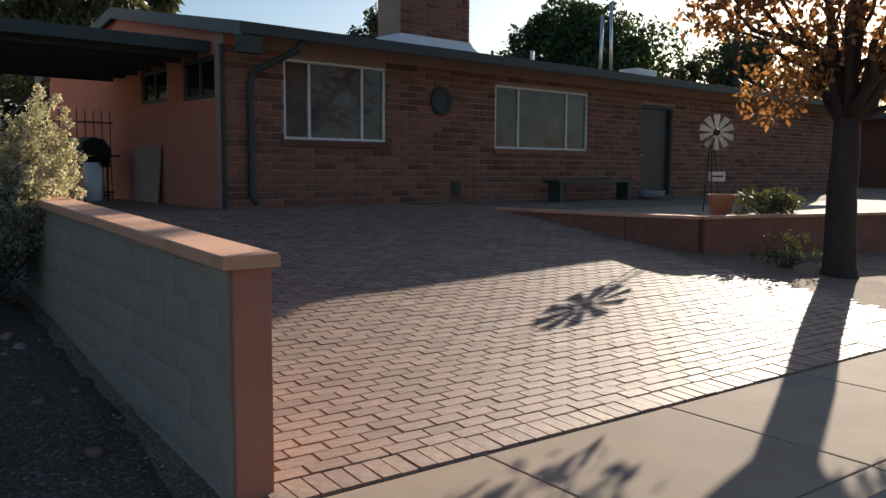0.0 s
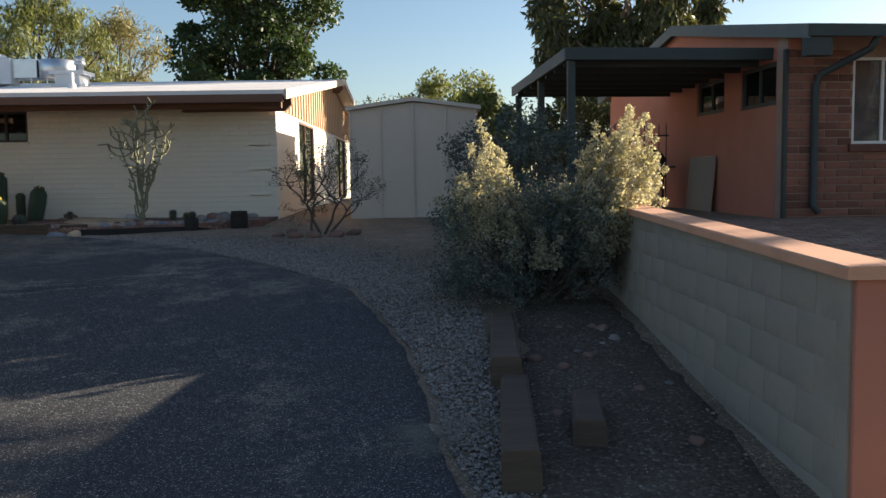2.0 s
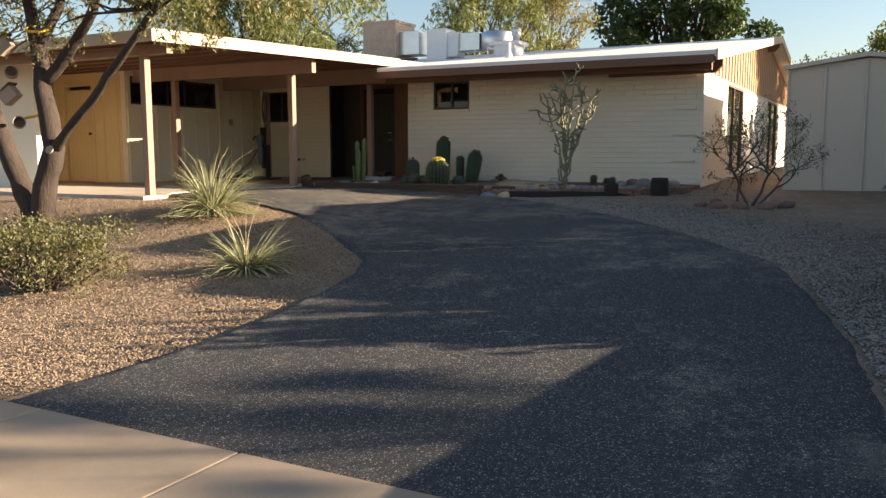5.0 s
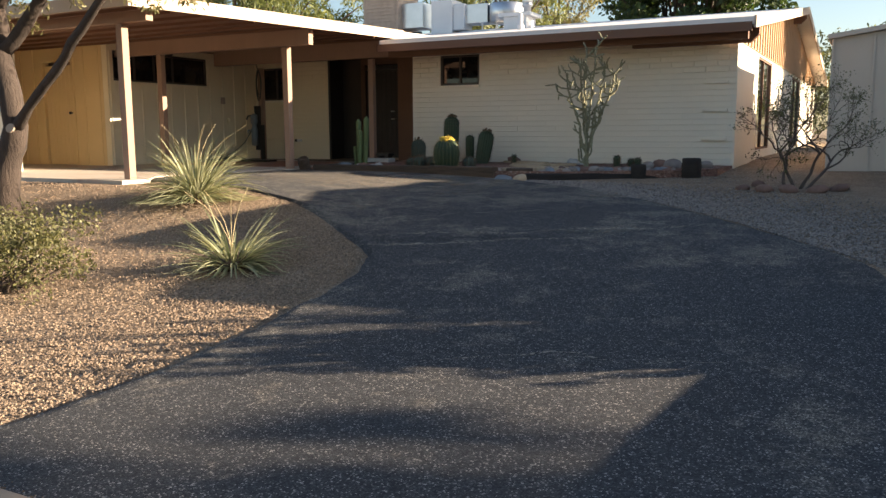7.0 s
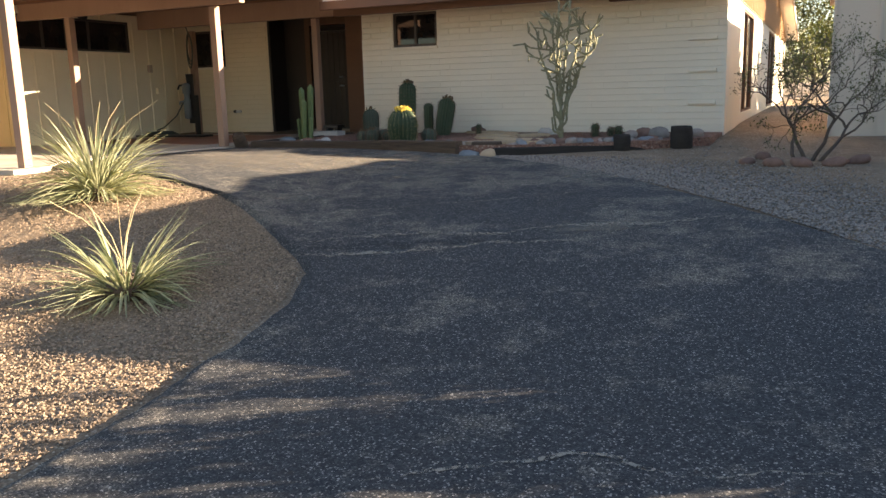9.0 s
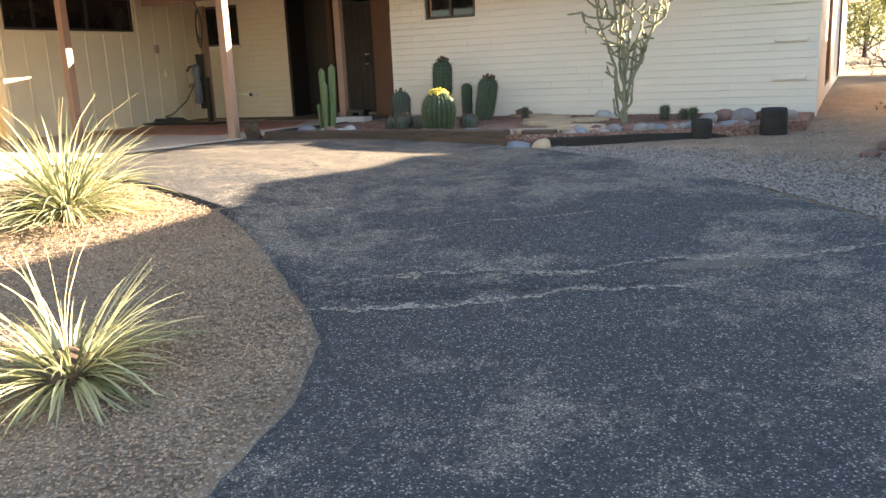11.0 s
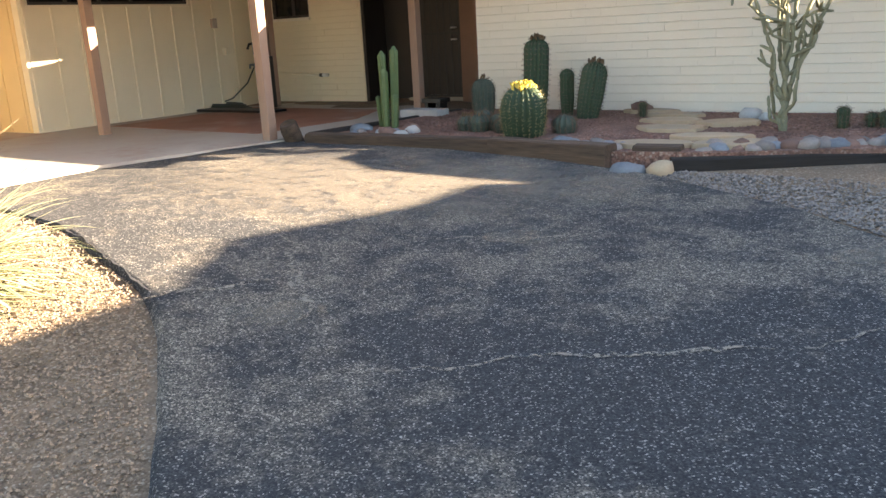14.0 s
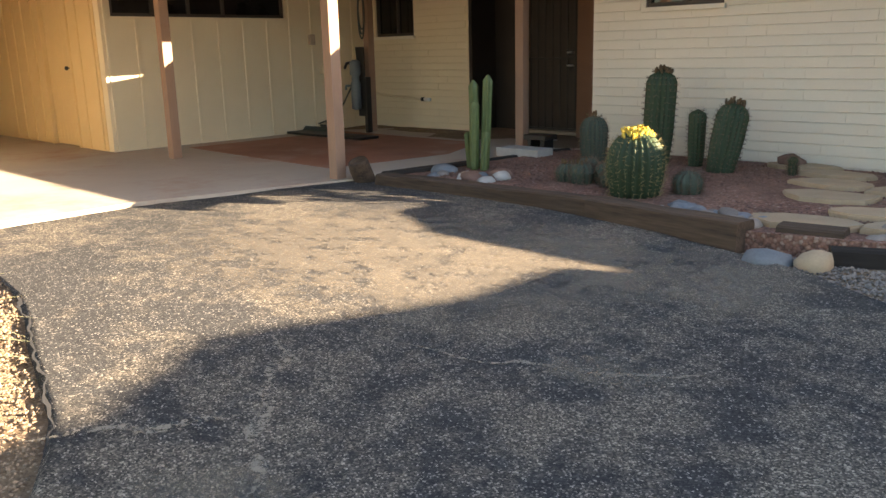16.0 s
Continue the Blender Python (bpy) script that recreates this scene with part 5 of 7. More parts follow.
def sleeper(x0, y0, x1, y1, z0, h, w, material, label, seed, name="timber"):
    """A weathered railway sleeper between two plan points."""
    rng = random.Random(seed)
    L = math.hypot(x1 - x0, y1 - y0)
    bm = bmesh.new()
    n = max(4, int(L / 0.12))
    rings = []
    for i in range(n + 1):
        t = i / n * L
        ring = []
        for (yy, zz) in ((-w / 2, 0), (-w / 2, h * 0.5), (-w / 2 + 0.012, h - 0.012), (-w / 2 + 0.03, h), (0, h), (w / 2 - 0.02, h), (w / 2, h - 0.03), (w / 2, 0)):
            o = Vector((t * 2.2, yy * 9, zz * 9 + seed))
            k = 0.012 if 0 < i < n else 0.004
            ring.append(bm.verts.new((t + (0.01 * noise.noise(o * 2) if i in (0, n) else 0), yy + k * noise.noise(o), zz + (k * noise.noise(o + Vector((3, 3, 3))) if zz > 0 else 0))))
        rings.append(ring)
    for a, b in zip(rings, rings[1:]):
        for k in range(8):
            bm.faces.new((a[k], a[(k + 1) % 8], b[(k + 1) % 8], b[k]))
    bm.faces.new(rings[0][::-1]), bm.faces.new(rings[-1])
    return thing(name, bm, material, label, "timber", pose(x0, y0, z0, 0, 0, math.degrees(math.atan2(y1 - y0, x1 - x0))), "bed edging timbers")


sleeper(-11.15, 13.3, -8.78, 13.4, 0.71, 0.22, 0.2, "timber", "weathered brown railway sleeper edging the bed", 1)
sleeper(-8.76, 13.36, -7.47, 13.2, 0.70, 0.24, 0.21, "timber", "weathered brown railway sleeper with split grain", 2)
sleeper(-7.32, 13.37, -6.92, 13.42, 0.71, 0.21, 0.2, "timber", "short weathered sleeper block at the bed gap", 3)
sleeper(-6.95, 13.24, -4.95, 14.28, 0.68, 0.16, 0.18, "timber_black", "blackened old timber edging the bed", 4)
sleeper(-11.3, 13.45, -10.95, 16.05, 0.84, 0.07, 0.1, "timber_black", "thin dark edging board beside the slab", 5)


def stump(x, y, z, r, h, seed, label, tilt=0.0, material="timber_black"):
    bm = bmesh.new()
    lathe(bm, [(r * 1.02, -0.05), (r, h * 0.3), (r * 1.03, h * 0.7), (r * 0.98, h - 0.015), (r * 0.9, h), (r * 0.86, h - 0.02), (0.02, h - 0.025)], 14)
    for v in bm.verts:
        v.co.x += 0.02 * noise.noise(v.co * 9 + Vector((seed, 0, 0)))
        v.co.y += 0.02 * noise.noise(v.co * 9 + Vector((0, seed, 0)))
    return thing("timber_stump", bm, material, label, "stump", pose(x, y, z, tilt), "", "", True)


stump(-11.38, 13.3, 0.80, 0.1, 0.27, 1, "rough split stump end of dark timber", 25, "timber")
stump(-5.32, 14.02, 0.72, 0.12, 0.26, 2, "short blackened timber stump at the bed edge")
stump(-4.55, 14.35, 0.72, 0.15, 0.36, 3, "larger blackened timber stump at the bed edge")


def loose_rock(x, y, z, s, material, label, seed, name="rock", group="", flat=0.7):
    rng = random.Random(seed)
    bm = bmesh.new()
    rock(bm, 0, 0, 0, s * rng.uniform(0.85, 1.25), s * rng.uniform(0.75, 1.05), s * flat, rng)
    return thing(name, bm, material, label, "rock", pose(x, y, z + s * flat * 0.5), group, "", True)


loose_rock(-7.24, 13.0, 0.70, 0.15, "stone_blue", "smooth blue-grey boulder against the timber", 11, flat=0.6)
loose_rock(-6.98, 13.08, 0.71, 0.12, "flag", "rounded tan boulder against the timber", 12, flat=0.75)
rg = random.Random(77)
for i in range(12):
    loose_rock(-10.9 + rg.uniform(-0.15, 0.9), 13.62 + rg.uniform(-0.02, 0.3) + 0.1 * (i % 3), BED_Z - 0.06, rg.uniform(0.06, 0.12), ("stone", "stone_white", "stone_blue", "stone_red")[i % 4], "river cobble among cactus roots", 100 + i, "cobble", "bed cobbles")
for i in range(26):
    loose_rock(-8.25 + 0.75 * (i % 13) / 12 + rg.uniform(-0.04, 0.04), 13.52 + 0.16 * (i // 13) + rg.uniform(-0.03, 0.03) - 0.12 * (i % 13) / 12, BED_Z - 0.05, rg.uniform(0.055, 0.09), "stone_blue" if i % 3 else "stone", "small grey river cobble behind the timber", 130 + i, "cobble", "bed cobbles", 0.6)
for i in range(40):
    t = (i % 20) / 19
    loose_rock(-6.72 + 1.85 * t + rg.uniform(-0.04, 0.04), 13.5 + 0.97 * t + 0.17 * (i // 20) + rg.uniform(-0.03, 0.03), BED_Z - 0.06, rg.uniform(0.06, 0.115), ("stone", "stone_blue", "stone_red", "stone")[i % 4], "rounded river cobble along the dark timber", 170 + i, "cobble", "bed cobbles", 0.65)
for i, (x, y, s, k) in enumerate(((-6.95, 15.6, 0.13, "stone_white"), (-6.75, 15.45, 0.09, "stone_white"), (-5.2, 15.0, 0.14, "stone_red"), (-4.95, 14.85, 0.17, "stone"), (-4.7, 15.1, 0.15, "stone_red"), (-5.35, 14.75, 0.12, "stone"), (-4.45, 14.95, 0.13, "stone"), (-8.3, 16.0, 0.14, "stone_red"))):
    loose_rock(x, y, BED_Z - 0.02, s, k, "desert rock lying in the gravel bed", 220 + i, "rock", "bed rocks")
for i, (x, y) in enumerate(((-3.55, 12.75), (-3.25, 12.6), (-2.95, 12.62), (-2.6, 12.7), (-2.35, 12.95), (-3.4, 13.2))):
    loose_rock(x, y, G(x, y) - 0.02, rg.uniform(0.09, 0.14), "stone_red", "round stone ringing the bare shrub", 240 + i, "rock", "shrub ring stones", 0.6)


def flagstone(x, y, pts, turn, seed):
    bm = bmesh.new()
    rng = random.Random(seed)
    out = []
    for i in range(9):
        a = 2 * math.pi * i / 9
        r = 1 + rng.uniform(-0.16, 0.16)
        out.append((pts[0] * r * math.cos(a), pts[1] * r * math.sin(a)))
    prism(bm, out, 0, 0.045)
    bmesh.ops.bevel(bm, geom=[e for e in bm.edges if all(v.co.z > 0.04 for v in e.verts)], offset=0.01, segments=2, affect="EDGES")
    return thing("flagstone", bm, "flag", "flat tan flagstone set in the gravel bed", "flagstone", pose(x, y, BED_Z - 0.035 + 0.03 * smoothstep(13.4, 15.5, y), 0, 0, turn), "flagstone path")


for i, (x, y, a, b, t) in enumerate(((-7.25, 13.62, 0.36, 0.22, 10), (-6.62, 13.78, 0.34, 0.2, 25), (-6.95, 14.12, 0.38, 0.18, 15), (-7.42, 14.55, 0.36, 0.22, 5), (-7.6, 15.1, 0.36, 0.2, -5), (-7.0, 15.05, 0.33, 0.22, 20), (-7.75, 15.6, 0.34, 0.18, 0), (-8.2, 15.95, 0.36, 0.16, 5))):
    flagstone(x, y, (a, b), t, 300 + i)


# cacti
def ribbed(bm, r, h, ribs, depth=0.16, dome=0.6, waist=0.8, m=None, rings=16):
    rows = []
    for j in range(rings + 1):
        t = j / rings
        rr = r * (waist + (1 - waist) * math.sin(math.pi * 0.5 * min(1.0, t / 0.5)))
        if t > dome:
            rr *= math.sqrt(max(0.0, 1 - ((t - dome) / (1 - dome)) ** 2)) * 0.96
            rr += 0.01
        rows.append([bm.verts.new((rr * (1 - depth * (0.5 - 0.5 * math.cos(ribs * a))) * math.cos(a), rr * (1 - depth * (0.5 - 0.5 * math.cos(ribs * a))) * math.sin(a), t * h)) for a in (2 * math.pi * k / (ribs * 4) for k in range(ribs * 4))])
    for a, b in zip(rows, rows[1:]):
        n = len(a)
        for k in range(n):
            bm.faces.new((a[k], a[(k + 1) % n], b[(k + 1) % n], b[k]))
    bm.faces.new(rows[0][::-1]), bm.faces.new(rows[-1])
    if m is not None:
        bmesh.ops.transform(bm, matrix=m, verts=[v for r_ in rows for v in r_])


def spines(r, h, ribs, length, seed, rows=16, waist=0.85, per=4, dome=0.6):
    rng = random.Random(seed)
    verts, faces = [], []
    for k in range(ribs):
        a = 2 * math.pi * k / ribs
        for j in range(rows):
            t = (j + 0.5) / rows
            rr = r * (waist + (1 - waist) * math.sin(math.pi * 0.5 * t / 0.6) if t < 0.6 else 1.0)
            if t > dome:
                rr *= math.sqrt(max(0.0, 1 - ((t - dome) / (1 - dome)) ** 2))
            p = Vector((rr * math.cos(a), rr * math.sin(a), t * h))
            for q in range(per):
                d = Vector((math.cos(a) + rng.gauss(0, 0.6), math.sin(a) + rng.gauss(0, 0.6), rng.gauss(0.1 + max(0, t - 0.6) * 2, 0.5))).normalized() * length * rng.uniform(0.6, 1.2)
                s = d.cross(Vector((rng.random(), rng.random(), rng.random()))).normalized() * 0.0022
                k0 = len(verts)
                verts += [tuple(p - s), tuple(p + s), tuple(p + d)]
                faces.append((k0, k0 + 1, k0 + 2))
    return verts, faces


def fruit_ring(bm, r, h, dome, n, size, seed):
    rng = random.Random(seed)
    for i in range(n):
        a, f = rng.random() * 6.283, rng.uniform(0.15, 0.62)
        k, z = r * f, h * (dome + (1 - dome) * math.sqrt(1 - f * f))
        lathe(bm, [(size * 0.25, -size * 0.6), (size * 0.5, 0), (size * 0.52, size * 0.7), (size * 0.35, size * 1.3), (size * 0.5, size * 1.55), (size * 0.1, size * 1.45)], 7,
              pose(k * math.cos(a), k * math.sin(a), z + rng.uniform(-0.01, 0.02), rng.uniform(-25, 25), rng.uniform(-25, 25)))


def barrel_cactus(x, y, r, h, label, seed, material="cactus", ribs=20, fruits=0, fruit="fruit_dry", tilt=(0, 0), spine="spine", length=0.045):
    dome = max(0.45, 1 - 1.1 * r / h)
    root = empty_thing("barrel_cactus", pose(x, y, BED_Z - 0.03, tilt[0], tilt[1], seed * 37 % 90), label, "cactus")
    bm = bmesh.new()
    ribbed(bm, r, h, ribs, 0.2, dome)
    part("body", bm, material, root, smooth=True)
    v, f = spines(r, h, ribs, length, seed, dome=dome)
    raw("spine_cover", v, f, spine, root, kind="stuff")
    if fruits:
        bm = bmesh.new()
        fruit_ring(bm, r, h, dome, fruits, 0.024, seed)
        part("fruit_crown", bm, fruit, root, "yellow fruit" if fruit == "fruit" else "dried brown fruit", kind="stuff")
    return root


barrel_cactus(-8.74, 13.92, 0.235, 0.53, "round green barrel cactus crowned with yellow fruit", 1, "cactus", 22, 46, "fruit", (0, 0), "spine_gold", 0.05)
barrel_cactus(-9.5, 15.55, 0.152, 0.96, "tall dark barrel cactus with dried fruit on top", 2, "cactus", 18, 30, "fruit_dry", (0, 3))
barrel_cactus(-9.09, 15.6, 0.083, 0.58, "slim dark cactus column against white wall", 3, "cactus", 13, 0, "fruit_dry", (0, 0))
barrel_cactus(-8.72, 15.35, 0.148, 0.68, "leaning dark barrel cactus with dried fruit", 4, "cactus", 18, 30, "fruit_dry", (-2, 13))
barrel_cactus(-10.12, 15.35, 0.145, 0.5, "small greyish barrel cactus by the door", 5, "cactus_grey", 18, 6)
barrel_cactus(-8.1, 15.5, 0.04, 0.2, "tiny young cactus finger", 6, "cactus", 9)
for i, (dx, dy, r, h) in enumerate(((0, 0, 0.11, 0.2), (-0.2, 0.05, 0.1, 0.17), (0.16, 0.12, 0.1, 0.19), (-0.08, 0.2, 0.11, 0.22), (0.3, 0.0, 0.09, 0.15))):
    barrel_cactus(-9.42 + dx, 14.15 + dy, r, h, "low spiny grey hedgehog cactus clump", 10 + i, "cactus_grey", 12, 4 if i < 2 else 0)
barrel_cactus(-8.42, 14.2, 0.12, 0.2, "low spiny grey hedgehog cactus", 18, "cactus_grey", 12)
for i, (x, y, h) in enumerate(((-5.95, 15.0, 0.22), (-5.72, 15.1, 0.16), (-5.6, 15.05, 0.18))):
    barrel_cactus(x, y, 0.055, h, "small dark cactus finger among rocks", 20 + i, "cactus", 10)
col = empty_thing("column_cactus", pose(-10.8, 14.3, BED_Z - 0.03), "light green ribbed column cactus with several arms", "cactus")
for i, (dx, dy, r, h, tx, ty) in enumerate(((-0.055, 0.02, 0.052, 0.9, 0, -1), (0.04, 0.05, 0.055, 0.95, 0, 3), (0.0, -0.06, 0.05, 0.7, 2, 1), (0.11, -0.04, 0.042, 0.4, 0, 4), (-0.14, 0.03, 0.038, 0.38, 0, -4))):
    bm = bmesh.new()
    ribbed(bm, r, h, 6, 0.34, 0.88, 0.9, m=pose(dx, dy, 0, tx, ty, i * 17))
    part("arm", bm, "cactus_light", col, smooth=True)

# tree cholla: jointed, forking stems
rng = random.Random(31)
ch = empty_thing("cholla", pose(-6.42, 14.75, BED_Z - 0.06), "tall branching tree cholla, sunlit at the tips", "cactus")


def joint(bm, p, d, length, r):
    """One knobbly segment; returns its tip."""
    n = 5
    pts = [p + d * (length * i / n) + Vector((rng.gauss(0, 0.004), rng.gauss(0, 0.004), 0)) for i in range(n + 1)]
    tube(bm, pts, [r * 0.78, r * 1.08, r * 0.94, r * 1.1, r * 0.98, r * 0.6], 7)
    return pts[-1]


def twig_out(bm, p, d, r, left):
    """Short forking side joints that curl upward."""
    e = joint(bm, p, d, rng.uniform(0.1, 0.2), r)
    if left == 0:
        return
    for k in range(rng.choice((1, 2, 2))):
        side = Vector((rng.gauss(0, 1), rng.gauss(0, 0.8), rng.gauss(0.2, 0.5))).normalized()
        twig_out(bm, e - d * 0.015, (d * 0.55 + side * 0.65 + Vector((0, 0, 0.22))).normalized(), r * 0.93, left - 1)


for i, (tx, ty, tz, start) in enumerate(((-0.08, 0.05, 1.8, 0.45), (0.14, -0.05, 1.92, 0.5), (0.42, 0.1, 1.45, 0.45), (-0.34, -0.1, 1.4, 0.4), (0.24, 0.2, 1.6, 0.5), (0.02, -0.2, 1.55, 0.55), (-0.18, 0.15, 1.55, 0.55))):
    bm = bmesh.new()
    n = 9
    p = Vector((0.015 * (i % 3 - 1), 0.015 * (i % 2), -0.03))
    for k in range(n):
        f = (k + 1) / n
        out = max(0.0, (f - 0.12) / 0.88) ** 1.3
        q = Vector((tx * out + rng.gauss(0, 0.012), ty * out + rng.gauss(0, 0.012), tz * f))
        d = (q - p).normalized()
        joint(bm, p - d * 0.01, d, (q - p).length + 0.015, 0.024 - 0.008 * f)
        p = q
        if f > start:
            for m in range(1 if f < 0.8 else 2):
                a = rng.choice((-1, 1))
                side = Vector((a * rng.uniform(0.4, 1.0), rng.gauss(0, 0.6), rng.uniform(0.1, 0.6))).normalized()
                twig_out(bm, p, side, 0.014, rng.choice((0, 1, 1, 2)))
    twig_out(bm, p, Vector((tx * 0.3, ty * 0.3, 1)).normalized(), 0.0155, 2)
    part("stem_joints", bm, "cholla", ch, smooth=True, kind="stuff")
for i, (z0, sx, sy, L) in enumerate(((0.12, -0.28, 0.05, 0.42), (0.2, 0.2, -0.1, 0.38), (0.3, -0.15, -0.12, 0.34), (0.72, 0.55, 0.05, 0.2), (0.1, -0.45, -0.1, 0.2), (0.55, 0.3, 0.1, 0.3))):
    bm = bmesh.new()
    d = Vector((sx, sy, 0.22)).normalized()
    e = joint(bm, Vector((0, 0, z0)), d, 0.14 + 0.4 * max(0, sx - 0.3), 0.017)
    e = joint(bm, e - d * 0.01, Vector((sx * 0.35, sy * 0.35, 0.8)).normalized(), L * 0.6, 0.017)
    joint(bm, e, Vector((sx * 0.2, sy * 0.5, 1)).normalized(), L * 0.5, 0.015)
    part("side_stem", bm, "cholla", ch, smooth=True)

# bare ocotillo-like shrub by the shed
rng = random.Random(8)
oc = empty_thing("bare_shrub", pose(-2.9, 13.05, G(-2.9, 13.05)), "nearly leafless crooked desert shrub in a ring of stones", "shrub")
spots = []


def crook(bm, p, d, length, r, depth):
    pts = [p]
    for i in range(4):
        d = (d + Vector((rng.gauss(0, 0.28), rng.gauss(0, 0.28), rng.gauss(0.06, 0.18)))).normalized()
        pts.append(pts[-1] + d * length / 4)
    tube(bm, pts, [r, r * 0.9, r * 0.8, r * 0.72, r * 0.62], 5)
    if depth == 0:
        for q in pts[1:]:
            for k in range(2):
                spots.append(tuple(q + Vector((rng.gauss(0, 0.03), rng.gauss(0, 0.03), rng.gauss(0.02, 0.03)))))
        return
    for k in range(rng.choice((2, 3, 3))):
        nd = (d + Vector((rng.gauss(0, 0.65), rng.gauss(0, 0.5), rng.gauss(0.1, 0.4)))).normalized()
        crook(bm, pts[-1 - (k % 2)], nd, length * rng.uniform(0.6, 0.85), r * 0.6, depth - 1)


for i, (dx, lx, ly) in enumerate(((-0.12, -0.75, 0.05), (0.12, 0.85, 0.1), (0.0, -0.2, -0.25), (0.04, 0.35, 0.3))):
    bm = bmesh.new()
    crook(bm, Vector((dx, 0, -0.05)), Vector((lx, ly, 1)).normalized(), 0.6, 0.026, 5)
    part("stem", bm, "twig", oc, smooth=True)
ob = new("foliage", leaves_mesh("foliage", spots, np.random.default_rng(3), 0.014, 2.4, "olive_leaf"))
ob.parent = oc

# ---- roof top units ----
cooler = empty_thing("evaporative_cooler", pose(-14.6, 20.3, 3.2 + 0.139 * 5.2), "tan louvred evaporative cooler on a steel roof stand", "air cooler")
part("cabinet", boxes((0, 1.1, 0, 1.1, 0.28, 1.25), bevel=0.012), "cooler_tan", cooler)
for k in range(9):
    part("louvre", boxes((0.08, 1.02, -0.022, -0.001, 0.36 + k * 0.09, 0.41 + k * 0.09)), "cooler_tan", cooler)
part("lid", boxes((-0.03, 1.13, -0.03, 1.13, 1.251, 1.32), bevel=0.01), "cooler_tan", cooler)
for x in (0.02, 1.04):
    for y in (0.02, 1.04):
        part("stand_leg", boxes((x, x + 0.045, y, y + 0.045, -0.12, 0.279)), "black_metal", cooler)
for y in (0.0, 1.05):
    part("stand_rail", boxes((-0.1, 1.8, y, y + 0.05, 0.16, 0.22)), "black_metal", cooler)
part("outlet", boxes((1.101, 1.75, 0.2, 0.9, 0.35, 1.0), bevel=0.01), "steel", cooler, "grey sheet metal outlet box")
duct = empty_thing("air_duct", pose(-12.6, 20.5, 3.2 + 0.139 * 5.4), "white painted rooftop air duct", "duct")
part("riser", boxes((0, 0.62, 0, 0.6, -0.15, 0.98), bevel=0.012), "duct_white", duct)
part("elbow", boxes((0.621, 0.95, 0.06, 0.54, 0.2, 0.86), bevel=0.02), "duct_white", duct)
drum = empty_thing("steel_duct", pose(-11.55, 20.6, 3.2 + 0.139 * 5.5), "shiny galvanised round duct and flat plenum on legs", "duct")
part("drum", lathe(bmesh.new(), [(0.42, 0.32), (0.45, 0.33), (0.45, 0.78), (0.42, 0.8)], 28, pose(0.95, 0.3, 0)), "steel", drum, "", True)
part("plenum", boxes((-0.25, 0.52, 0.05, 0.6, 0.34, 0.82), bevel=0.01), "steel", drum)
for x in (-0.2, 0.35, 0.75, 1.25):
    part("leg", boxes((x, x + 0.03, 0.05, 0.08, -0.1, 0.36)), "duct_white", drum)
part("rail", boxes((-0.3, 1.4, 0.04, 0.07, 0.12, 0.15)), "duct_white", drum)
vent = empty_thing("roof_vent", pose(-9.95, 20.2, 3.2 + 0.139 * 5.1), "white flat roof vent with pipe cap", "roof vent")
part("box", boxes((-0.3, 0.3, -0.3, 0.3, -0.1, 0.38), bevel=0.01), "duct_white", vent)
part("lid", boxes((-0.42, 0.42, -0.36, 0.36, 0.381, 0.47), bevel=0.01), "duct_white", vent)
part("stack", lathe(bmesh.new(), [(0.09, 0.47), (0.09, 0.62), (0.13, 0.64), (0.13, 0.7), (0.1, 0.72), (0.13, 0.74), (0.13, 0.8), (0.05, 0.86)], 14, pose(0.2, 0, 0)), "steel", vent, "", True)
thing("vent_pipe", lathe(bmesh.new(), [(0.09, -0.12), (0.08, 0.1), (0.05, 0.12), (0.05, 0.34), (0.03, 0.35)], 12), "duct_white", "white roof vent pipe", "pipe", pose(-9.1, 18.2, 3.32 + 0.139 * 3.1), smooth=True)
tv = empty_thing("turbine_vent", pose(-0.5, 20.4, 3.0), "galvanised turbine roof vent", "roof vent")
part("neck", lathe(bmesh.new(), [(0.14, -0.4), (0.14, 0.0)], 14), "steel", tv, "", True)
for k in range(14):
    bm = bmesh.new()
    pts = [(0.13 + 0.1 * math.sin(math.pi * t), 0, 0.3 * t) for t in (0.02, 0.25, 0.5, 0.75, 0.98)]
    tube(bm, pts, 0.022, 5)
    ob = part("vane", bm, "steel", tv)
    ob.matrix_basis = pose(0, 0, 0, 0, 0, k * 360 / 14)
part("cap", lathe(bmesh.new(), [(0.17, 0.3), (0.15, 0.34), (0.03, 0.37)], 14), "steel", tv, "", True)
bm = boxes((-1.0, 1.2, 0.0, 3.0, -2.2, -0.18))
thing("rear_shed", bm, "shed", "pale low outbuilding beyond the shed", "shed", pose(-0.7, 19.5, 2.8))

# ---- carport fittings ----
reel = empty_thing("hose_reel", pose(-15.22, 16.55, SLAB), "dark green garden hose and grey pump hung on a carport post", "garden hose")
bm = bmesh.new()
for k in range(3):
    tube(bm, [(0.09 + 0.07 * math.sin(a) + 0.02 * k, -0.08 - 0.012 * k, 1.78 + 0.02 * k + (0.36 - 0.05 * k) * math.cos(a)) for a in np.linspace(-math.pi, math.pi, 24)], 0.011, 6)
tube(bm, [(0.1, -0.09, 2.14), (0.03, -0.08, 2.3), (0.02, -0.07, 2.45)], 0.011, 6)
part("coil", bm, "hose", reel, "", True)
bm = bmesh.new()
tube(bm, [(-0.06, -0.08, 1.3), (-0.02, -0.1, 1.05), (-0.1, -0.14, 0.75), (-0.3, -0.2, 0.42), (-0.6, -0.3, 0.17), (-0.95, -0.4, 0.06)], 0.013, 6)
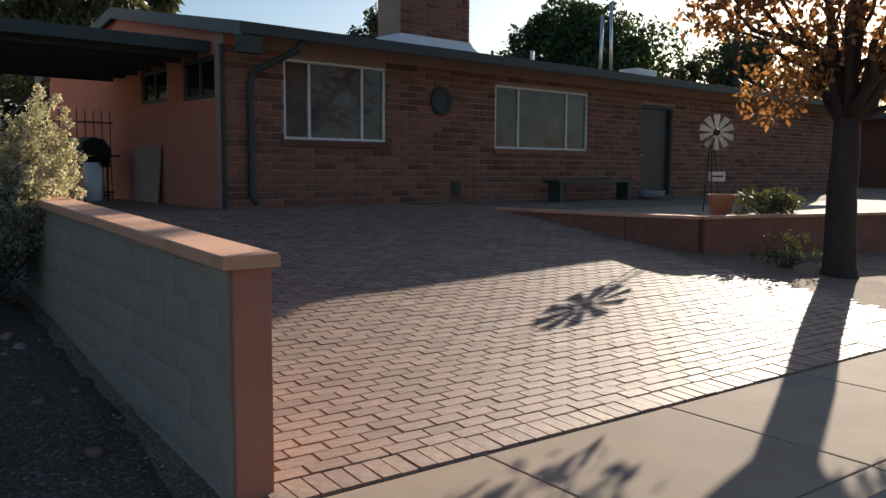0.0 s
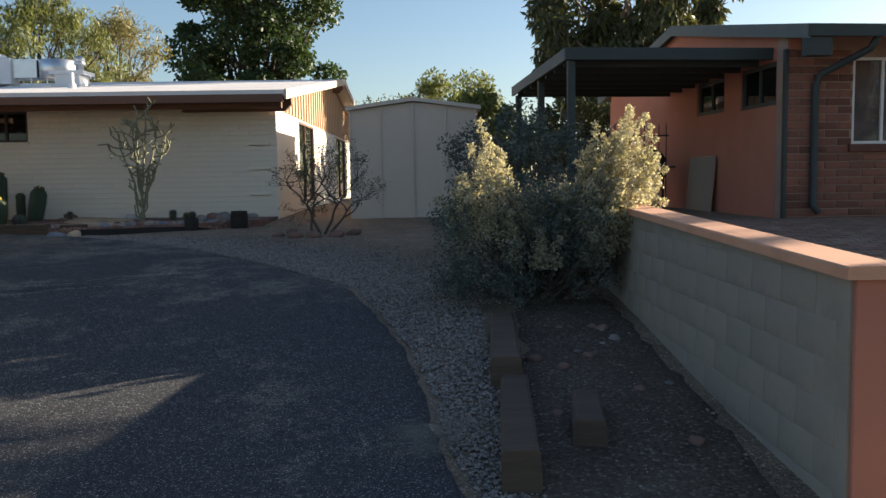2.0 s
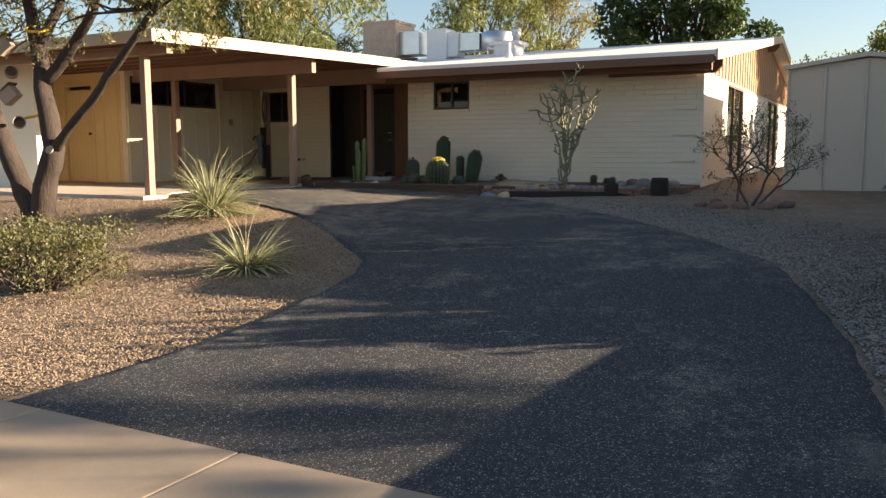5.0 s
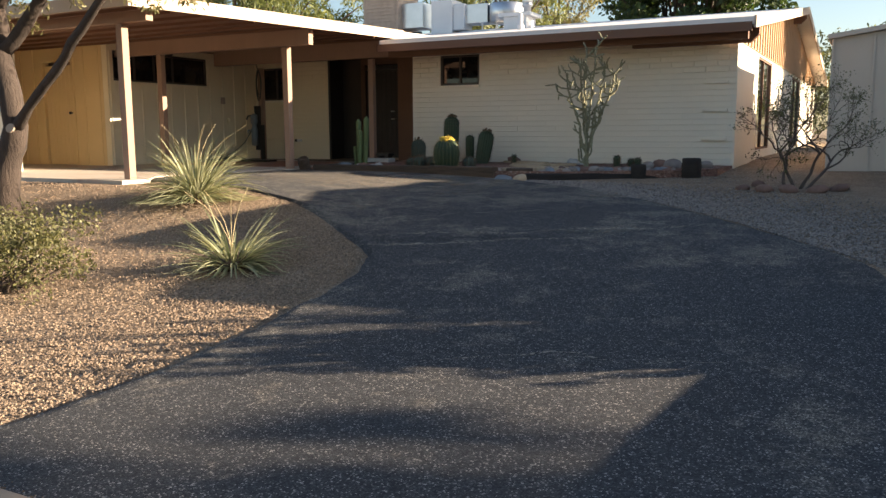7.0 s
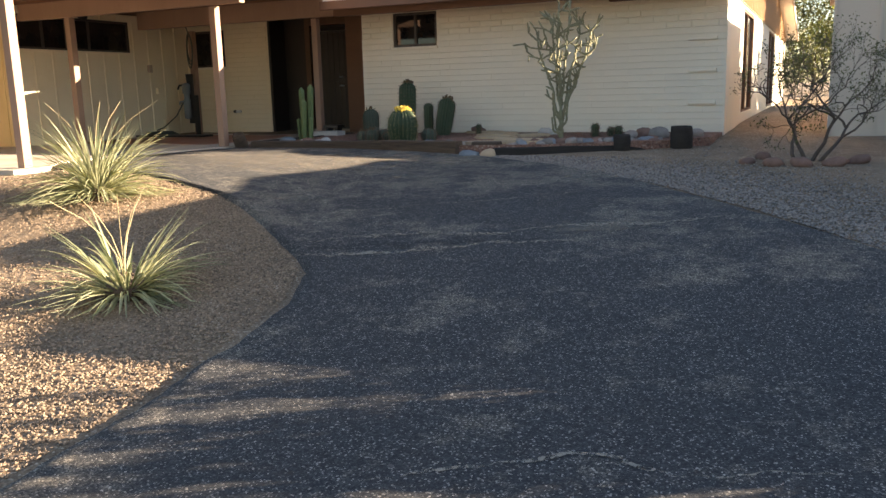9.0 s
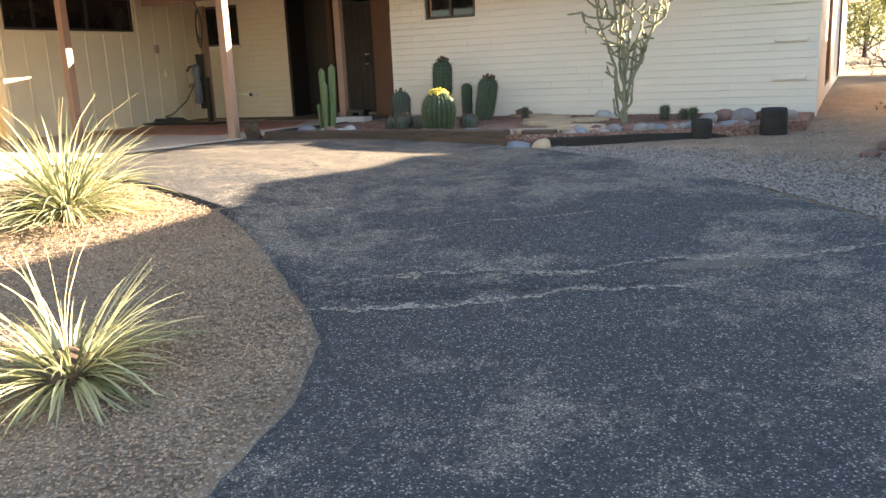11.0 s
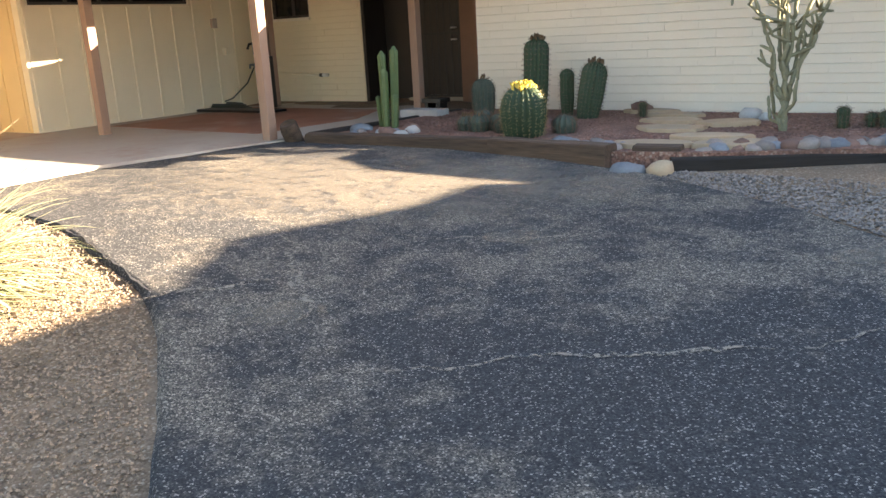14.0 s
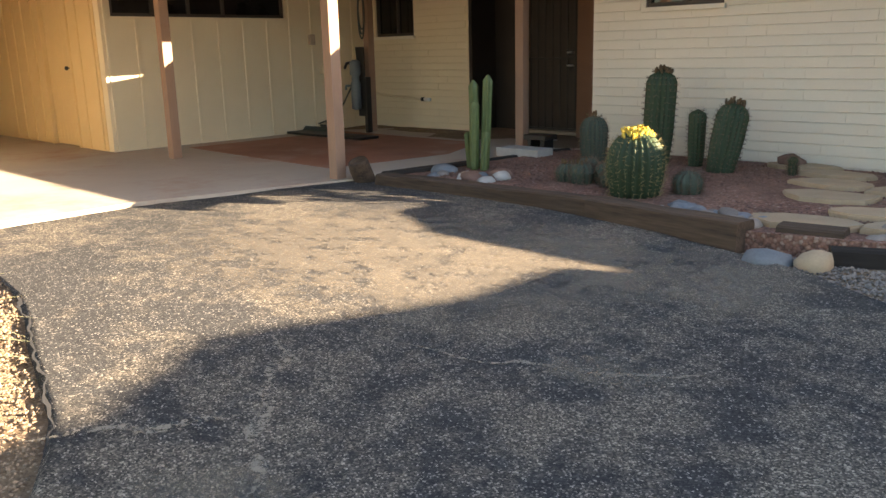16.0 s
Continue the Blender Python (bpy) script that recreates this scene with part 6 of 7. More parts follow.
for k in range(4):
    tube(bm, [(-0.72 + 0.68 * math.cos(a) * (1 - 0.09 * k), -0.45 + 0.22 * math.sin(a) * (1 - 0.1 * k), 0.018 + 0.024 * k) for a in np.linspace(0, 2 * math.pi, 28)], 0.015, 6)
part("floor_pile", bm, "hose", reel, "", True)
part("pump_body", lathe(bmesh.new(), [(0.03, 0.3), (0.075, 0.32), (0.08, 0.7), (0.06, 0.74), (0.06, 0.82), (0.085, 0.84), (0.085, 1.02), (0.04, 1.06)], 14, pose(-0.02, -0.15, 0.05)), "valve_grey", reel, "grey cylindrical pump", True)
part("pump_handle", tube(bmesh.new(), [(-0.02, -0.15, 1.08), (-0.16, -0.2, 1.06), (-0.2, -0.21, 0.98)], 0.022, 8), "black_metal", reel, "dark handle", True)
part("tap", tube(bmesh.new(), [(-0.02, -0.22, 0.72), (-0.12, -0.26, 0.72), (-0.13, -0.26, 0.66)], 0.02, 8), "valve_grey", reel, "", True)
part("tool_rack", boxes((-0.05, 0.12, -0.09, -0.062, 0.25, 1.3), (0.125, 0.19, -0.12, -0.02, 0.0, 0.85), bevel=0.01), "black_metal", reel, "dark hose bracket")
mat_ = thing("floor_mat", boxes((-1.0, 0.9, -0.16, 0.18, 0, 0.04), bevel=0.015), "black_metal", "rolled dark hose and mat on the carport floor", "mat", pose(-15.1, 15.75, SLAB + 0.004))
box1 = empty_thing("electric_box", pose(CX, 16.15, 2.2), "grey electric box with conduit on the carport wall", "electric box")
part("box", boxes((0.001, 0.06, -0.05, 0.05, 0, 0.16), bevel=0.008), "cooler_tan", box1)
part("conduit", tube(bmesh.new(), [(0.02, 0, 0.16), (0.02, 0, 1.05)], 0.011, 6), "cream", box1)
box2 = empty_thing("wall_outlet", pose(CX, 16.35, 1.75), "small cream wall outlet box", "outlet")
part("box", boxes((0.001, 0.07, -0.05, 0.05, 0, 0.12), bevel=0.008), "cream", box2)
outlet = empty_thing("wall_outlet", pose(CX, 16.5, 1.08), "small cream wall outlet box", "outlet")
part("box", boxes((0.001, 0.06, -0.04, 0.04, 0, 0.1), bevel=0.008), "cream", outlet)
pipe = empty_thing("wall_pipe", pose(-15.9, DW_Y, 1.32), "cream pipe along the wall ending in a capped outlet", "pipe")
part("tube", tube(bmesh.new(), [(0, -0.03, 0.08), (0.5, -0.03, 0.03), (1.15, -0.03, 0.0)], 0.018, 8), "cream", pipe, "", True)
part("cap", tube(bmesh.new(), [(1.15, -0.03, 0), (1.22, -0.035, 0)], 0.032, 10), "black_metal", pipe, "black pipe coupling", True)
part("end", tube(bmesh.new(), [(1.221, -0.035, 0), (1.34, -0.035, 0)], 0.03, 10), "duct_white", pipe, "", True)
lamp = empty_thing("flood_light", pose(-15.85, 14.4, 3.3), "dark twin spot light under the carport ceiling", "lamp")
part("housing", lathe(bmesh.new(), [(0.05, 0.12), (0.09, 0.05), (0.11, -0.08), (0.09, -0.1)], 12, pose(0, 0, 0, 0, 40)), "black_metal", lamp, "", True)
part("bracket", tube(bmesh.new(), [(-0.15, 0, 0.12), (-0.02, 0, 0.08)], 0.02, 6), "black_metal", lamp)
thing("foot_stool", boxes((-0.16, 0.16, -0.12, 0.12, 0.16, 0.22), (-0.13, -0.07, -0.09, 0.09, 0, 0.159), (0.07, 0.13, -0.09, 0.09, 0, 0.159), bevel=0.01), "black_metal", "small dark cast stool by the entry", "stool", pose(-11.25, 15.9, SLAB))
thing("concrete_block", boxes((-0.3, 0.3, -0.14, 0.14, 0, 0.1), bevel=0.012), "stone_white", "pale concrete block at the bed corner", "block", pose(-11.05, 15.35, BED_Z - 0.02))

# nest boxes tied to the mesquite
for i, (x, z, ry, kind_) in enumerate(((-11.72, 2.95, -40, "box"), (-11.62, 2.62, 0, "tube"), (-11.68, 2.3, -40, "box"), (-11.52, 1.95, 0, "tube"))):
    nb = empty_thing("nest_box", pose(x + 0.1, 7.02, z, 0, ry if kind_ == "box" else 0, 25), "weathered wooden bird nest %s tied to the tree" % kind_, "nest box", "nest boxes")
    if kind_ == "box":
        part("roof", boxes((-0.16, 0.16, -0.1, 0.1, 0.09, 0.11), bevel=0.003), "timber_grey", nb)
        part("body", boxes((-0.1, 0.12, -0.08, 0.08, -0.08, 0.089), bevel=0.005), "board", nb)
    else:
        bm = bmesh.new()
        lathe(bm, [(0.085, -0.16), (0.085, 0.1), (0.07, 0.1), (0.068, -0.1)], 16, pose(0, 0, 0, 90, 0, 30))
        part("tube", bm, "board", nb, "", True)
for i, z in enumerate((3.2, 2.05)):
    bm = bmesh.new()
    tube(bm, [(0.16 * math.cos(a), 0.14 * math.sin(a), 0.06 * math.sin(a + i)) for a in np.linspace(0, 6.283, 16)], 0.02, 6)
    thing("tie_ribbon", bm, "yellow", "bright yellow ribbon tied round the trunk", "ribbon", pose(-11.22 - 0.12 * i, 7.25, z, 0, 12, 0), "tree ribbons", "", True)

# ---- brick house fittings ----
chim = empty_thing("chimney", BH @ pose(7.75, 4.5, 3.4), "broad brick chimney with white sheet flashing", "chimney")
part("masonry", boxes((-1.13, 1.13, -0.45, 0.45, -0.4, 1.9), bevel=0.01), "mortar", chim)
part("crown_slab", boxes((-1.2, 1.2, -0.53, 0.53, 1.901, 2.0), bevel=0.02), "concrete", chim)
bm = bmesh.new()
prof = [(1.65, 0.75, 0.1), (1.35, 0.62, 0.2), (1.2, 0.52, 0.36), (1.155, 0.475, 0.48)]
rows = [[bm.verts.new((sx * a, sy * b, c)) for sx, sy in ((-1, -1), (1, -1), (1, 1), (-1, 1))] for a, b, c in prof]
for a, b in zip(rows, rows[1:]):
    for k in range(4):
        bm.faces.new((a[k], a[(k + 1) % 4], b[(k + 1) % 4], b[k]))
part("flashing", bm, "duct_white", chim, "white sheet metal flashing")
thing("vent_pipe", lathe(bmesh.new(), [(0.05, -0.3), (0.05, 0.35), (0.03, 0.36)], 10), "duct_white", "white roof vent pipe", "pipe", BH @ pose(9.7, 2.6, 3.25), smooth=True)
for i, x in enumerate((12.7, 13.2)):
    thing("antenna_mast", tube(bmesh.new(), [(0, 0, -0.3), (0.06 * (1 - 2 * i), 0, 1.6 + 0.4 * i)], 0.045, 8), "steel", "grey metal roof mast", "mast", BH @ pose(x, 2.8, 3.3), "roof masts", "", True)
thing("roof_hatch", boxes((-0.5, 0.5, -0.3, 0.3, -0.3, 0.2), bevel=0.02), "duct_white", "low white roof unit", "roof vent", BH @ pose(14.2, 2.6, 3.3))
spout = empty_thing("downspout", BH, "dark grey-green downspout from the eave", "downspout")
bm = bmesh.new()
tube(bm, [(0.95, -0.72, 2.6), (0.9, -0.6, 2.42), (0.45, -0.12, 2.12), (0.4, -0.06, 1.95), (0.4, -0.06, 0.2), (0.45, -0.14, 0.08)], 0.055, 8)
part("pipe", bm, "dark_green", spout, "", True)
part("corner_trim", boxes((-0.045, 0.0, -0.02, 0.06, -0.1, 2.5)), "dark_green", spout)
wr = empty_thing("wall_plaque", BH @ pose(4.35, -0.04, 1.9, 90), "round dark wreath hung on the brick wall", "wreath")
bm = bmesh.new()
for k in range(40):
    a = 2 * math.pi * k / 40
    rock(bm, 0.2 * math.cos(a), 0.2 * math.sin(a), 0, 0.07, 0.07, 0.04, random.Random(k), 1)
part("ring", bm, "dark_green", wr)
part("disc", lathe(bmesh.new(), [(0.17, -0.01), (0.17, 0.01)], 20), "dark_door", wr)
thing("wall_vent", boxes((0, 0.22, 0.0, 0.03, 0, 0.28), *[(0.02, 0.2, -0.008, 0.0, 0.03 + 0.05 * k, 0.055 + 0.05 * k) for k in range(5)]), "black_metal", "small dark foundation vent", "vent", BH @ pose(4.65, -0.02, 0.12))
bench = empty_thing("garden_bench", BH @ pose(6.9, -0.75, 0.0), "long low dark bench against the brick wall", "bench")
part("seat", boxes((0, 2.6, 0, 0.42, 0.36, 0.42), bevel=0.01), "dark_green", bench)
for x in (0.1, 2.4):
    part("leg", boxes((x, x + 0.1, 0.05, 0.37, -0.05, 0.359), bevel=0.01), "dark_green", bench)
bsk = thing("blue_basin", lathe(bmesh.new(), [(0.2, 0), (0.28, 0.02), (0.32, 0.16), (0.3, 0.17), (0.26, 0.04)], 18), "stone_blue", "blue-grey basin on the porch floor", "basin", BH @ pose(10.2, -0.7, 0.0), smooth=True)

grill = empty_thing("barbecue_grill", BH @ pose(-0.75, 4.1, -0.02, 0, 0, -80), "black gas barbecue with a silver lid end", "barbecue")
bm = bmesh.new()
prof = [(-0.3, 0.85), (-0.3, 0.98), (-0.22, 1.12), (-0.05, 1.2), (0.15, 1.16), (0.28, 1.0), (0.28, 0.85)]
lo, hi = [bm.verts.new((-0.4, y, z)) for y, z in prof], [bm.verts.new((0.4, y, z)) for y, z in prof]
bm.faces.new(lo[::-1]), bm.faces.new(hi)
for i in range(7):
    bm.faces.new((lo[i], lo[(i + 1) % 7], hi[(i + 1) % 7], hi[i]))
part("hood", bm, "black_metal", grill)
part("firebox", boxes((-0.4, 0.4, -0.28, 0.26, 0.66, 0.849), bevel=0.01), "black_metal", grill)
part("hood_end", boxes((-0.43, -0.402, -0.25, 0.2, 0.9, 1.1), bevel=0.01), "steel", grill, "silver lid end")
part("side_shelf", boxes((-0.78, -0.431, -0.26, 0.24, 0.84, 0.87), bevel=0.006), "steel", grill)
part("side_shelf", boxes((0.431, 0.78, -0.26, 0.24, 0.84, 0.87), bevel=0.006), "black_metal", grill)
for x in (-0.38, 0.34):
    for y in (-0.24, 0.2):
        part("leg", boxes((x, x + 0.035, y, y + 0.035, 0.0, 0.659)), "black_metal", grill)
part("base_shelf", boxes((-0.4, 0.4, -0.25, 0.24, 0.12, 0.15)), "black_metal", grill)
part("handle", tube(bmesh.new(), [(-0.3, -0.33, 1.0), (0.3, -0.33, 1.0)], 0.014, 6), "steel", grill)
tank = empty_thing("grill_cover", BH @ pose(-0.85, 3.45, -0.02, 0, 0, -70), "pale folded cover hanging beside the grill", "cover")
bm = bmesh.new()
out = [(-0.2, 0.1), (-0.06, 0.0), (0.12, 0.0), (0.24, 0.12), (0.26, 0.55), (0.16, 0.74), (-0.2, 0.74), (-0.26, 0.5)]
lo, hi = [bm.verts.new((x, -0.05, z)) for x, z in out], [bm.verts.new((x * 0.9, 0.06, z)) for x, z in out]
bm.faces.new(lo), bm.faces.new(hi[::-1])
for i in range(8):
    bm.faces.new((lo[i], hi[i], hi[(i + 1) % 8], lo[(i + 1) % 8]))
bmesh.ops.bevel(bm, geom=list(bm.edges), offset=0.015, segments=2, affect="EDGES")
part("sheet", bm, "white_tank", tank, "", True)
thing("leaning_board", boxes((-0.03, 0.0, 0, 1.1, 0, 1.06), bevel=0.006), "board", "tan board leaning on the pink wall", "board", BH @ pose(-0.12, 2.35, -0.05, 0, 5, 0))
fence = empty_thing("iron_fence", BH @ pose(-3.4, 4.2, -0.1), "black wrought iron fence and arched gate", "fence")
for k in range(22):
    x = k * 0.15
    h = 1.75 + (0.22 * math.sin(math.pi * (k - 4) / 8) if 4 <= k <= 12 else 0.0)
    part("picket", tube(bmesh.new(), [(x, 0, 0), (x, 0, h), (x, 0, h + 0.07)], [0.011, 0.011, 0.002], 5), "black_metal", fence)
for z in (0.25, 1.55):
    part("rail", boxes((-0.05, 3.2, -0.012, 0.012, z, z + 0.03)), "black_metal", fence)
tube_bm = tube(bmesh.new(), [(0.6 + 1.2 * t, 0, 1.62 + 0.2 * math.sin(math.pi * t)) for t in np.linspace(0, 1, 12)], 0.014, 6)
part("arch_rail", tube_bm, "black_metal", fence)

# low porch wall, ornaments
LOW = [(8.75, 11.4), (9.35, 8.2), (9.75, 7.15), (13.6, 6.3), (22.0, 5.3)]
low = empty_thing("porch_wall", None, "low brick porch wall with a pale stucco cap", "wall", "", "structure")
for (xa, ya), (xb, yb) in zip(LOW, LOW[1:]):
    L, a = math.hypot(xb - xa, yb - ya), math.degrees(math.atan2(yb - ya, xb - xa))
    ob = part("wall_run", boxes((0.0, L, -0.1, 0.1, -0.9, -0.051)), "adobe", low)
    ob.matrix_basis = pose(xa, ya, 0.9, 0, 0, a)
    ob = part("cap", boxes((-0.04, L + 0.04, -0.14, 0.14, -0.05, 0.0), bevel=0.01), "cap", low)
    ob.matrix_basis = pose(xa, ya, 0.9, 0, 0, a)
bm = bmesh.new()
prism(bm, [(8.85, 11.5), (9.45, 8.25), (9.85, 7.25), (13.65, 6.4), (22.0, 5.4), (22.0, 14.0), (8.6, 12.4)], 0.2, 0.83)
thing("porch_floor", bm, "concrete", "raised concrete porch behind the low wall", "floor", kind="structure")
mill = empty_thing("garden_windmill", pose(12.05, 8.65, 0.83), "small galvanised garden windmill with a name sign", "garden ornament")
for k in range(10):
    bm = bmesh.new()
    vs = [bm.verts.new(p) for p in ((0.022, -0.006, 0.07), (-0.022, 0.008, 0.07), (-0.058, 0.018, 0.31), (0.058, -0.016, 0.31))]
    bm.faces.new(vs)
    bmesh.ops.solidify(bm, geom=list(bm.faces), thickness=0.004)
    ob = part("blade", bm, "mill_steel", mill)
    ob.matrix_basis = pose(0, -0.1, 1.42, 0, 0, -36) @ pose(0, 0, 0, 0, 36 * k, 0)
part("hub", lathe(bmesh.new(), [(0.05, -0.03), (0.06, 0), (0.05, 0.03)], 12, pose(0, -0.1, 1.42, 90, 0, -36)), "black_metal", mill)
for sx, sy in ((-1, -1), (1, -1), (0, 1)):
    part("leg", tube(bmesh.new(), [(0.13 * sx, 0.13 * sy, 0), (0.02 * sx, 0.02 * sy, 1.4)], 0.012, 6), "black_metal", mill)
ob = part("sign", boxes((-0.14, 0.14, -0.012, 0.012, 0.55, 0.72), bevel=0.004), "window_white", mill, "white sign with a dark line of writing")
ob.matrix_basis = pose(0, -0.14, 0, 0, 0, -50)
ob = part("sign_writing", boxes((-0.11, 0.11, -0.016, -0.0125, 0.625, 0.655)), "black_metal", mill)
ob.matrix_basis = pose(0, -0.14, 0, 0, 0, -50)
thing("clay_pot", lathe(bmesh.new(), [(0.14, 0), (0.2, 0.28), (0.22, 0.3), (0.22, 0.36), (0.19, 0.36), (0.17, 0.3)], 18), "pot", "terracotta clay pot on the porch", "pot", pose(10.9, 7.6, 0.83), smooth=True)
cs = [(rg.gauss(0, 0.22), rg.gauss(0, 0.22), rg.uniform(0.05, 0.4)) for i in range(26)]
shrub("porch_plant", 11.6, 7.2, 0.83, cs, [0.1] * 26, 40, 0.03, "olive_leaf", "wispy plant on the porch, rim-lit by the sun", 61, 20, 4.0, "plant", "twig")
cs = [(rg.gauss(0, 0.28), rg.gauss(0, 0.2), rg.uniform(0.05, 0.5)) for i in range(22)]
shrub("tree_base_plant", 10.1, 5.95, G(10.1, 5.95), cs, [0.09] * 22, 40, 0.022, "olive_leaf", "scrubby weeds beside the street tree", 62, 14, 2.0, "plant")

# timbers and stones beside the block wall
strip("soil_strip", [(3.0, -0.62), (5.0, -0.45), (7.5, -0.3)], [(3.0, 0.72), (7.5, 0.72)], 3.0, 7.5, 0.15, 12, 0.008, "soil", "dark bare earth between sleepers and wall", "soil", 0.06)
sleeper(-0.62, 3.4, -0.5, 4.95, 0.03, 0.24, 0.2, "timber_grey", "grey weathered sleeper beside the driveway", 21)
sleeper(-0.55, 5.0, -0.42, 6.9, 0.14, 0.24, 0.22, "timber_grey", "grey weathered sleeper beside the driveway", 22)
sleeper(-0.18, 3.95, -0.08, 4.6, 0.05, 0.2, 0.19, "timber_grey", "short sleeper offcut lying by the wall", 23)
for i in range(14):
    x, y = rg.uniform(-0.3, 0.6), rg.uniform(3.6, 6.6)
    loose_rock(x, y, G(x, y) - 0.01, rg.uniform(0.03, 0.065), "stone_red" if i % 3 else "stone", "loose stone in the shaded strip", 500 + i, "stone", "strip stones", 0.6)


# ---- worn patches and cracks of the driveway ----
def crack(name, pts, width, material, label, seed, lift=0.036):
    rng = random.Random(seed)
    verts, faces = [], []
    fine = []
    for (xa, ya), (xb, yb) in zip(pts, pts[1:]):
        n = max(2, int(math.hypot(xb - xa, yb - ya) / 0.03))
        fine += [(xa + (xb - xa) * i / n, ya + (yb - ya) * i / n) for i in range(n)]
    fine.append(pts[-1])
    for i, (x, y) in enumerate(fine):
        ox = 0.06 * noise.noise((x * 3, y * 3, seed)) + 0.03 * noise.noise((x * 11, y * 11, seed))
        oy = 0.06 * noise.noise((x * 3, y * 3, seed + 9)) + 0.03 * noise.noise((x * 11, y * 11, seed + 9))
        k = min(1, 6 * min(i, len(fine) - 1 - i) / len(fine) + 0.1)
        ws = [width * k * (max(0.0, 0.3 + 1.7 * noise.noise((x * 5, y * 5, seed + 3 + 7 * s))) + 0.55 * rng.random()) for s in (0, 1)]
        a, b = fine[max(i - 1, 0)], fine[min(i + 1, len(fine) - 1)]
        d = Vector((b[0] - a[0], b[1] - a[1], 0)).normalized()
        for s in (-1, 1):
            w = ws[s > 0]
            px, py = x + ox - d.y * w * s, y + oy + d.x * w * s
            verts.append((px, py, G(px, py) + lift + 0.004 * noise.noise((px * 1.5, py * 1.5, 9.0))))
    for i in range(len(fine) - 1):
        faces.append((2 * i, 2 * i + 1, 2 * i + 3, 2 * i + 2))
    return raw(name, verts, faces, material, None, label, "crack", "structure")


crack("pale_crack", [(-6.72, 7.74), (-6.5, 7.98), (-6.3, 8.17), (-5.73, 8.41), (-5.3, 8.5), (-4.86, 8.73), (-4.5, 9.0), (-4.0, 9.15), (-3.34, 9.57)], 0.054, "crack_sand", "pale sandy crack across the driveway", 1)
crack("pale_crack", [(-6.45, 7.53), (-6.0, 7.66), (-5.63, 7.8), (-5.28, 8.06), (-4.92, 8.3), (-4.4, 8.45)], 0.063, "crack_sand", "pale sandy crack across the driveway", 2)
crack("pale_crack", [(-6.9, 9.0), (-6.3, 9.5), (-5.81, 9.74), (-5.2, 10.1), (-4.9, 10.5)], 0.018, "crack_sand", "thin pale driveway crack", 3)
crack("pale_crack", [(-8.5, 10.25), (-8.21, 10.08), (-7.91, 9.74), (-7.7, 9.62), (-7.45, 9.45)], 0.045, "crack_sand", "forked pale driveway crack", 4)
crack("pale_crack", [(-7.95, 9.72), (-8.06, 9.46), (-8.22, 9.25), (-8.35, 9.02)], 0.033, "crack_sand", "forked pale driveway crack", 5)
crack("pale_crack", [(-8.0, 10.6), (-7.5, 10.8), (-7.1, 10.98), (-6.7, 11.3)], 0.021, "crack_sand", "thin pale driveway crack", 6)
crack("pale_crack", [(-4.3, 4.9), (-3.6, 5.3), (-3.0, 5.35), (-2.4, 5.6)], 0.012, "crack_sand", "hairline pale driveway crack", 7)
crack("dark_crack", [(-10.3, 9.64), (-9.75, 9.52), (-9.15, 9.34), (-8.6, 9.22), (-8.2, 9.03)], 0.012, "tar", "dark broken asphalt lip", 8, 0.04)
crack("dark_crack", [(-6.68, 7.72), (-6.3, 8.12), (-5.73, 8.37), (-4.86, 8.69), (-4.5, 8.95)], 0.006, "tar", "thin dark driveway crack", 9, 0.039)


def patch(x, y, rx, ry, turn, seed, lift=0.036, material="film", label="pale worn sandy patch on the driveway"):
    """A thin worn film laid on the asphalt, round its own middle."""
    verts, faces = [], []
    n, c, s = 36, math.cos(radians(turn)), math.sin(radians(turn))
    for f in (0.02, 0.35, 0.7, 1.0):
        for i in range(n):
            a = 2 * math.pi * i / n
            u, v = rx * f * math.cos(a), ry * f * math.sin(a)
            px, py = x + c * u - s * v, y + s * u + c * v
            verts.append((u, v, G(px, py) + lift + 0.004 * noise.noise((px * 1.5, py * 1.5, 9.0))))
    for k in range(3):
        for i in range(n):
            faces.append((k * n + i, k * n + (i + 1) % n, (k + 1) * n + (i + 1) % n, (k + 1) * n + i))
    raw("pale_patch", verts, faces, material, None, label, "patch", "structure", True, pose(x, y, 0, 0, 0, turn))


patch(-7.1, 11.02, 0.42, 0.2, 20, 1)
patch(-7.6, 9.38, 0.36, 0.2, 40, 2)
patch(-4.35, 8.95, 0.7, 0.24, 25, 4)
patch(-1.1, 4.1, 0.55, 0.3, 60, 5)
patch(-5.1, 11.4, 0.4, 0.2, 30, 8)
# two broad tan films that make the upper drive paler
patch(-9.2, 11.6, 2.3, 1.5, 10, 11, 0.036, "film", "broad pale tan film on the upper driveway")
patch(-7.9, 12.4, 1.8, 0.7, 0, 12, 0.037, "film", "pale tan film along the timbers")
crack("sealed_patch", [(-6.42, 7.75), (-6.0, 7.98), (-5.5, 8.2), (-5.05, 8.32), (-4.75, 8.45)], 0.115, "seal", "dark resealed strip between two driveway cracks", 14, 0.034)

# loose gravel: single stones along the drive and under the camera's way
nr = np.random.default_rng(5)
base = np.array([(1, 0, 0), (-1, 0, 0), (0, 1, 0), (0, -1, 0), (0, 0, 1), (0, 0, -1)], float)
tri_f = np.array([(0, 2, 4), (2, 1, 4), (1, 3, 4), (3, 0, 4), (2, 0, 5), (1, 2, 5), (3, 1, 5), (0, 3, 5)])


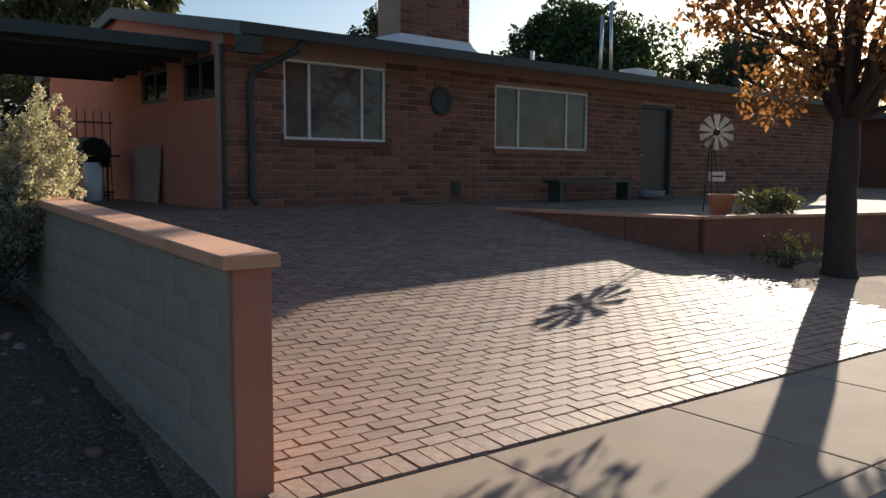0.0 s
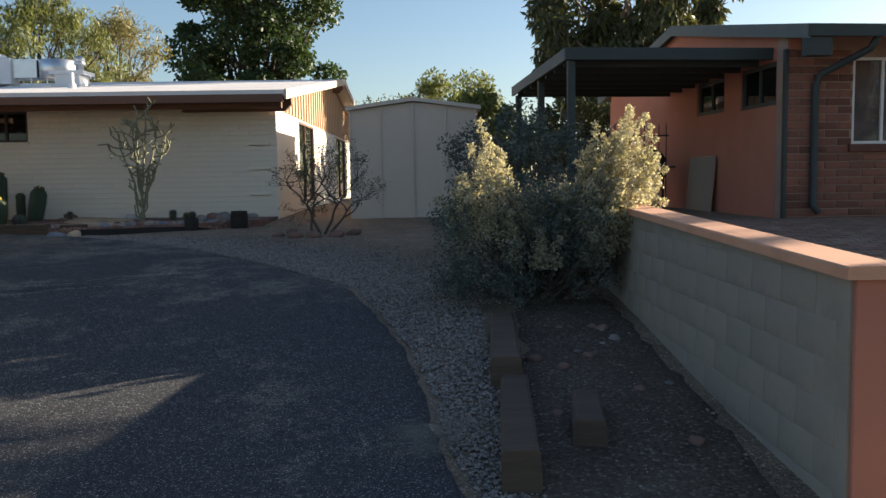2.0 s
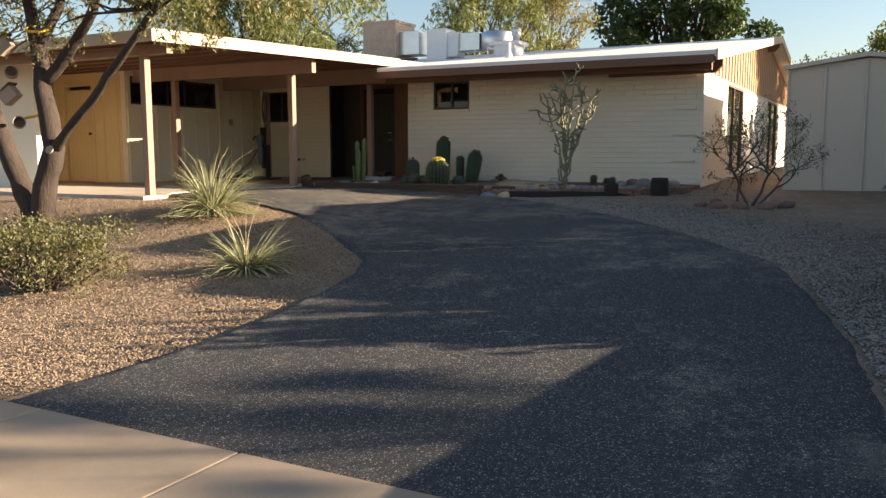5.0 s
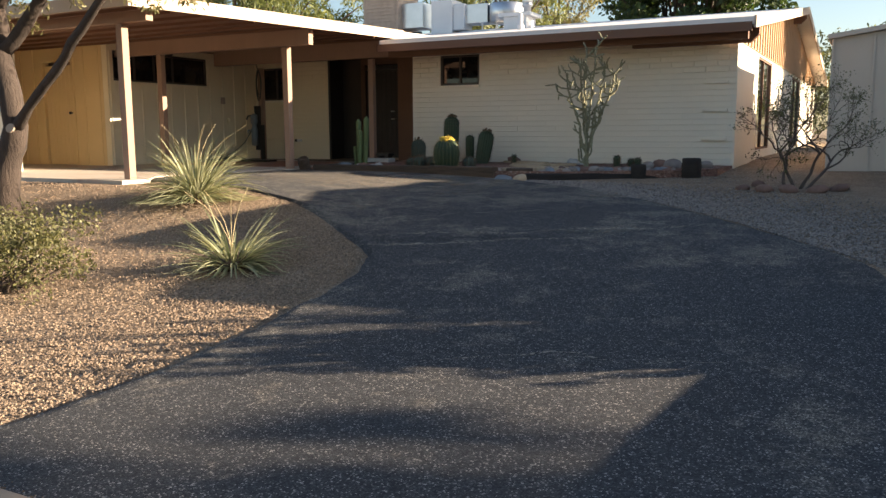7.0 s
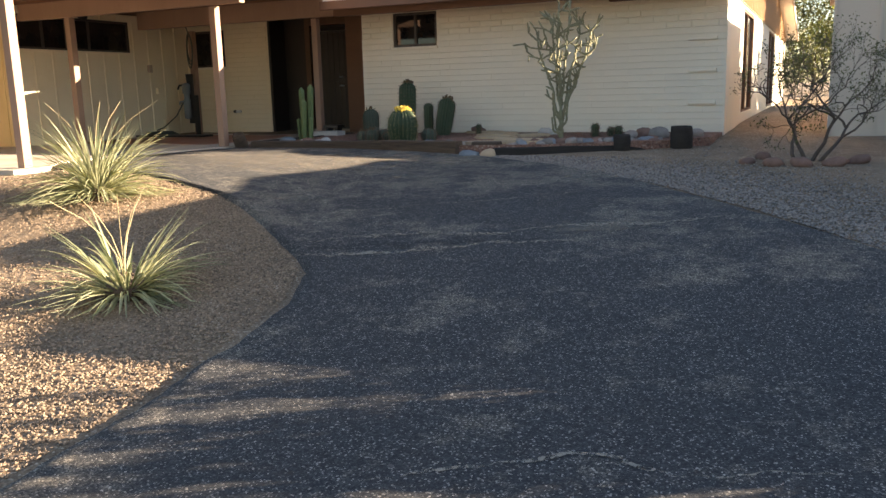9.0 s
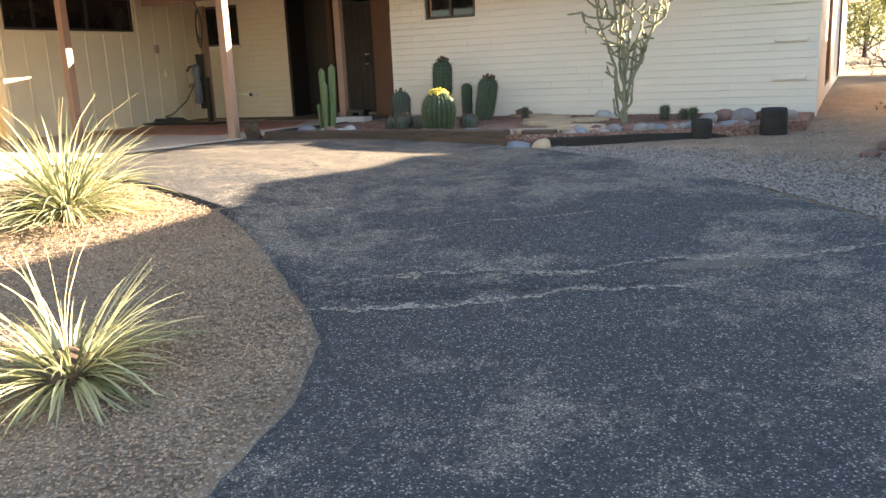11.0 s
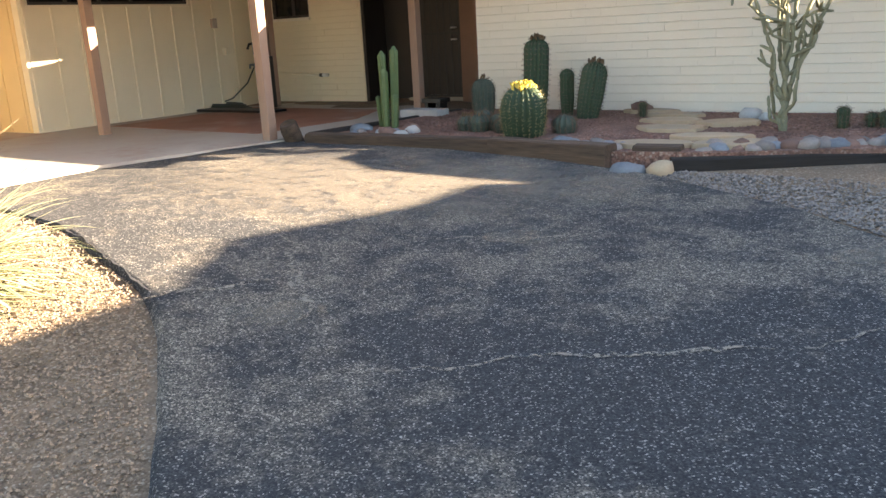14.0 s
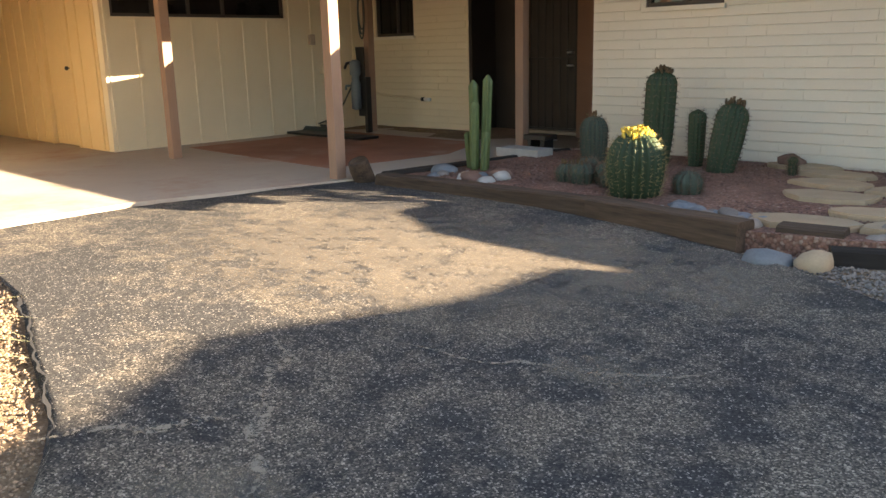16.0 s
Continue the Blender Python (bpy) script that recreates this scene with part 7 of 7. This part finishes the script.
def stones(name, n, spot, lo, hi, material, label):
    verts, faces, k = [], [], 0
    while k < n:
        x, y, *zz = spot()
        s = nr.uniform(lo, hi)
        v = base * (s * nr.uniform(0.6, 1.3, size=(6, 1))) * np.array((1.2, 1.0, 0.7))
        a = nr.uniform(0, 6.283)
        r = np.array(((math.cos(a), -math.sin(a), 0), (math.sin(a), math.cos(a), 0), (0, 0, 1)))
        v = v @ r.T + np.array((x, y, (zz[0] if zz else G(x, y)) + 0.2 * s))
        verts.append(v), faces.append(tri_f + 6 * k)
        k += 1
    return raw(name, np.concatenate(verts).tolist(), np.concatenate(faces).tolist(), material, None, label, "gravel", "stuff")


def west_side():
    while True:
        y = nr.uniform(3.0, 10.0)
        x = table(DRIVE_L, y) - 0.02 - (abs(nr.normal(0, 1.2)) if nr.random() < 0.35 else nr.uniform(0, 8))
        if x > -14 and not (y > 9.0 and x < -11.3):
            return x, y


def east_side():
    while True:
        y = nr.uniform(3.0, 14.5)
        x = table(DRIVE_R, min(y, 13.0)) + 0.03 + abs(nr.normal(0, 1.2))
        if x < (-0.6 + 1.3 * (nr.random() < 0.06) if y < 7.4 else 0.7 if y < 9.8 else 3.5) and not (x < -4.2 and y > 13.2) and not (y > 15):
            return x, y


stones("loose_gravel", 52000, west_side, 0.004, 0.0115, "pebble", "loose brown and pale gravel beside the drive")
stones("loose_gravel", 30000, east_side, 0.005, 0.016, "pebble_grey", "loose grey gravel between drive and wall")


def on_bed():
    y = nr.uniform(13.6, 16.1)
    x = nr.uniform(-10.9, -6.9 + 2.2 * smoothstep(13.6, 14.7, y))
    return x, y, BED_Z - 0.028 + 0.03 * smoothstep(13.4, 15.5, y)


stones("bed_gravel", 6000, on_bed, 0.006, 0.015, "stone_red", "crushed reddish gravel on the bed")


def kerb_litter():
    x = nr.uniform(-6.0, -0.8)
    return x, 2.9 + abs(nr.normal(0, 0.03))


stones("leaf_litter", 500, kerb_litter, 0.006, 0.014, "fruit_dry", "dry litter along the driveway edge")

# ---- block and brick pieces ----
# grey blocks of the garden wall
blk = brick_mesh("block", 0.392, 0.012, 0.192, 0.005, "block")
for r in range(7):
    z = 0.02 + r * 0.2
    for c in range(18):
        y = WALL_Y0 + 0.15 + 0.2 + c * 0.4 - (0.2 if r % 2 else 0.0)
        if y - 0.19 > WALL_Y0 + 0.13 and y < WALL_Y1 - 0.2 and z + 0.1 < cap_z(y) - 0.055 and z + 0.1 > G(0.7, y) - 0.05:
            piece("block", blk, garden_wall, WALL_X + 0.007, y, z, -90)


def joined_boxes(name, rows, material, parent, label=""):
    """Bricks too many to part: (x, y, z, lx, ly, lz) in one mesh."""
    verts, faces = [], []
    for x, y, z, lx, ly, lz in rows:
        k = len(verts)
        e = 0.012
        verts += [(x - lx / 2, y + ly, z - lz / 2), (x + lx / 2, y + ly, z - lz / 2), (x + lx / 2, y + ly, z + lz / 2), (x - lx / 2, y + ly, z + lz / 2),
                  (x - lx / 2 + e, y, z - lz / 2 + e), (x + lx / 2 - e, y, z - lz / 2 + e), (x + lx / 2 - e, y, z + lz / 2 - e), (x - lx / 2 + e, y, z + lz / 2 - e)]
        faces += [(k + 4, k + 5, k + 6, k + 7), (k, k + 1, k + 5, k + 4), (k + 1, k + 2, k + 6, k + 5), (k + 2, k + 3, k + 7, k + 6), (k + 3, k, k + 4, k + 7)]
    ob = raw(name, verts, faces, material, parent, label, "", "stuff")
    return ob


def course_wall(parent, x0, x1, z0, z1, y, lx, lz, gap, holes, me, material, near, depth, jitter=0.004):
    """Running-bond bricks over a wall at y; those within near() become parts, the rest one mesh."""
    rest, count, r, z = [], 0, 0, z0
    rng = random.Random(9)
    while z + lz <= z1:
        x = x0 + lx / 2 - (lx / 2 if r % 2 else 0)
        while x - lx / 2 < x1:
            a, b = max(x - lx / 2, x0), min(x + lx / 2, x1)
            segs = [(a, b)]
            for h in holes:
                if h[2] < z + lz and h[3] > z:
                    segs = [q for s, e in segs for q in ((s, min(e, h[0])), (max(s, h[1]), e)) if q[1] - q[0] > 0.05]
            for s, e in segs:
                w = e - s - gap
                if w < 0.04:
                    continue
                cx, cz, jy = (s + e) / 2, z + lz / 2, rng.uniform(-jitter, jitter)
                if count < 300 and near(cx, cz):
                    piece("brick", me, parent, cx, y + jy, cz, rng.uniform(-0.4, 0.4), w / lx, 1, 1, 0, rng.uniform(-0.4, 0.4))
                    count += 1
                else:
                    rest.append((cx, y + jy, cz, w, depth, lz - gap))
            x += lx
        z += lz
        r += 1
    joined_boxes("brick_courses", rest, material, parent)


adobe_me = brick_mesh("brick", 0.40, 0.02, 0.1, 0.012, "adobe")
course_wall(hw, 0.0, HX1, -0.1, HTOP, -0.006, 0.40, 0.118, 0.018, bh_holes(), adobe_me, "adobe", lambda x, z: x < 5.2, 0.02, 0.006)
slump_me = brick_mesh("brick", 0.40, 0.012, 0.1, 0.007, "white_block", True)
slump_cream = brick_mesh("brick", 0.40, 0.012, 0.1, 0.007, "cream", True)
course_wall(front_wall, FX0, FX1, BASE, TOP, FY, 0.40, 0.102, 0.001, [WIN], slump_me, "white_block", lambda x, z: z > 0.8, 0.012, 0.0018)
course_wall(entry_wall, -16.0, -13.75, 0.86, 3.3, DW_Y, 0.40, 0.102, 0.001, [BWIN], slump_cream, "cream", lambda x, z: True, 0.012, 0.0015)
for z in (1.36, 1.87, 2.36):
    piece("step_brick", brick_mesh("brick", 0.42, 0.06, 0.05, 0.008, "white_block"), front_wall, FX1 - 0.35, FY - 0.05, z)
# chimney courses
course_wall(chim, -1.13, 1.13, 0.48, 1.88, -0.468, 0.40, 0.118, 0.018, [], adobe_me, "adobe", lambda x, z: True, 0.02)

# pavers: running bond with a header row along the sidewalk
EDGE_E = [(2.9, 8.35), (3.9, 8.5), (5.0, 8.8), (6.3, 8.98), (7.5, 9.2), (11.4, 8.7)]
pavers = strip("paver_joint", [(2.9, 1.0), (12.0, 1.0)], EDGE_E, 2.91, 11.6, 0.2, 30, 0.025, "joint", "sandy joints under the brick paving", "paving", 0.0)
bm = bmesh.new()
box(bm, -0.5, 0.5, -0.5, 0.5, -0.05, 0.0)
bmesh.ops.bevel(bm, geom=[e for e in bm.edges if all(v.co.z > -1e-6 for v in e.verts)], offset=0.03, segments=1, affect="EDGES")
pv_me = finish("paver", bm, "paver")
rng = random.Random(14)
PL, PW, count, verts, faces = 0.232, 0.116, 0, [], []
y, r = 2.915, 0
while y < 11.5:
    header = r == 0
    ly, lx = (0.225, 0.112) if header else (PW, PL)
    x = 1.0 + (0 if header else (lx / 2 if r % 2 else lx))
    lim = table(EDGE_E, y)
    while x + lx / 2 < lim:
        cx, cy = x, y + ly / 2
        dz = rng.uniform(-0.0025, 0.003)
        sl = (G(cx, cy + 0.06) - G(cx, cy - 0.06)) / 0.12
        tx, ty = rng.uniform(-0.4, 0.4), rng.uniform(-0.4, 0.4)
        if count < 300 and cx < 3.7:
            piece("paver", pv_me, pavers, cx, cy, G(cx, cy) + 0.034 + dz, rng.uniform(-1.5, 1.5), lx - 0.0045, ly - 0.0045, 1, math.degrees(math.atan(sl)) + tx, ty)
            count += 1
        else:
            k = len(verts)
            a, b = (lx - 0.0045) / 2, (ly - 0.0045) / 2
            jx, jy = rng.uniform(-0.003, 0.003), rng.uniform(-0.003, 0.003)
            for sx, sy, e, zz in ((-1, -1, 0, -0.05), (1, -1, 0, -0.05), (1, 1, 0, -0.05), (-1, 1, 0, -0.05), (-1, -1, 0.006, 0), (1, -1, 0.006, 0), (1, 1, 0.006, 0), (-1, 1, 0.006, 0)):
                px, py = cx + jx + sx * (a - e), cy + jy + sy * (b - e)
                verts.append((px, py, G(px, py) + 0.034 + dz + zz + radians(tx) * sy * b + radians(ty) * sx * a))
            faces += [(k + 4, k + 5, k + 6, k + 7), (k, k + 1, k + 5, k + 4), (k + 1, k + 2, k + 6, k + 5), (k + 2, k + 3, k + 7, k + 6), (k + 3, k, k + 4, k + 7)]
        x += lx
    y += ly
    r += 1
raw("paver_field", verts, faces, "paver", pavers, "", "", "stuff")
